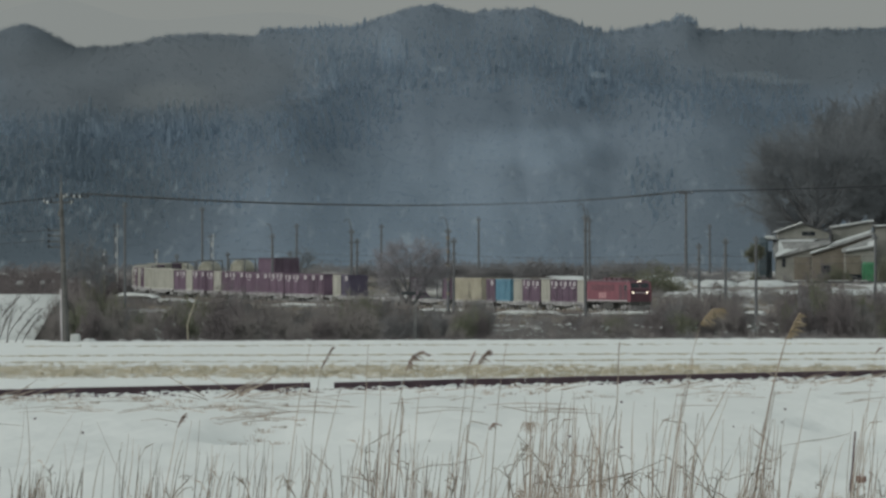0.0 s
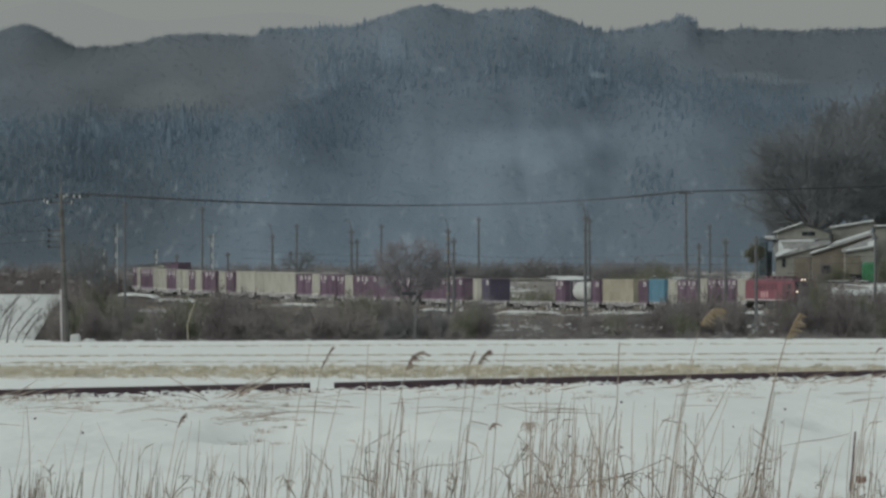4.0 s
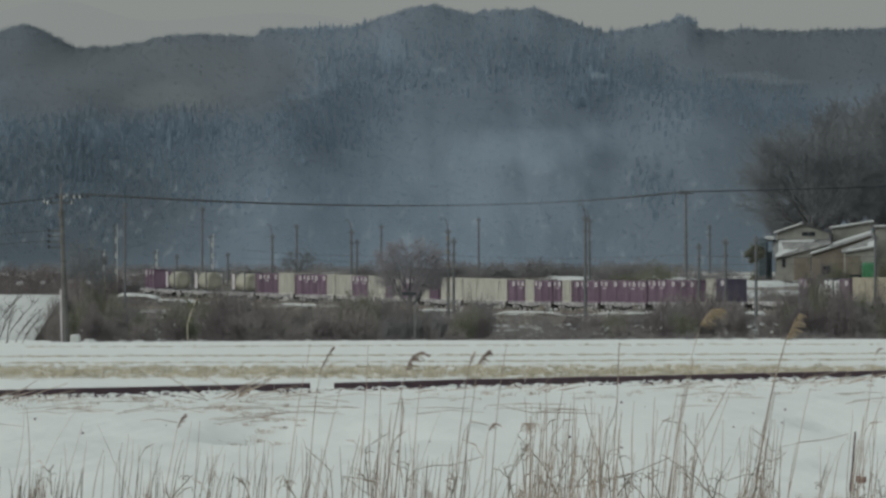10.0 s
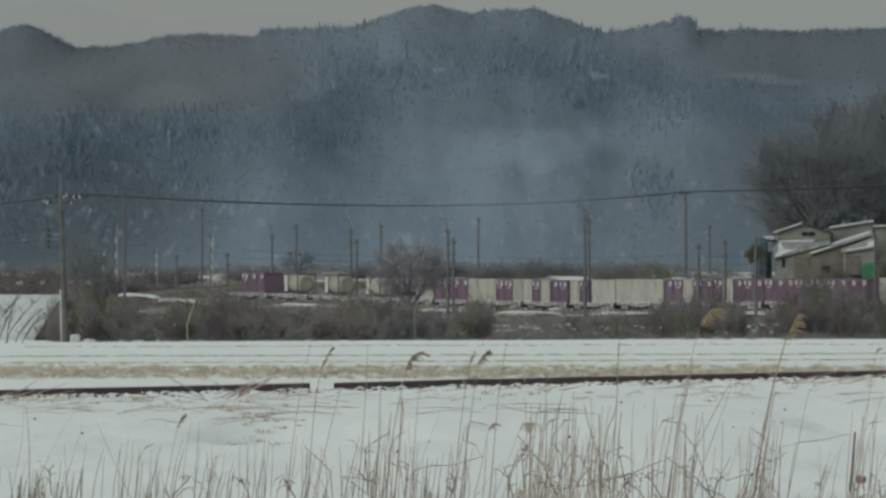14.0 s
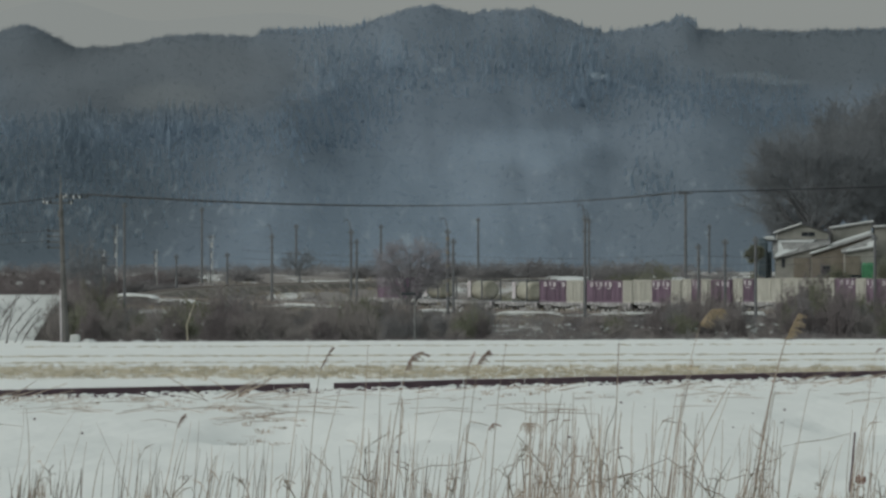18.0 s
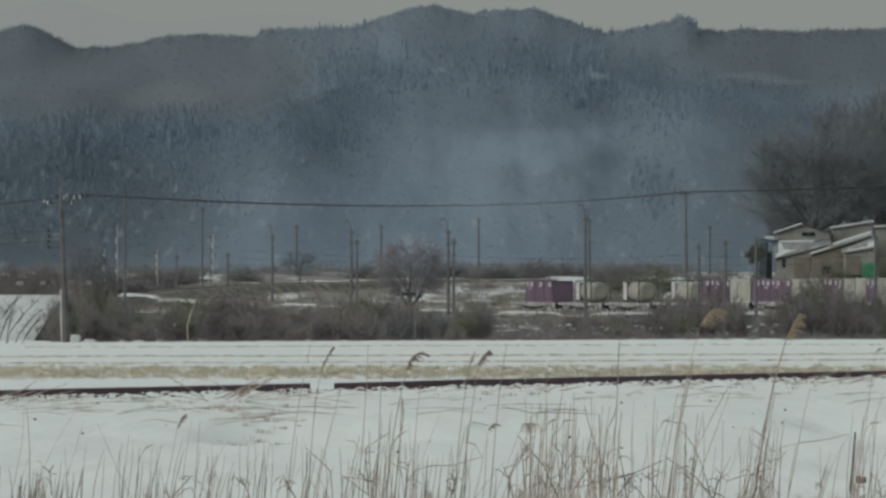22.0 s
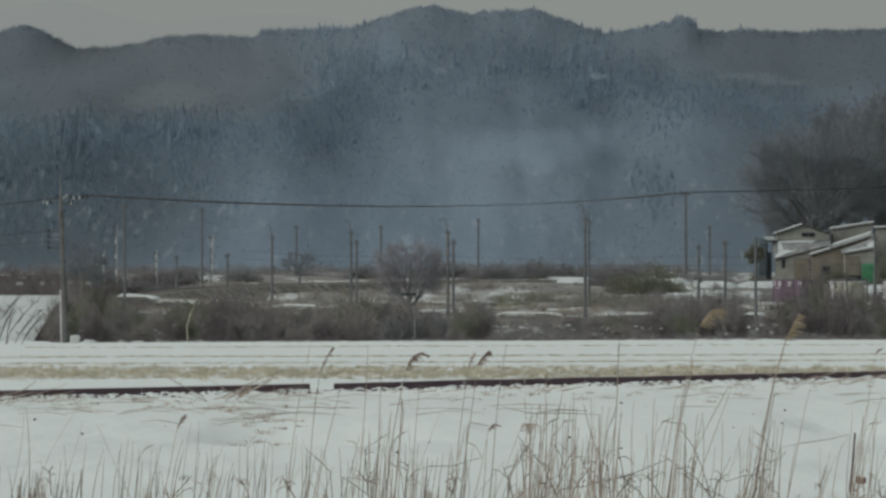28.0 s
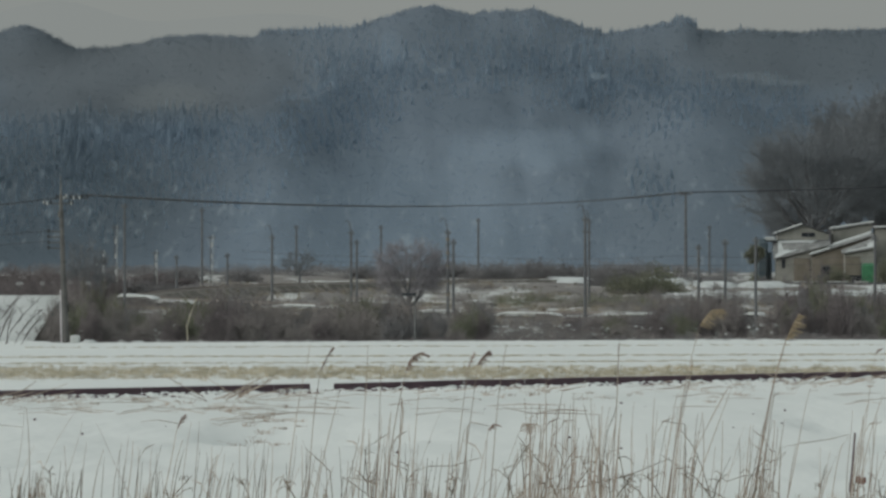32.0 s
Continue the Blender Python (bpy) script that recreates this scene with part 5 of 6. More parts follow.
for _ in range(520):
    l, side = rng.uniform(-130, 430), rng.choice((rng.uniform(-7.5, -2.6), rng.uniform(-9, -4), rng.uniform(3, 8)))
    x, y, z, _t = line(l, 1.27 + side)
    edge_z = z - 0.3 - max(0.0, abs(side) - 2.3) * 0.70
    scrub_rows[rng.randrange(2)].append((rng.randrange(4), x, y, max(edge_z, land(x, y)) - 0.1, rng.uniform(0.7, 1.5), rng.uniform(0.25, 0.8), rng.uniform(0, 6)))
# tufts growing through the snow on the near shoulder
for _ in range(70):
    x, y, z, _t = line(rng.uniform(158, 226), 1.27 - rng.uniform(3.6, 5.0))
    scrub_rows[rng.randrange(2)].append((rng.randrange(4), x, y, z - 0.9, rng.uniform(0.4, 1.0), rng.uniform(0.5, 1.25), rng.uniform(0, 6)))
for rws, mt, lb in zip(scrub_rows, (TWIG, TWIG_SHRUB, TWIG_SHRUB, DARK_TWIG, OLIVE), ("low brown leafless scrub round the railway", "low greyish scrub round the railway", "dense dark thickets at the foot of the hills", "low dark reddish brush along the snowy field", "dull olive brush on the slope behind the railway")):
    tagged(scatter("scrub", SCRUB, rws, mt), lb, "scrub", kind="stuff")
rows = []
G = []
for k in range(4):
    v, f = [], []
    for b in range(14):
        a, q = rng.uniform(0, 6.28), rng.uniform(0, 0.5)
        c, s = math.cos(a) * q, math.sin(a) * q
        dx, dy, hh = rng.uniform(-.25, .25), rng.uniform(-.25, .25), rng.uniform(.5, 1)
        i = len(v)
        v += [(c - .03, s, 0), (c + .03, s, 0), (c + dx, s + dy, hh)]
        f.append((i, i + 1, i + 2))
    G.append((np.array(v), f))
for _ in range(2600):
    x, y = rng.uniform(-52, 56), rng.uniform(1300, 2000)
    if noise.noise((x * 0.09, y * 0.02, 30)) > -0.05 and min((x - a) ** 2 + ((y - b) * 0.4) ** 2 for a, b in TRACK) > 12:
        rows.append((rng.randrange(4), x, y, land(x, y), rng.uniform(0.9, 2.0), rng.uniform(0.4, 1.0), rng.uniform(0, 6)))
for _ in range(1500):
    l, side = rng.choice((rng.uniform(-130, 430), rng.uniform(60, 210))), rng.choice((rng.uniform(-7.5, -2.5), rng.uniform(2.6, 7)))
    x, y, z, _t = line(l, 1.27 + side)
    rows.append((rng.randrange(4), x, y, max(z - 0.3 - max(0.0, abs(side) - 2.3) * 0.70, land(x, y)), rng.uniform(0.6, 1.4), rng.uniform(0.25, 0.7), rng.uniform(0, 6)))
tagged(scatter("rough_grass", G, rows, DRY_BROWN), "dry straw-coloured grass round the railway", "grass", kind="stuff")
rows = []
for _ in range(4600):
    x, y = rng.uniform(-38, 38), rng.choice((rng.gauss(962, 20), rng.uniform(925, 1005)))
    rows.append((rng.randrange(4), x, y, land(x, y) - 0.02, rng.uniform(0.5, 1.1), rng.uniform(0.10, 0.42), rng.uniform(0, 6)))
for yy, n in ((1042, 800), (1092, 1000), (1180, 420)):
    for _ in range(n):
        x = rng.uniform(-36, 42)
        rows.append((rng.randrange(4), x, yy + rng.gauss(0, 2.5) + 0.4 * x, land(x, yy), rng.uniform(0.4, 0.9), rng.uniform(0.06, 0.16), rng.uniform(0, 6)))
tagged(scatter("stubble", G, rows, DRY), "rows of dry stubble poking through the snowy field", "stubble", kind="stuff")
clump = new("dry_shrub", thicket("dry_shrub", 51, 70, DRY_BROWN))
clump.matrix_basis = pose(2.45, 1300, land(2.45, 1300) - 0.1) @ Matrix.Diagonal((0.9, 0.9, 3.6, 1))
tagged(clump, "tawny dry bush standing among the brown thickets", "shrub")

stalk = part("dry_stalk", Shape().tube([(0, 0, 0), (-0.1, 0, 1.6), (0.35, 0, 3.0), (0.9, 0, 4.3)], [0.05, 0.045, 0.035, 0.015], 5), DRY)
stalk.matrix_basis = pose(-23.0, 1224, land(-23.0, 1224) - 0.1)
tagged(stalk, "tall pale dry stalk standing before the thickets", "stalk")
# snow-covered embankment beside the utility pole
e = Shape()
e.add([(-75, 1235, -0.5), (-37.6, 1235, -0.5), (-34.75, 1240.5, 4.15), (-75, 1240.5, 4.2), (-75, 1300, -0.5), (-33.5, 1300, -0.5)],
      [(0, 1, 2, 3), (3, 2, 5, 4), (1, 5, 2), (0, 3, 4), (0, 4, 5, 1)])
tagged(part("snow_embankment", e, OLD_SNOW), "smooth snow-covered embankment", "embankment", kind="structure")
for x, h in ((-36.0, 2.0), (-36.8, 1.4), (-35.2, 2.6), (-37.6, 1.1), (-34.6, 3.2)):
    bush(x, 1237, 1.4, h, BUSH[0], "leafless brown thicket at the embankment's foot", "thickets along the field")
# snow lying on the slope in front of the railway
DRIFTS = [(32, 1345, 5, 10, 0.7), (18.6, 2000, 5.6, 12, 1.0), (29.9, 1945, 2.0, 10, 1.7), (10, 2005, 5, 10, 0.5), (31.0, 1945, 2.6, 10, 1.4), (34.5, 1965, 3.4, 12, 1.2), (39.5, 1950, 3.2, 12, 1.0), (46, 1950, 4, 14, 0.9),
          (48.5, 1890, 3.6, 30, 0.9), (55, 1900, 5, 34, 0.8), (63, 1900, 6, 34, 0.9)]
NEAR_DRIFTS = [(37, 1885, 4.2, 26, 1.2), (32.5, 1880, 2.4, 22, 0.9), (42.6, 1880, 2.6, 26, 1.1), (-27.5, 1223, 0.9, 2, 0.4), (-31.8, 1221, 0.8, 2, 0.5),
          (5.3, 1282, 1.5, 6, 0.8), (8.9, 1276, 1.3, 5, 0.7), (28.9, 1280, 1.0, 5, 1.4), (14.0, 1276, 1.1, 4, 1.1), (22.4, 1276, 0.9, 4, 1.0)]
for k, (x, y, w, d, h) in enumerate(DRIFTS + NEAR_DRIFTS):
    m, rim = Shape(), 26
    for up, wide in ((0, 1.0), (0.55, 0.8), (0.9, 0.5)):
        for i in range(rim):
            a = 6.2832 * i / rim
            q = wide * (1 + 0.45 * noise.noise((2.2 * math.cos(a), 2.2 * math.sin(a), 7.3 * k)))
            m.v.append((w * q * math.cos(a), d * q * math.sin(a), h * up * (1 + 0.3 * noise.noise((3 * math.cos(a), 3 * math.sin(a), 3.1 * k + up)))))
    m.v.append((0, 0, h))
    for b in (0, rim):
        m.f += [(b + i, b + (i + 1) % rim, b + rim + (i + 1) % rim, b + rim + i) for i in range(rim)]
    m.f += [(2 * rim + i, 2 * rim + (i + 1) % rim, 3 * rim) for i in range(rim)]
    ob = part("snow_drift", m, OLD_SNOW)
    ob.matrix_basis = pose(x, y, land(x, y) - 0.25)
    ob.data.polygons.foreach_set("use_smooth", [True] * len(ob.data.polygons))
    tagged(ob, "drifted snow lying on the slope behind the railway" if y > 1400 else "small drift of snow at the thicket's foot", "snow", "snow drifts")


# ================= houses =================
def gable(sh, x0, x1, y0, y1, z_eave, z_ridge, over=0.5, th=0.16, along_x=False):
    """A pitched roof; its ridge runs away from the field unless along_x."""
    if along_x:
        ym = (y0 + y1) / 2
        a = [(x0 - over, y0 - over, z_eave), (x1 + over, y0 - over, z_eave), (x1 + over, ym, z_ridge), (x0 - over, ym, z_ridge), (x1 + over, y1 + over, z_eave), (x0 - over, y1 + over, z_eave)]
        tp = [(p[0], p[1], p[2] + th) for p in a]
        return sh.add(a + tp, [(6, 7, 8, 9), (9, 8, 10, 11), (3, 2, 1, 0), (5, 4, 2, 3), (0, 1, 7, 6), (4, 5, 11, 10), (0, 6, 9, 3), (3, 9, 11, 5), (1, 2, 8, 7), (2, 4, 10, 8)])
    xm = (x0 + x1) / 2
    a = [(x0 - over, y0 - over, z_eave), (xm, y0 - over, z_ridge), (x1 + over, y0 - over, z_eave), (x0 - over, y1 + over, z_eave), (xm, y1 + over, z_ridge), (x1 + over, y1 + over, z_eave)]
    tp = [(p[0], p[1], p[2] + th) for p in a]
    return sh.add(a + tp, [(6, 7, 10, 9), (7, 8, 11, 10), (3, 4, 1, 0), (4, 5, 2, 1), (0, 1, 7, 6), (1, 2, 8, 7), (3, 9, 10, 4), (4, 10, 11, 5), (0, 6, 9, 3), (2, 5, 11, 8)])


def gable_wall(sh, x0, x1, y0, y1, z0, z_eave, z_ridge):
    xm = (x0 + x1) / 2
    f = [(x0, y0, z0), (x1, y0, z0), (x1, y0, z_eave), (xm, y0, z_ridge), (x0, y0, z_eave)]
    b = [(p[0], y1, p[2]) for p in f]
    return sh.add(f + b, [(0, 1, 2, 3, 4), (9, 8, 7, 6, 5), (0, 5, 6, 1), (1, 6, 7, 2), (2, 7, 8, 3), (3, 8, 9, 4), (4, 9, 5, 0)])


def window(parent, x, z, w, h, y):
    wn_ = part("window", Shape().box(x - w / 2, x + w / 2, y - 0.06, y - 0.02, z - h / 2, z + h / 2), FRAME_DARK, parent)
    for sx in (-0.25, 0.25):
        part("pane", Shape().box(x + sx * w - w * 0.21, x + sx * w + w * 0.21, y - 0.08, y - 0.062, z - h * 0.42, z + h * 0.42), GLASS, wn_, "dark glass pane")
    return wn_


HY, HZ = 2000.0, 2.4
house = empty("house", pose(0, 0, 0), "beige two-storey house with snow on its dark roofs", "house", "houses behind the railway")
part("wall", gable_wall(Shape(), 49.4, 56.9, HY, HY + 9, HZ - 1.4, HZ + 6.95, HZ + 8.2), HOUSE_WALL, house, "beige rendered walls")
roof = part("roof", gable(Shape(), 49.4, 56.9, HY, HY + 9, HZ + 6.9, HZ + 8.28), ROOF, house)
part("snow_cover", Shape().add([(48.95, HY - .42, HZ + 7.03), (53.0, HY - .42, HZ + 8.4), (53.0, HY + 9, HZ + 8.4), (48.95, HY + 9, HZ + 7.03), (48.95, HY - .42, HZ + 7.13), (53.0, HY - .42, HZ + 8.52), (53.0, HY + 9, HZ + 8.52), (48.95, HY + 9, HZ + 7.13)],
     [(3, 2, 1, 0), (4, 5, 6, 7), (0, 1, 5, 4), (1, 2, 6, 5), (2, 3, 7, 6), (3, 0, 4, 7)]), SNOW, roof, "thin snow on the roof")
window(house, 53.9, HZ + 6.85, 2.0, 0.65, HY)
window(house, 50.2, HZ + 5.7, 0.5, 0.9, HY)
window(house, 51.3, HZ + 5.7, 0.45, 0.8, HY)
part("balcony_snow", Shape().box(47.4, 49.0, HY - 1.2, HY, HZ + 6.0, HZ + 6.55, 0.2), OLD_SNOW, house, "snow heaped on a small roof")
part("balcony", Shape().box(47.5, 49.4, HY - 1.1, HY, HZ + 5.8, HZ + 6.0, 0.03), ROOF, house)
part("sill_snow", Shape().box(48.5, 49.4, HY - 1.0, HY - .02, HZ + 4.55, HZ + 4.9, 0.12), SNOW, house, "snow heaped on a sill")
part("eave_band", Shape().box(49.4, 56.9, HY - 0.12, HY - 0.02, HZ + 5.95, HZ + 6.1), ROOF, house)


def lean_to(name, label, kind, group, x0, x1, y0, y1, z_low, z_high, wall_mat, back_low, back_high, snow):
    """A wing under a single slope; back_low and back_high: its rise towards the rear at both ends; snow: outline on the roof, along and up."""
    t = empty(name, pose(0, 0, 0), label, kind, group)
    part("wall", Shape().add([(x0, y0, HZ - 1.4), (x1, y0, HZ - 1.4), (x1, y0, z_high - .1), (x0, y0, z_low - .1), (x0, y1, HZ - 1.4), (x1, y1, HZ - 1.4), (x1, y1, z_high + back_high - .1), (x0, y1, z_low + back_low - .1)],
         [(0, 1, 2, 3), (5, 4, 7, 6), (0, 3, 7, 4), (1, 5, 6, 2), (3, 2, 6, 7), (0, 4, 5, 1)]), wall_mat, t)
    o = 0.4

    def at(u, v, up):
        front, back = z_low + (z_high - z_low) * u, z_low + back_low + (z_high + back_high - z_low - back_low) * u
        return (x0 - o + (x1 - x0 + 2 * o) * u, y0 - o + (y1 - y0 + o) * v, front + (back - front) * v + up)
    q = [(0, 0), (1, 0), (1, 1), (0, 1)]
    rf = part("roof", Shape().add([at(a, b, 0) for a, b in q] + [at(a, b, .14) for a, b in q], [(3, 2, 1, 0), (4, 5, 6, 7), (0, 1, 5, 4), (1, 2, 6, 5), (2, 3, 7, 6), (3, 0, 4, 7)]), ROOF_DUSTED, t)
    k = len(snow)
    part("snow_cover", Shape().add([at(a, b, .145) for a, b in snow] + [at(a * .99 + .005, b * .98 + .01, .27) for a, b in snow],
         [tuple(range(k - 1, -1, -1)), tuple(range(k, 2 * k))] + [(i, (i + 1) % k, k + (i + 1) % k, k + i) for i in range(k)]), OLD_SNOW, rf, "snow lying on the roof")
    return t


OUT = "outbuildings by the house"
a1 = lean_to("outbuilding", "low beige wing with a snowy sloping roof", "outbuilding", OUT, 49.0, 56.6, HY - 6, HY - 0.3, HZ + 3.15, HZ + 5.3, HOUSE_WALL, 2.6, 0.55,
             [(0.03, 0.02), (0.14, 0.02), (0.20, 0.10), (0.34, 0.14), (0.50, 0.34), (0.66, 0.62), (0.78, 0.99), (0.10, 0.99), (0.09, 0.30), (0.03, 0.12)])
part("board_panel", Shape().box(51.6, 54.0, HY - 6.08, HY - 6.0, HZ - 0.4, HZ + 3.4), HOUSE_BROWN, a1, "brown boarded panel")
window(a1, 50.1, HZ + 2.6, 0.5, 1.4, HY - 6)
a2 = lean_to("outbuilding", "beige wing under a long snowy roof", "outbuilding", OUT, 54.3, 62.9, HY - 8, HY - 0.5, HZ + 3.75, HZ + 6.7, HOUSE_BROWN, 0.45, 0.5,
             [(0.0, 0.02), (0.32, 0.02), (0.36, 0.40), (0.60, 0.52), (0.95, 0.45), (0.99, 0.99), (0.42, 0.99), (0.30, 0.70), (0.02, 0.35)])
window(a2, 56.3, HZ + 1.6, 1.6, 1.4, HY - 8)
part("store_front", Shape().box(55.0, 58.4, HY - 8.1, HY - 8.0, HZ - 0.6, HZ + 0.9), FRAME_DARK, a2, "dark stacked store at the wall's foot")
a3 = lean_to("outbuilding", "brown boarded shed with a snowy roof", "outbuilding", OUT, 58.9, 63.2, HY - 13, HY - 8.5, HZ + 4.0, HZ + 4.9, HOUSE_WALL, 0.5, 1.5,
             [(0.12, 0.05), (0.99, 0.05), (0.99, 0.55), (0.95, 0.7), (0.9, 0.55), (0.5, 0.6), (0.2, 0.5)])
part("board_panel", Shape().box(59.0, 61.2, HY - 13.06, HY - 13.0, HZ + 0.9, HZ + 3.7), HOUSE_BROWN, a3, "tan boarded panel")
part("door", Shape().box(59.3, 61.3, HY - 13.08, HY - 13.0, HZ - .6, HZ + 0.9), GLASS, a3, "dark open doorway")
house2 = lean_to("house", "beige house with a thin snowy roof rising to one side", "house", "houses behind the railway", 57.6, 63.3, HY + 2, HY + 10, HZ + 7.6, HZ + 8.6, HOUSE_WALL, 0.05, 0.05, [(0.02, 0.02), (0.99, 0.02), (0.99, 0.98), (0.02, 0.98)])
window(house2, 62.2, HZ + 5.8, 1.2, 1.0, HY + 2)
lean_to("house", "beige annex with a thin snowy roof", "house", "houses behind the railway", 63.8, 74.0, HY + 1, HY + 10, HZ + 7.8, HZ + 8.2, HOUSE_WALL, 0.05, 0.05, [(0.02, 0.02), (0.99, 0.02), (0.99, 0.98), (0.02, 0.98)])
tarp = empty("tarpaulin_shelter", pose(0, 0, 0), "green tarpaulin shelter beside the brown shed", "shelter")
part("cover", Shape().box(61.3, 63.4, HY - 15.6, HY - 13.4, HZ - .2, HZ + 2.7, 0.35), GREEN, tarp)
part("frame", Shape().box(61.2, 61.3, HY - 15.7, HY - 15.6, HZ - .2, HZ + 2.9).box(63.4, 63.5, HY - 15.7, HY - 15.6, HZ - .2, HZ + 2.9), FRAME_DARK, tarp)
shed = empty("sheeted_stack", pose(0, 0, 0), "tall stack under dark teal sheeting beside the house", "stack")
part("sheeting", Shape().box(46.3, 47.9, HY - 3, HY + 1, HZ - 1.4, HZ + 5.9, 0.3), TEAL, shed)
part("side_sheet", Shape().box(47.9, 48.5, HY - 2.4, HY + .6, HZ - 1.4, HZ + 4.3, 0.15), TEAL, shed)
part("cap", Shape().box(46.5, 47.6, HY - 2.6, HY + .6, HZ + 5.85, HZ + 6.3, 0.2), TEAL, shed)
for k in range(4):
    part("lashing", Shape().box(46.27, 47.93, HY - 3.03, HY - 2.9, HZ + 0.2 + 1.4 * k, HZ + 0.3 + 1.4 * k), FRAME_DARK, shed)
wall_ = empty("garden_wall", pose(0, 0, 0), "low dark wall with a cap of snow before the houses", "wall")
part("wall", Shape().box(47, 68, HY - 21, HY - 20.7, HZ - 1.0, HZ - 0.1), ROOF, wall_)
for x0_, x1_ in ((51.0, 54.8), (56.0, 59.2), (60.0, 62.0)):
    part("snow_cap", Shape().box(x0_, x1_, HY - 21.2, HY - 20.5, HZ - 0.1, HZ + 0.04, 0.04), OLD_SNOW, wall_)
for x, h in ((57.4, 3.0), (58.6, 2.4), (56.0, 1.6), (64.6, 4.2), (66.5, 4.6), (45.6, 1.8)):
    bush(x, HY - 17, 1.5 if x > 50 else 0.8, h, BUSH_OLIVE[0], "dark evergreen garden shrub before the house", "garden shrubs")

evergreen = empty("evergreen_tree", pose(45.9, HY - 6, HZ - 1.5), "small dark evergreen tree with tufted branches beside the sheeted stack", "tree")
part("trunk", Shape().tube([(0, 0, -0.2), (0.1, 0, 3.0), (0.0, 0, 6.6)], [0.13, 0.10, 0.05], 6), BARK, evergreen)
for x, z, w in ((-0.1, 6.0, 1.0), (0.6, 5.4, 1.0), (-0.75, 5.2, 1.0), (0.2, 4.8, 1.1), (-0.3, 4.2, 0.9), (0.9, 6.0, 0.6)):
    share("crown", BUSH_OLIVE[1], evergreen, pose(x, 0.2 * x, z, 25 * x, 40 * x, 70 * z) @ Matrix.Diagonal((w, w, w * 1.1, 1)), "dull green tuft of needles")

# far village strip beyond the embankment
for k in range(5):
    x = -49.5 + 1.9 * k + rng.uniform(-.5, .5)
    h = empty("far_house", pose(x, 1600 + rng.uniform(-5, 5), land(x, 1600)), "small far house with a snowy roof", "house", "far houses")
    w_ = rng.uniform(0.15, 0.32)
    part("wall", Shape().box(-w_, w_, -1, 1, -.3, 3.35), FRAME_DARK, h)
    part("roof", gable(Shape(), -w_, w_, -1, 1, 3.35, 3.75, .1, .1, True), ROOF_DUSTED, h, "snow-dusted roof")

# ================= the near bank =================
kerb = empty("bank_kerb", pose(0, 0, 0), "dark low kerb along the far edge of the snowy bank", "kerb")
x = -14.0
seg = 0
while x < 14.0:
    wdt = 1.45
    if not (-3.05 < x + wdt * 0.5 < -2.3):
        xa, xb = x, x + wdt - 0.012
        if xa < -3.05 < xb:
            xb = -3.05
        if xa < -2.74 < xb:
            xa = -2.74
        if abs(xa + 2.40) < 0.02:
            xa = -2.51
        ya, yb = bank_edge(xa), bank_edge(xb)
        za, zb = land(xa, ya) - 0.25, land(xb, yb) - 0.25
        ta, tb = 0.30 + 0.02 * noise.noise((xa, 0, 0)), 0.30 + 0.02 * noise.noise((xb, 0, 0))
        q = [(xa, ya, za), (xb, yb, zb), (xb, yb + .5, zb), (xa, ya + .5, za)]
        tq = [(xa, ya, za + ta + .1), (xb, yb, zb + tb + .1), (xb, yb + .5, zb + tb + .11), (xa, ya + .5, za + ta + .11)]
        part("kerb_stone", Shape().add(q + tq, [(3, 2, 1, 0), (4, 5, 6, 7), (0, 1, 5, 4), (1, 2, 6, 5), (2, 3, 7, 6), (3, 0, 4, 7)]), EDGE_DARK, kerb)
        seg += 1
    x += wdt
clods = []
C = []
for k in range(3):
    v = [(rng.uniform(.7, 1.2) * math.cos(a), rng.uniform(.7, 1.2) * math.sin(a), zz) for zz in (0, .6) for a in (0, 1.2, 2.5, 3.8, 5.0)] + [(0, 0, 1)]
    C.append((np.array(v), [(i, (i + 1) % 5, 5 + (i + 1) % 5, 5 + i) for i in range(5)] + [(5 + i, 5 + (i + 1) % 5, 10) for i in range(5)]))
for _ in range(240):
    x = rng.uniform(-13, 13)
    y = bank_edge(x) - abs(rng.gauss(0, 2.6)) - 0.2
    clods.append((rng.randrange(3), x, y, land(x, y) - 0.02, rng.uniform(.02, .08), rng.uniform(.03, .08), rng.uniform(0, 6)))
for _ in range(26):
    x, y = rng.uniform(-8, 8), rng.uniform(215, 300)
    clods.append((rng.randrange(3), x, y, land(x, y) - 0.01, rng.uniform(.01, .035), rng.uniform(.02, .06), rng.uniform(0, 6)))
tagged(scatter("earth_clods", C, clods, EDGE_DARK), "dark clods of earth along the kerb in the snow", "clods", kind="stuff")
patches = []
for x0, x1, zt, n in ((4.6, 9.4, 1.4, 60), (13.0, 15.4, 1.2, 30), (27.8, 31.2, 1.5, 40), (10, 13, 1.3, 40), (17, 21, 1.2, 40), (21, 27, 0.9, 30), (31, 40, 0.8, 30), (-33.2, -30.6, 1.2, 30), (-28.8, -25.8, 1.0, 26), (-14, -10, 0.8, 14), (-24.5, -21, 3.0, 10)):
    for _ in range(n):
        x = rng.uniform(x0, x1)
        y = 0.5 * x + rng.uniform(1242, 1270)
        patches.append((rng.randrange(3), x, y, land(x, y) + zt * rng.random() ** 1.6 - 0.05, rng.uniform(.05, .2) * rng.choice((1, 1, 1.8)), rng.uniform(.05, .16), rng.uniform(0, 6)))
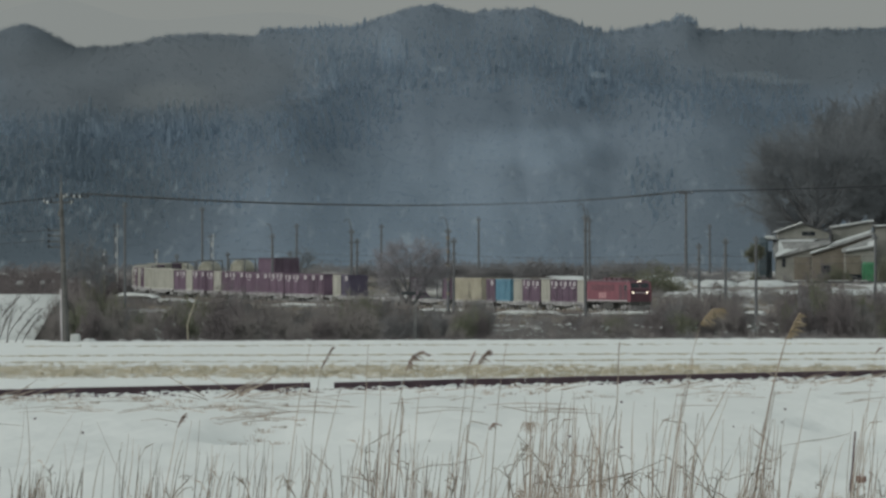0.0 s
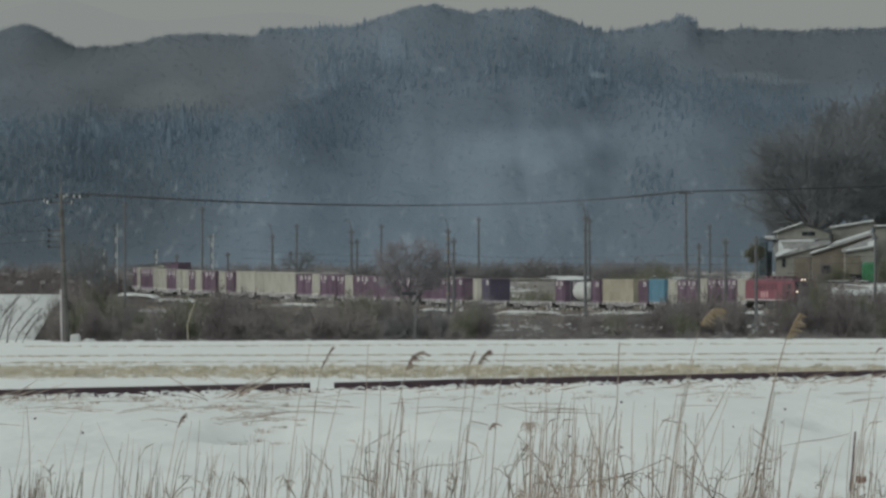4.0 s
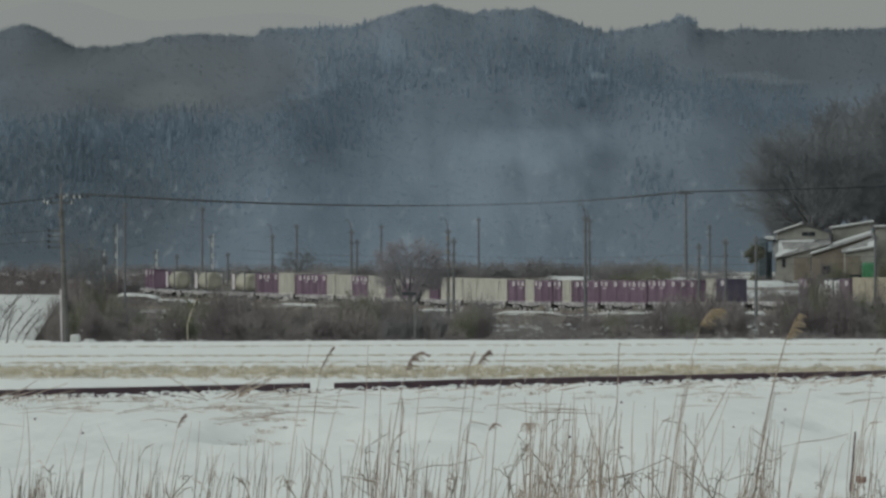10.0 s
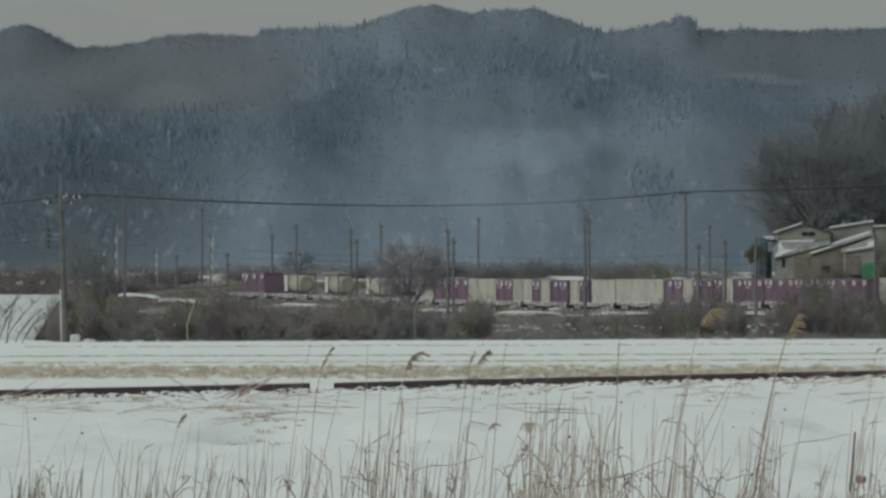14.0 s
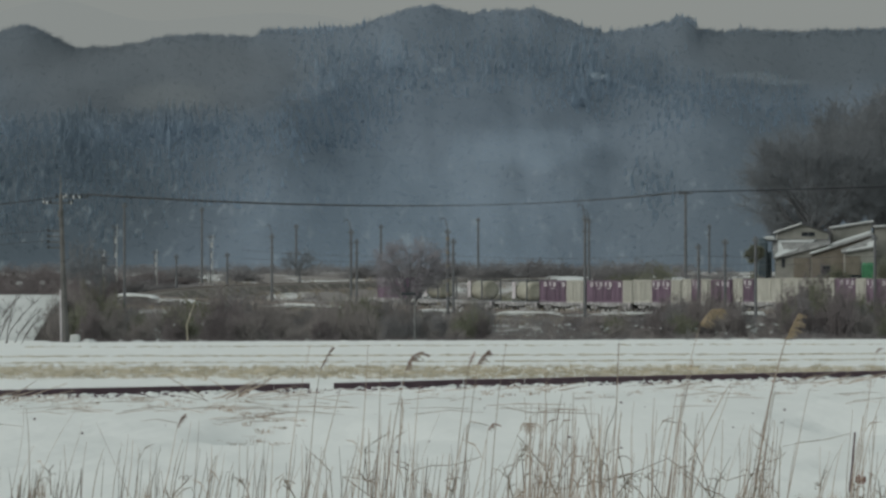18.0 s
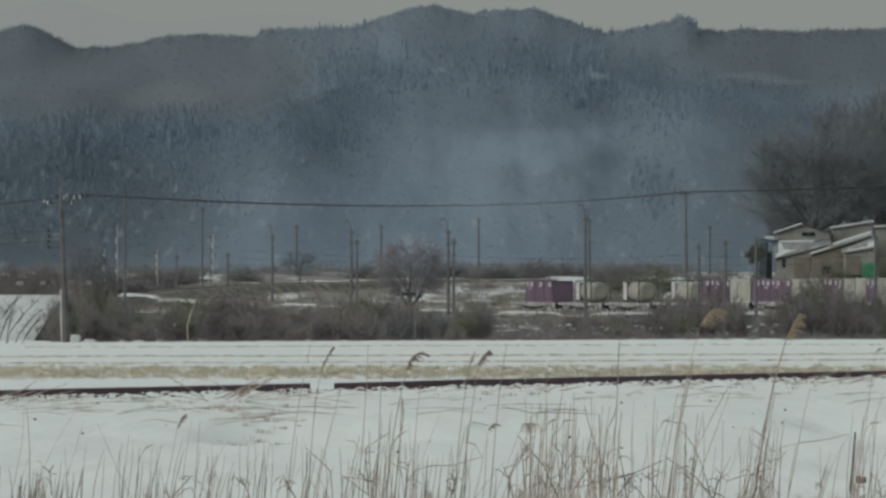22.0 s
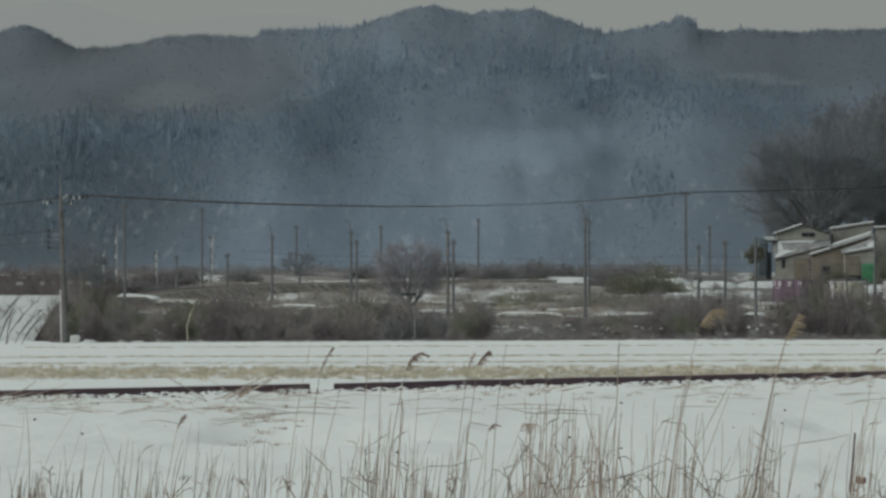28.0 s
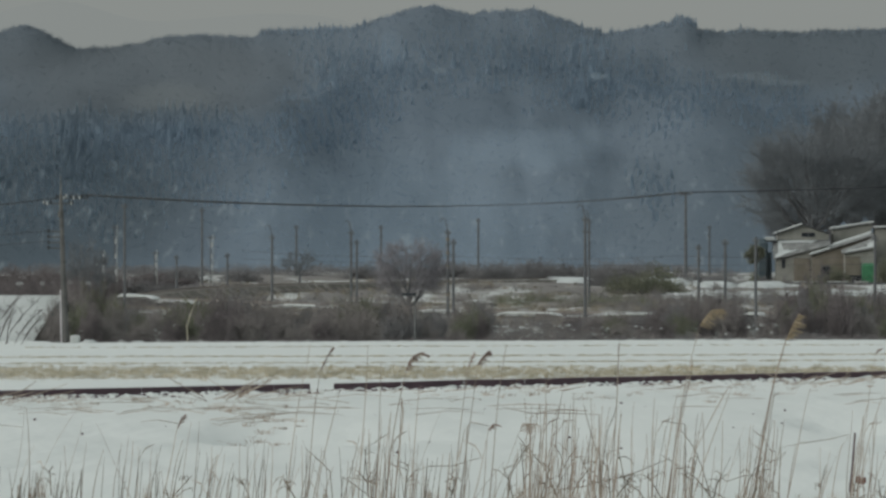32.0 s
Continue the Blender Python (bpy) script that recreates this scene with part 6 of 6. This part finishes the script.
for l0, l1, n in ((-27, -6, 70), (5, 18, 50), (24, 60, 60), (66, 130, 90), (140, 228, 120)):
    for _ in range(n):
        x, y, z, _t = line(rng.uniform(l0, l1), 1.27 - rng.uniform(2.4, 3.4))
        patches.append((rng.randrange(3), x, y, z - 0.42 - 0.2 * rng.random(), rng.uniform(.15, .55), rng.uniform(.06, .15), rng.uniform(0, 6)))
tagged(scatter("snow_patches", C, patches, OLD_SNOW), "patches of old snow caught in the brush and along the railway", "snow", kind="stuff")
snow_edge = []
for _ in range(260):
    x = rng.uniform(-13, 13)
    y = bank_edge(x) - rng.uniform(0.1, 0.9)
    snow_edge.append((rng.randrange(3), x, y, land(x, y) - 0.03, rng.uniform(.05, .16), rng.uniform(.05, .10), rng.uniform(0, 6)))
tagged(scatter("snow_lumps", C, snow_edge, SNOW), "small lumps of snow against the kerb", "snow", kind="stuff")


# ================= reeds =================
def reed(x, y, h, lean, bend, head, seed, thick=1.0):
    """A dry reed: leaning stem, a few leaves, and a small plume of length head."""
    r = random.Random(seed)
    t = empty("reed", pose(x, y, land(x, y) - 0.05), "dry straw-coloured reed standing in the snow", "reed", "reeds on the bank")
    n = 9
    pts = []
    for i in range(n + 1):
        f = i / n
        pts.append(Vector((lean * f + bend * f * f * f + 0.012 * math.sin(5 * f + seed), 0.04 * math.sin(seed) * f, h * f)))
    part("stem", Shape().tube(pts, [0.0075 * thick * (1.15 - 0.65 * i / n) for i in range(n + 1)], 5), REED, t)
    for _ in range(r.choice((0, 0, 0, 0, 0, 1))):
        i = r.randrange(3, n - 1)
        p, s = pts[i], r.choice((-1, 1))
        L = r.uniform(0.12, 0.38)
        q = [p, p + Vector((s * L * .28, 0.02, L * .5)), p + Vector((s * L * r.uniform(.6, .8), 0.03, L * r.uniform(.5, .9)))]
        lf = Shape()
        for a, b, w0, w1 in ((q[0], q[1], .006, .010), (q[1], q[2], .010, .002)):
            lf.add([a - Vector((0, 0, w0)), b - Vector((0, 0, w1)), b + Vector((0, 0, w1)), a + Vector((0, 0, w0)), a + Vector((0, .003, 0)), b + Vector((0, .003, 0))],
                   [(0, 1, 2, 3), (0, 4, 5, 1), (3, 2, 5, 4)])
        part("leaf", lf, REED, t)
    if head:
        part("plume", plume_shape(pts[-1], [(0, 0), (0.25 * head, 0.5 * head), (0.6 * head, 0.85 * head)], head * 0.22, (0.7, 0.3), 30, r), REED_HEAD, t, "brown drooping seed plume")
    return t


def plume_shape(top, spine, length, way, n, r):
    """Seed strands along a bowed spine; way: sideways and upward lean of the strands, length: how long they are."""
    s, k = Shape(), len(spine) - 1
    for q in range(n):
        f = q / (n - 1) * k
        a, b = spine[min(k - 1, int(f))], spine[min(k, int(f) + 1)]
        f -= min(k - 1, int(f))
        o = top + Vector((a[0] + (b[0] - a[0]) * f, r.uniform(-.01, .01), a[1] + (b[1] - a[1]) * f))
        L = length * r.uniform(0.45, 1.1) * (0.55 + 0.45 * math.sin(math.pi * (q + 1) / (n + 1)))
        d = Vector((way[0] + r.gauss(0, .22), r.gauss(0, .25), way[1] + r.gauss(0, .22)))
        s.tube([o, o + d * L * .55, o + d * L + Vector((L * .12, 0, -L * .22))], [0.0045, 0.006, 0.002], 3, cap=False)
    return s.tube([top + Vector((p[0], 0, p[1])) for p in spine], 0.005, 4)


def plumed_reed(x, y, lean, h, spine, length, way, n, mat, label, thick=1.0, seed=1):
    t = reed(x, y, h, lean * 0.8, lean * 0.2, 0, seed, thick)
    top = Vector((lean + 0.012 * math.sin(5 + seed), 0.04 * math.sin(seed), h))
    part("plume", plume_shape(top, spine, length, way, n, random.Random(seed)), mat, t, label)
    return t


BROWN_PLUME, GOLD_PLUME = "brown drooping seed plume", "golden feathery plume"
plumed_reed(-1.78, 176, 0.20, 1.82, [(0.000, 0.000), (0.059, 0.117), (0.117, 0.220), (0.147, 0.242)], 0.081, (0.5, 0.75), 46, REED_HEAD, BROWN_PLUME, 0.9, 1)
plumed_reed(-0.76, 176, 0.28, 1.79, [(0.000, 0.000), (0.029, 0.103), (0.095, 0.191), (0.176, 0.227), (0.264, 0.183)], 0.103, (0.9, -0.1), 60, REED_HEAD, BROWN_PLUME, 1.2, 2)
plumed_reed(0.15, 176, 0.17, 1.84, [(0.000, 0.000), (0.037, 0.095), (0.073, 0.176)], 0.073, (0.45, 0.7), 36, REED_HEAD, BROWN_PLUME, 0.9, 3)
plumed_reed(0.23, 176, 0.22, 1.87, [(0.000, 0.000), (0.044, 0.081), (0.103, 0.147), (0.132, 0.161)], 0.110, (0.85, 0.15), 44, REED_HEAD, BROWN_PLUME, 0.9, 4)
plumed_reed(-3.65, 176, 0.21, 1.08, [(0.000, 0.000), (0.037, 0.095), (0.103, 0.161)], 0.081, (0.5, 0.5), 36, REED_HEAD, BROWN_PLUME, 0.9, 5)
plumed_reed(0.50, 176, 0.10, 1.03, [(0.000, 0.000), (0.066, 0.081), (0.147, 0.059)], 0.066, (0.7, -0.2), 30, REED_HEAD, BROWN_PLUME, 0.8, 6)
plumed_reed(2.87, 176, 0.48, 2.43, [(0.000, 0.000), (0.066, 0.095), (0.154, 0.191), (0.279, 0.198)], 0.176, (0.62, -0.35), 70, PLUME, GOLD_PLUME, 1, 7)
plumed_reed(4.00, 176, 0.45, 2.23, [(0.000, 0.000), (0.066, 0.147), (0.161, 0.323)], 0.161, (0.85, 0.2), 70, PLUME, GOLD_PLUME, 2.1, 8)
plumed_reed(2.95, 176, 0.26, 1.78, [(0.000, 0.000), (0.007, 0.088), (0.022, 0.161)], 0.051, (0.1, 0.9), 24, PLUME, GOLD_PLUME, 0.8, 9)
plumed_reed(2.21, 176, 0.06, 2.07, [(0.000, 0.000), (0.007, 0.059), (0.015, 0.103)], 0.044, (0.1, 0.9), 20, REED_HEAD, BROWN_PLUME, 0.8, 10)
plumed_reed(-0.62, 176, 0.09, 1.44, [(0.000, 0.000), (0.015, -0.147), (0.000, -0.440)], 0.059, (0.05, -0.9), 24, REED, BROWN_PLUME, 1.2, 11)
plumed_reed(5.34, 176, 0.29, 2.05, [(0.000, 0.000), (0.029, 0.044), (0.066, 0.059)], 0.051, (0.6, 0.2), 24, REED_HEAD, BROWN_PLUME, 0.7, 12)
# tall plain reeds: foot, sideways lean, height
TALL = [(-2.05, 0.32, 2.14), (-1.66, 0.31, 1.52), (-1.09, 0.12, 2.12), (-0.88, 0.09, 1.89), (-0.45, 0.17, 1.60), (0.58, 0.25, 2.14),
        (2.71, 0.03, 1.47), (2.83, 0.20, 1.55), (3.21, 0.53, 1.60), (3.58, 0.06, 1.19), (4.44, 0.34, 1.60), (5.25, 0.29, 1.45),
        (5.34, 0.37, 1.52), (2.90, 0.34, 1.95), (2.21, 0.07, 2.17), (3.97, 0.34, 1.57), (4.06, 0.26, 1.52), (3.92, 0.32, 1.33),
        (4.11, 0.17, 1.19)]
for k, (x, lean, h) in enumerate(TALL):
    reed(x, 176, h, lean * 0.85, lean * 0.15, 0, 40 + k, 0.9)
r2_ = random.Random(44)
# clumps on the near slope: middle, spread, number, height
CLUMPS = [(1.19, .15, 14, 1.28), (1.55, .32, 30, 1.3), (1.98, .2, 14, 1.2), (2.84, .3, 16, 1.25), (3.98, .14, 16, 1.05), (4.7, .4, 9, .85), (5.4, .22, 18, 1.15), (.55, .4, 11, 1.05), (1.7, .3, 14, 1.45), (2.9, .15, 6, 1.4),
          (-.6, .4, 14, 1.15), (-1.3, .4, 11, .95), (-2.2, .5, 9, .80), (-3.0, .5, 8, .70)]
for cx, sp, n, hh in CLUMPS:
    for k in range(n):
        y = r2_.uniform(165, 177)
        reed(cx * y / 172 + r2_.gauss(0, sp), y, hh * r2_.uniform(0.6, 1.2) + (172 - y) * 0.006, r2_.gauss(0.09, 0.07), r2_.gauss(0.01, 0.03), 0, r2_.randrange(1000), r2_.uniform(.55, .95))

# separate thin stems on the near slope: foot, sideways lean, height
STEMS = [(-5.35, -0.05, 1.2), (-4.89, -0.01, 0.72), (-4.73, 0.12, 0.76), (-4.59, 0.19, 0.66), (-4.3, 0.13, 0.75), (-4.17, 0.08, 0.85), (-4.1, 0.08, 0.79),
         (-3.99, 0.05, 0.7), (-3.85, 0.09, 0.69), (-3.59, 0.22, 0.79), (-3.41, 0.14, 1.02), (-3.22, 0.05, 1.03), (-3.05, 0.05, 0.7), (-2.96, 0.14, 0.61),
         (-2.67, 0.05, 0.72), (-2.54, 0.02, 0.7), (-2.41, -0.03, 0.7), (-2.32, 0.05, 0.7), (-2.22, 0.0, 0.73), (-2.01, 0.12, 0.85), (-1.79, 0.15, 1.34)]
for k, (x, lean, h) in enumerate(STEMS):
    reed(x, 176, h + 6.9 - land(x, 176), lean * 0.9, lean * 0.1, 0, 300 + k, 0.65 if k % 3 else 0.85)
# finer stems between them, too thin to tell apart
fine = Shape()
for k in range(96):
    x, h = (r2_.gauss(-5.3, 0.3), r2_.uniform(0.15, 0.42)) if k < 40 else (r2_.uniform(-5.0, 0.3), r2_.uniform(0.25, 0.75))
    lean = r2_.gauss(0.07, 0.07) * h / 0.5
    z = land(x, 175) - 0.05
    h += 6.9 - z
    fine.tube([(x, 175, z), (x + lean * 0.45, 175, z + h * 0.5), (x + lean, 175, z + h)], [0.0045, 0.004, 0.002], 4)
tagged(part("fine_reeds", fine, WEED), "fine purple-brown stems standing close together in the snow", "reeds", kind="stuff")


def weed(x, y, h, lean, seed):
    """A dead branching weed stalk."""
    r = random.Random(seed)
    t = empty("dead_weed", pose(x, y, land(x, y) - 0.03), "dark dead branching weed stalk in the snow", "weed", "dead weeds on the bank")
    s = Shape()
    end = Vector((lean, 0, h))
    s.tube([(0, 0, 0), (lean * .35, 0, h * .5), end], [.009, .008, .004], 5)
    for k in range(r.randrange(3, 7)):
        f = r.uniform(.3, .95)
        o = Vector((lean * f, 0, h * f))
        d = Vector((r.choice((-1, 1)) * r.uniform(.3, 1), r.uniform(-.2, .2), r.uniform(-.1, .8)))
        L = h * r.uniform(.15, .4)
        e2 = o + d * L
        b = [o, o + d * L * .5 + Vector((0, 0, .03)), e2]
        if r.random() < .6:
            b.append(e2 + Vector((r.uniform(-.06, .06), 0, -.05)))
        part("side_stem", Shape().tube(b, [.006, .005, .004, .006][:len(b)], 4), WEED, t)
    part("stalk", s, WEED, t)
    return t


for k in range(32):
    x = r2_.uniform(-6, 6)
    if r2_.random() < .55:
        x = r2_.uniform(0.5, 6.0)
    weed(x, r2_.uniform(168, 184), r2_.uniform(.3, .85), r2_.gauss(.0, .25), k)
# stems blown over against the kerb
for x0, x1, n, up in ((-5.3, -4.5, 13, 0.42), (-9.9, -9.0, 8, 0.34), (-4.9, -3.6, 8, 0.12), (4.1, 6.2, 10, 0.12), (7.6, 9.8, 12, 0.22), (1.6, 2.4, 6, 0.2), (-2.2, 0.5, 6, 0.10)):
    for k in range(n):
        x = r2_.uniform(x0, x1)
        reed(x, bank_edge(x) - r2_.uniform(4, 16), up * r2_.uniform(0.5, 1.5), r2_.choice((1, 1, 1, -0.7)) * r2_.uniform(0.5, 1.3), r2_.gauss(0, 0.08), 0, r2_.randrange(1000), r2_.uniform(1.3, 2.1))
# long thin reeds leaning across the others
for k in range(24):
    x = r2_.choice((r2_.uniform(0.4, 6.0), r2_.uniform(0.4, 6.0), r2_.uniform(-5.6, 0.4)))
    reed(x, r2_.uniform(168, 178), r2_.uniform(0.7, 1.5), r2_.choice((-1, 1, 1)) * r2_.uniform(0.15, 0.55), r2_.gauss(0.0, 0.08), 0, r2_.randrange(1000), r2_.uniform(.35, .6))
# broken stems snapped over among the reeds: sideways place and height of five points, foot first
SNAPPED = [(2.06, 6.83, 2.09, 7.07, 2.44, 7.16, 2.77, 7.30, 2.98, 7.39), (3.52, 6.83, 3.58, 7.15, 3.71, 7.08, 3.92, 7.15, 4.11, 7.17), (4.16, 6.83, 4.20, 7.26, 4.28, 7.34, 4.41, 7.38, 4.48, 7.46), (2.06, 6.83, 2.08, 7.20, 2.15, 7.75, 2.23, 7.93, 2.28, 8.12), (-1.34, 6.83, -1.30, 7.14, -1.06, 7.10, -0.91, 7.06, -0.80, 7.04), (-0.41, 6.83, -0.38, 7.21, -0.15, 7.28, 0.12, 7.28, 0.50, 7.39), (0.84, 6.83, 0.89, 7.16, 0.97, 7.30, 1.05, 7.41, 1.11, 7.54), (-1.06, 6.83, -1.00, 7.52, -0.90, 7.58, -0.78, 7.66, -0.68, 7.72)]
SNAPPED_MORE = [(-1.43, 6.83, -1.47, 7.21, -1.58, 7.32, -1.69, 7.42, -1.80, 7.52), (2.05, 6.83, 2.04, 7.95, 1.59, 7.97, 1.14, 7.97, 0.77, 8.05), (3.18, 6.83, 3.16, 7.83, 3.03, 7.84, 2.92, 7.86, 2.85, 7.86), (4.38, 6.83, 4.41, 7.52, 4.68, 7.58, 5.01, 7.62, 5.30, 7.69), (1.15, 6.83, 1.14, 7.91, 1.30, 7.99, 1.59, 8.01, 1.89, 8.00), (-0.83, 6.83, -0.89, 6.85, -1.06, 6.96, -1.20, 7.07, -1.30, 7.13), (0.27, 6.83, 0.32, 7.79, 0.37, 7.85, 0.48, 7.83, 0.60, 7.80)]
SNAPPED_LAST = [(2.06, 6.83, 2.06, 7.36, 1.96, 7.63, 1.89, 7.87, 1.84, 8.08), (1.04, 6.83, 1.48, 6.97, 1.89, 7.02, 2.12, 7.1, 2.48, 7.17), (3.55, 6.83, 3.38, 7.28, 3.29, 7.5, 3.18, 7.66, 3.1, 7.75), (3.18, 6.83, 3.3, 7.49, 3.52, 7.93, 3.66, 8.19, 3.75, 8.34), (4.14, 6.83, 4.14, 7.17, 4.22, 7.08, 4.29, 6.99, 4.39, 6.9), (0.84, 6.83, 0.86, 7.16, 0.97, 7.34, 1.09, 7.52, 1.19, 7.67), (1.59, 6.83, 1.6, 7.23, 1.53, 7.45, 1.47, 7.52, 1.41, 7.6)]
for k, row in enumerate(SNAPPED + SNAPPED_MORE + SNAPPED_LAST):
    foot = land(row[0], 177)
    pts = [(row[2 * i] - row[0], 0.03 * math.sin(3 * i + k), (row[2 * i + 1] - foot) if i else -0.05) for i in range(5)]
    tan = k in (9, 12, 14, 18)
    ob = part("broken_reed", Shape().tube(pts, [.0075, .0075, .0065, .006, .004] if tan else [.006, .006, .0055, .005, .0035], 5), REED if tan else WEED)
    ob.matrix_basis = pose(row[0], 177, foot)
    tagged(ob, "broken dry reed whose stem is snapped over level" if tan else "dark dead stem snapped over among the reeds", "reed", "broken reeds")
tuft = Shape()
for k in range(26):
    a = r2_.uniform(-1.3, 1.3)
    b = Vector((r2_.gauss(0, .05), 0, 1.05))
    tuft.tube([b, b + Vector((math.sin(a) * .06, .01, -.02)), b + Vector((math.sin(a) * .1, 0, -.10 - .05 * r2_.random()))], [.006, .005, .002], 3)
tuft.tube([(-.02, 0, -.05), (0, 0, .5), (0, 0, 1.06)], [.008, .007, .006], 5)
ob = part("broken_reed", tuft, REED)
ob.matrix_basis = pose(1.14, 177.5, land(1.14, 177.5))
tagged(ob, "snapped reed with a ragged tuft of straw at the break", "reed", "broken reeds")
# stems lying flat on the snow
for k in range(64):
    t_ = r2_.random()
    x, y = (r2_.uniform(-9, 10), 0) if t_ < .7 else (r2_.gauss(-3.4, .9), 0)
    y = bank_edge(x) - r2_.uniform(3, 60)
    L = r2_.uniform(.5, 1.7)
    z = land(x, y)
    up = r2_.uniform(.01, .07)
    ob = part("fallen_reed", Shape().tube([(0, 0, .0), (L * .5, r2_.uniform(-.2, .2), up * 1.6), (L, r2_.uniform(-.3, .3), up * .6)], [.007, .006, .003], 4), REED)
    ob.matrix_basis = pose(x, y, z, 0, 0, r2_.choice((0, 180)) + r2_.uniform(-20, 20))
    tagged(ob, "dry reed stem lying on the snow", "reed", "fallen reeds")
rows = []
for cx, cy, n, sp in ((-3.4, 246, 26, .35), (-3.6, 270, 22, .5), (-5.6, 285, 20, .8), (1.5, 300, 24, 1.2), (8, 318, 40, 1.4), (5, 300, 24, 1.5), (-8, 290, 40, 1.0)):
    for _ in range(n):
        x, y = cx + rng.gauss(0, sp), cy + rng.gauss(0, 6)
        rows.append((rng.randrange(4), x, y, land(x, y) - .01, rng.uniform(.15, .5), rng.uniform(.04, .13), rng.uniform(0, 6)))
for _ in range(50):
    x, y = rng.uniform(-6.5, 6.5), rng.uniform(170, 180)
    rows.append((rng.randrange(4), x, y, land(x, y) - .01, rng.uniform(.08, .25), rng.uniform(.1, .45) * (1.3 if abs(x - 2) < 1.5 or x < -5 else .8), rng.uniform(0, 6)))
for cx, sp, n, h in ((1.08, .08, 12, .26), (1.42, .14, 12, .34), (2.5, .3, 10, .2), (3.3, .2, 10, .16), (5.1, .4, 12, .2), (4.1, .15, 10, .3)):
    for _ in range(n):
        x = cx + rng.gauss(0, sp)
        rows.append((rng.randrange(4), x, 174, land(x, 174) - .01, rng.uniform(.06, .16), h * rng.uniform(.6, 1.2) + 0.08, rng.uniform(0, 6)))
tagged(scatter("bank_grass", G, rows, REED), "tufts of dry grass poking through the snow on the bank", "grass", kind="stuff")
stake = empty("wooden_stake", pose(5.62, 186, land(5.62, 186) - .2), "thin dark wooden stake leaning in the snow", "stake")
part("shaft", Shape().tube([(-.06, 0, 0), (0.0, 0, .55), (.035, 0, 1.02)], [.019, .018, .016], 6), EDGE_DARK, stake)
leafc = Shape()
for k in range(7):
    a = k * .9
    leafc.add([(0, 0, .12), (.09 * math.cos(a), .09 * math.sin(a), .2 + .05 * math.sin(k)), (.11 * math.cos(a + .5), .11 * math.sin(a + .5), .10), (.05 * math.cos(a), .05 * math.sin(a), .04)], [(0, 1, 2), (0, 2, 3)])
lc = part("withered_leaves", leafc, surface("rust_brown_leaf", (.14, .065, .055), (.20, .095, .075), .9, 6, 30, 0))
lc.matrix_basis = pose(5.86, 190, land(5.86, 190) - .02) @ Matrix.Scale(0.75, 4)
tagged(lc, "small clump of rust-brown withered leaves", "leaves")
# bare shrubs beside the embankment: foot, sideways reach, height
for sd, (x, reach, h) in enumerate(((-38.9, 3.0, 4.1), (-37.5, 2.2, 2.7), (-38.75, 0.6, 4.0), (-39.6, 1.6, 3.6), (-40.2, 2.4, 4.4), (-38.2, 2.6, 3.2))):
    r = random.Random(sd + 5)
    s = Shape()
    main = [Vector((reach * f ** 1.3 + r.uniform(-.08, .08), 0.1 * math.sin(sd + 3 * f), h * f ** 0.85)) for f in (0, .25, .5, .75, 1)]
    s.tube(main, [.052, .045, .036, .026, .012], 5)
    for j in range(9):
        o = on(main, r.uniform(.15, .95))
        side = r.choice((-1, 1, 1))
        L = h * r.uniform(.14, .34)
        e2 = o + Vector((side * L * r.uniform(.35, .8), r.uniform(-.3, .3), L * r.uniform(.5, 1)))
        twig = bow(o, e2, 0.16, r, 0.06)
        s.tube(twig, [.026, .023, .019, .015, .008], 4, cap=False)
        for _ in range(2):
            q = on(twig, r.uniform(.4, .95))
            s.tube([q, q + Vector((r.uniform(-.25, .45), 0, r.uniform(.15, .5)))], [.014, .008], 3)
    ob = part("bare_shrub", s, DARK_STEM)
    ob.matrix_basis = pose(x, 1205 + sd, land(x, 1205) - .1)
    tagged(ob, "bare dark shrub with bowed branches before the embankment", "shrub", "bare shrubs")


# ================= what moves =================
def motions():
    """The train runs along the line and gathers a little speed."""
    for thing, u in TRAIN:
        rows = []
        for k in range(33):
            x, y, z, turn = line(HEAD + u - SPEED * k - GAIN * k * k / 2)
            rows.append((float(k), Matrix.Translation((x, y, z)) @ Matrix.Rotation(turn, 4, 'Z')))
        walk(thing, rows)


motions()
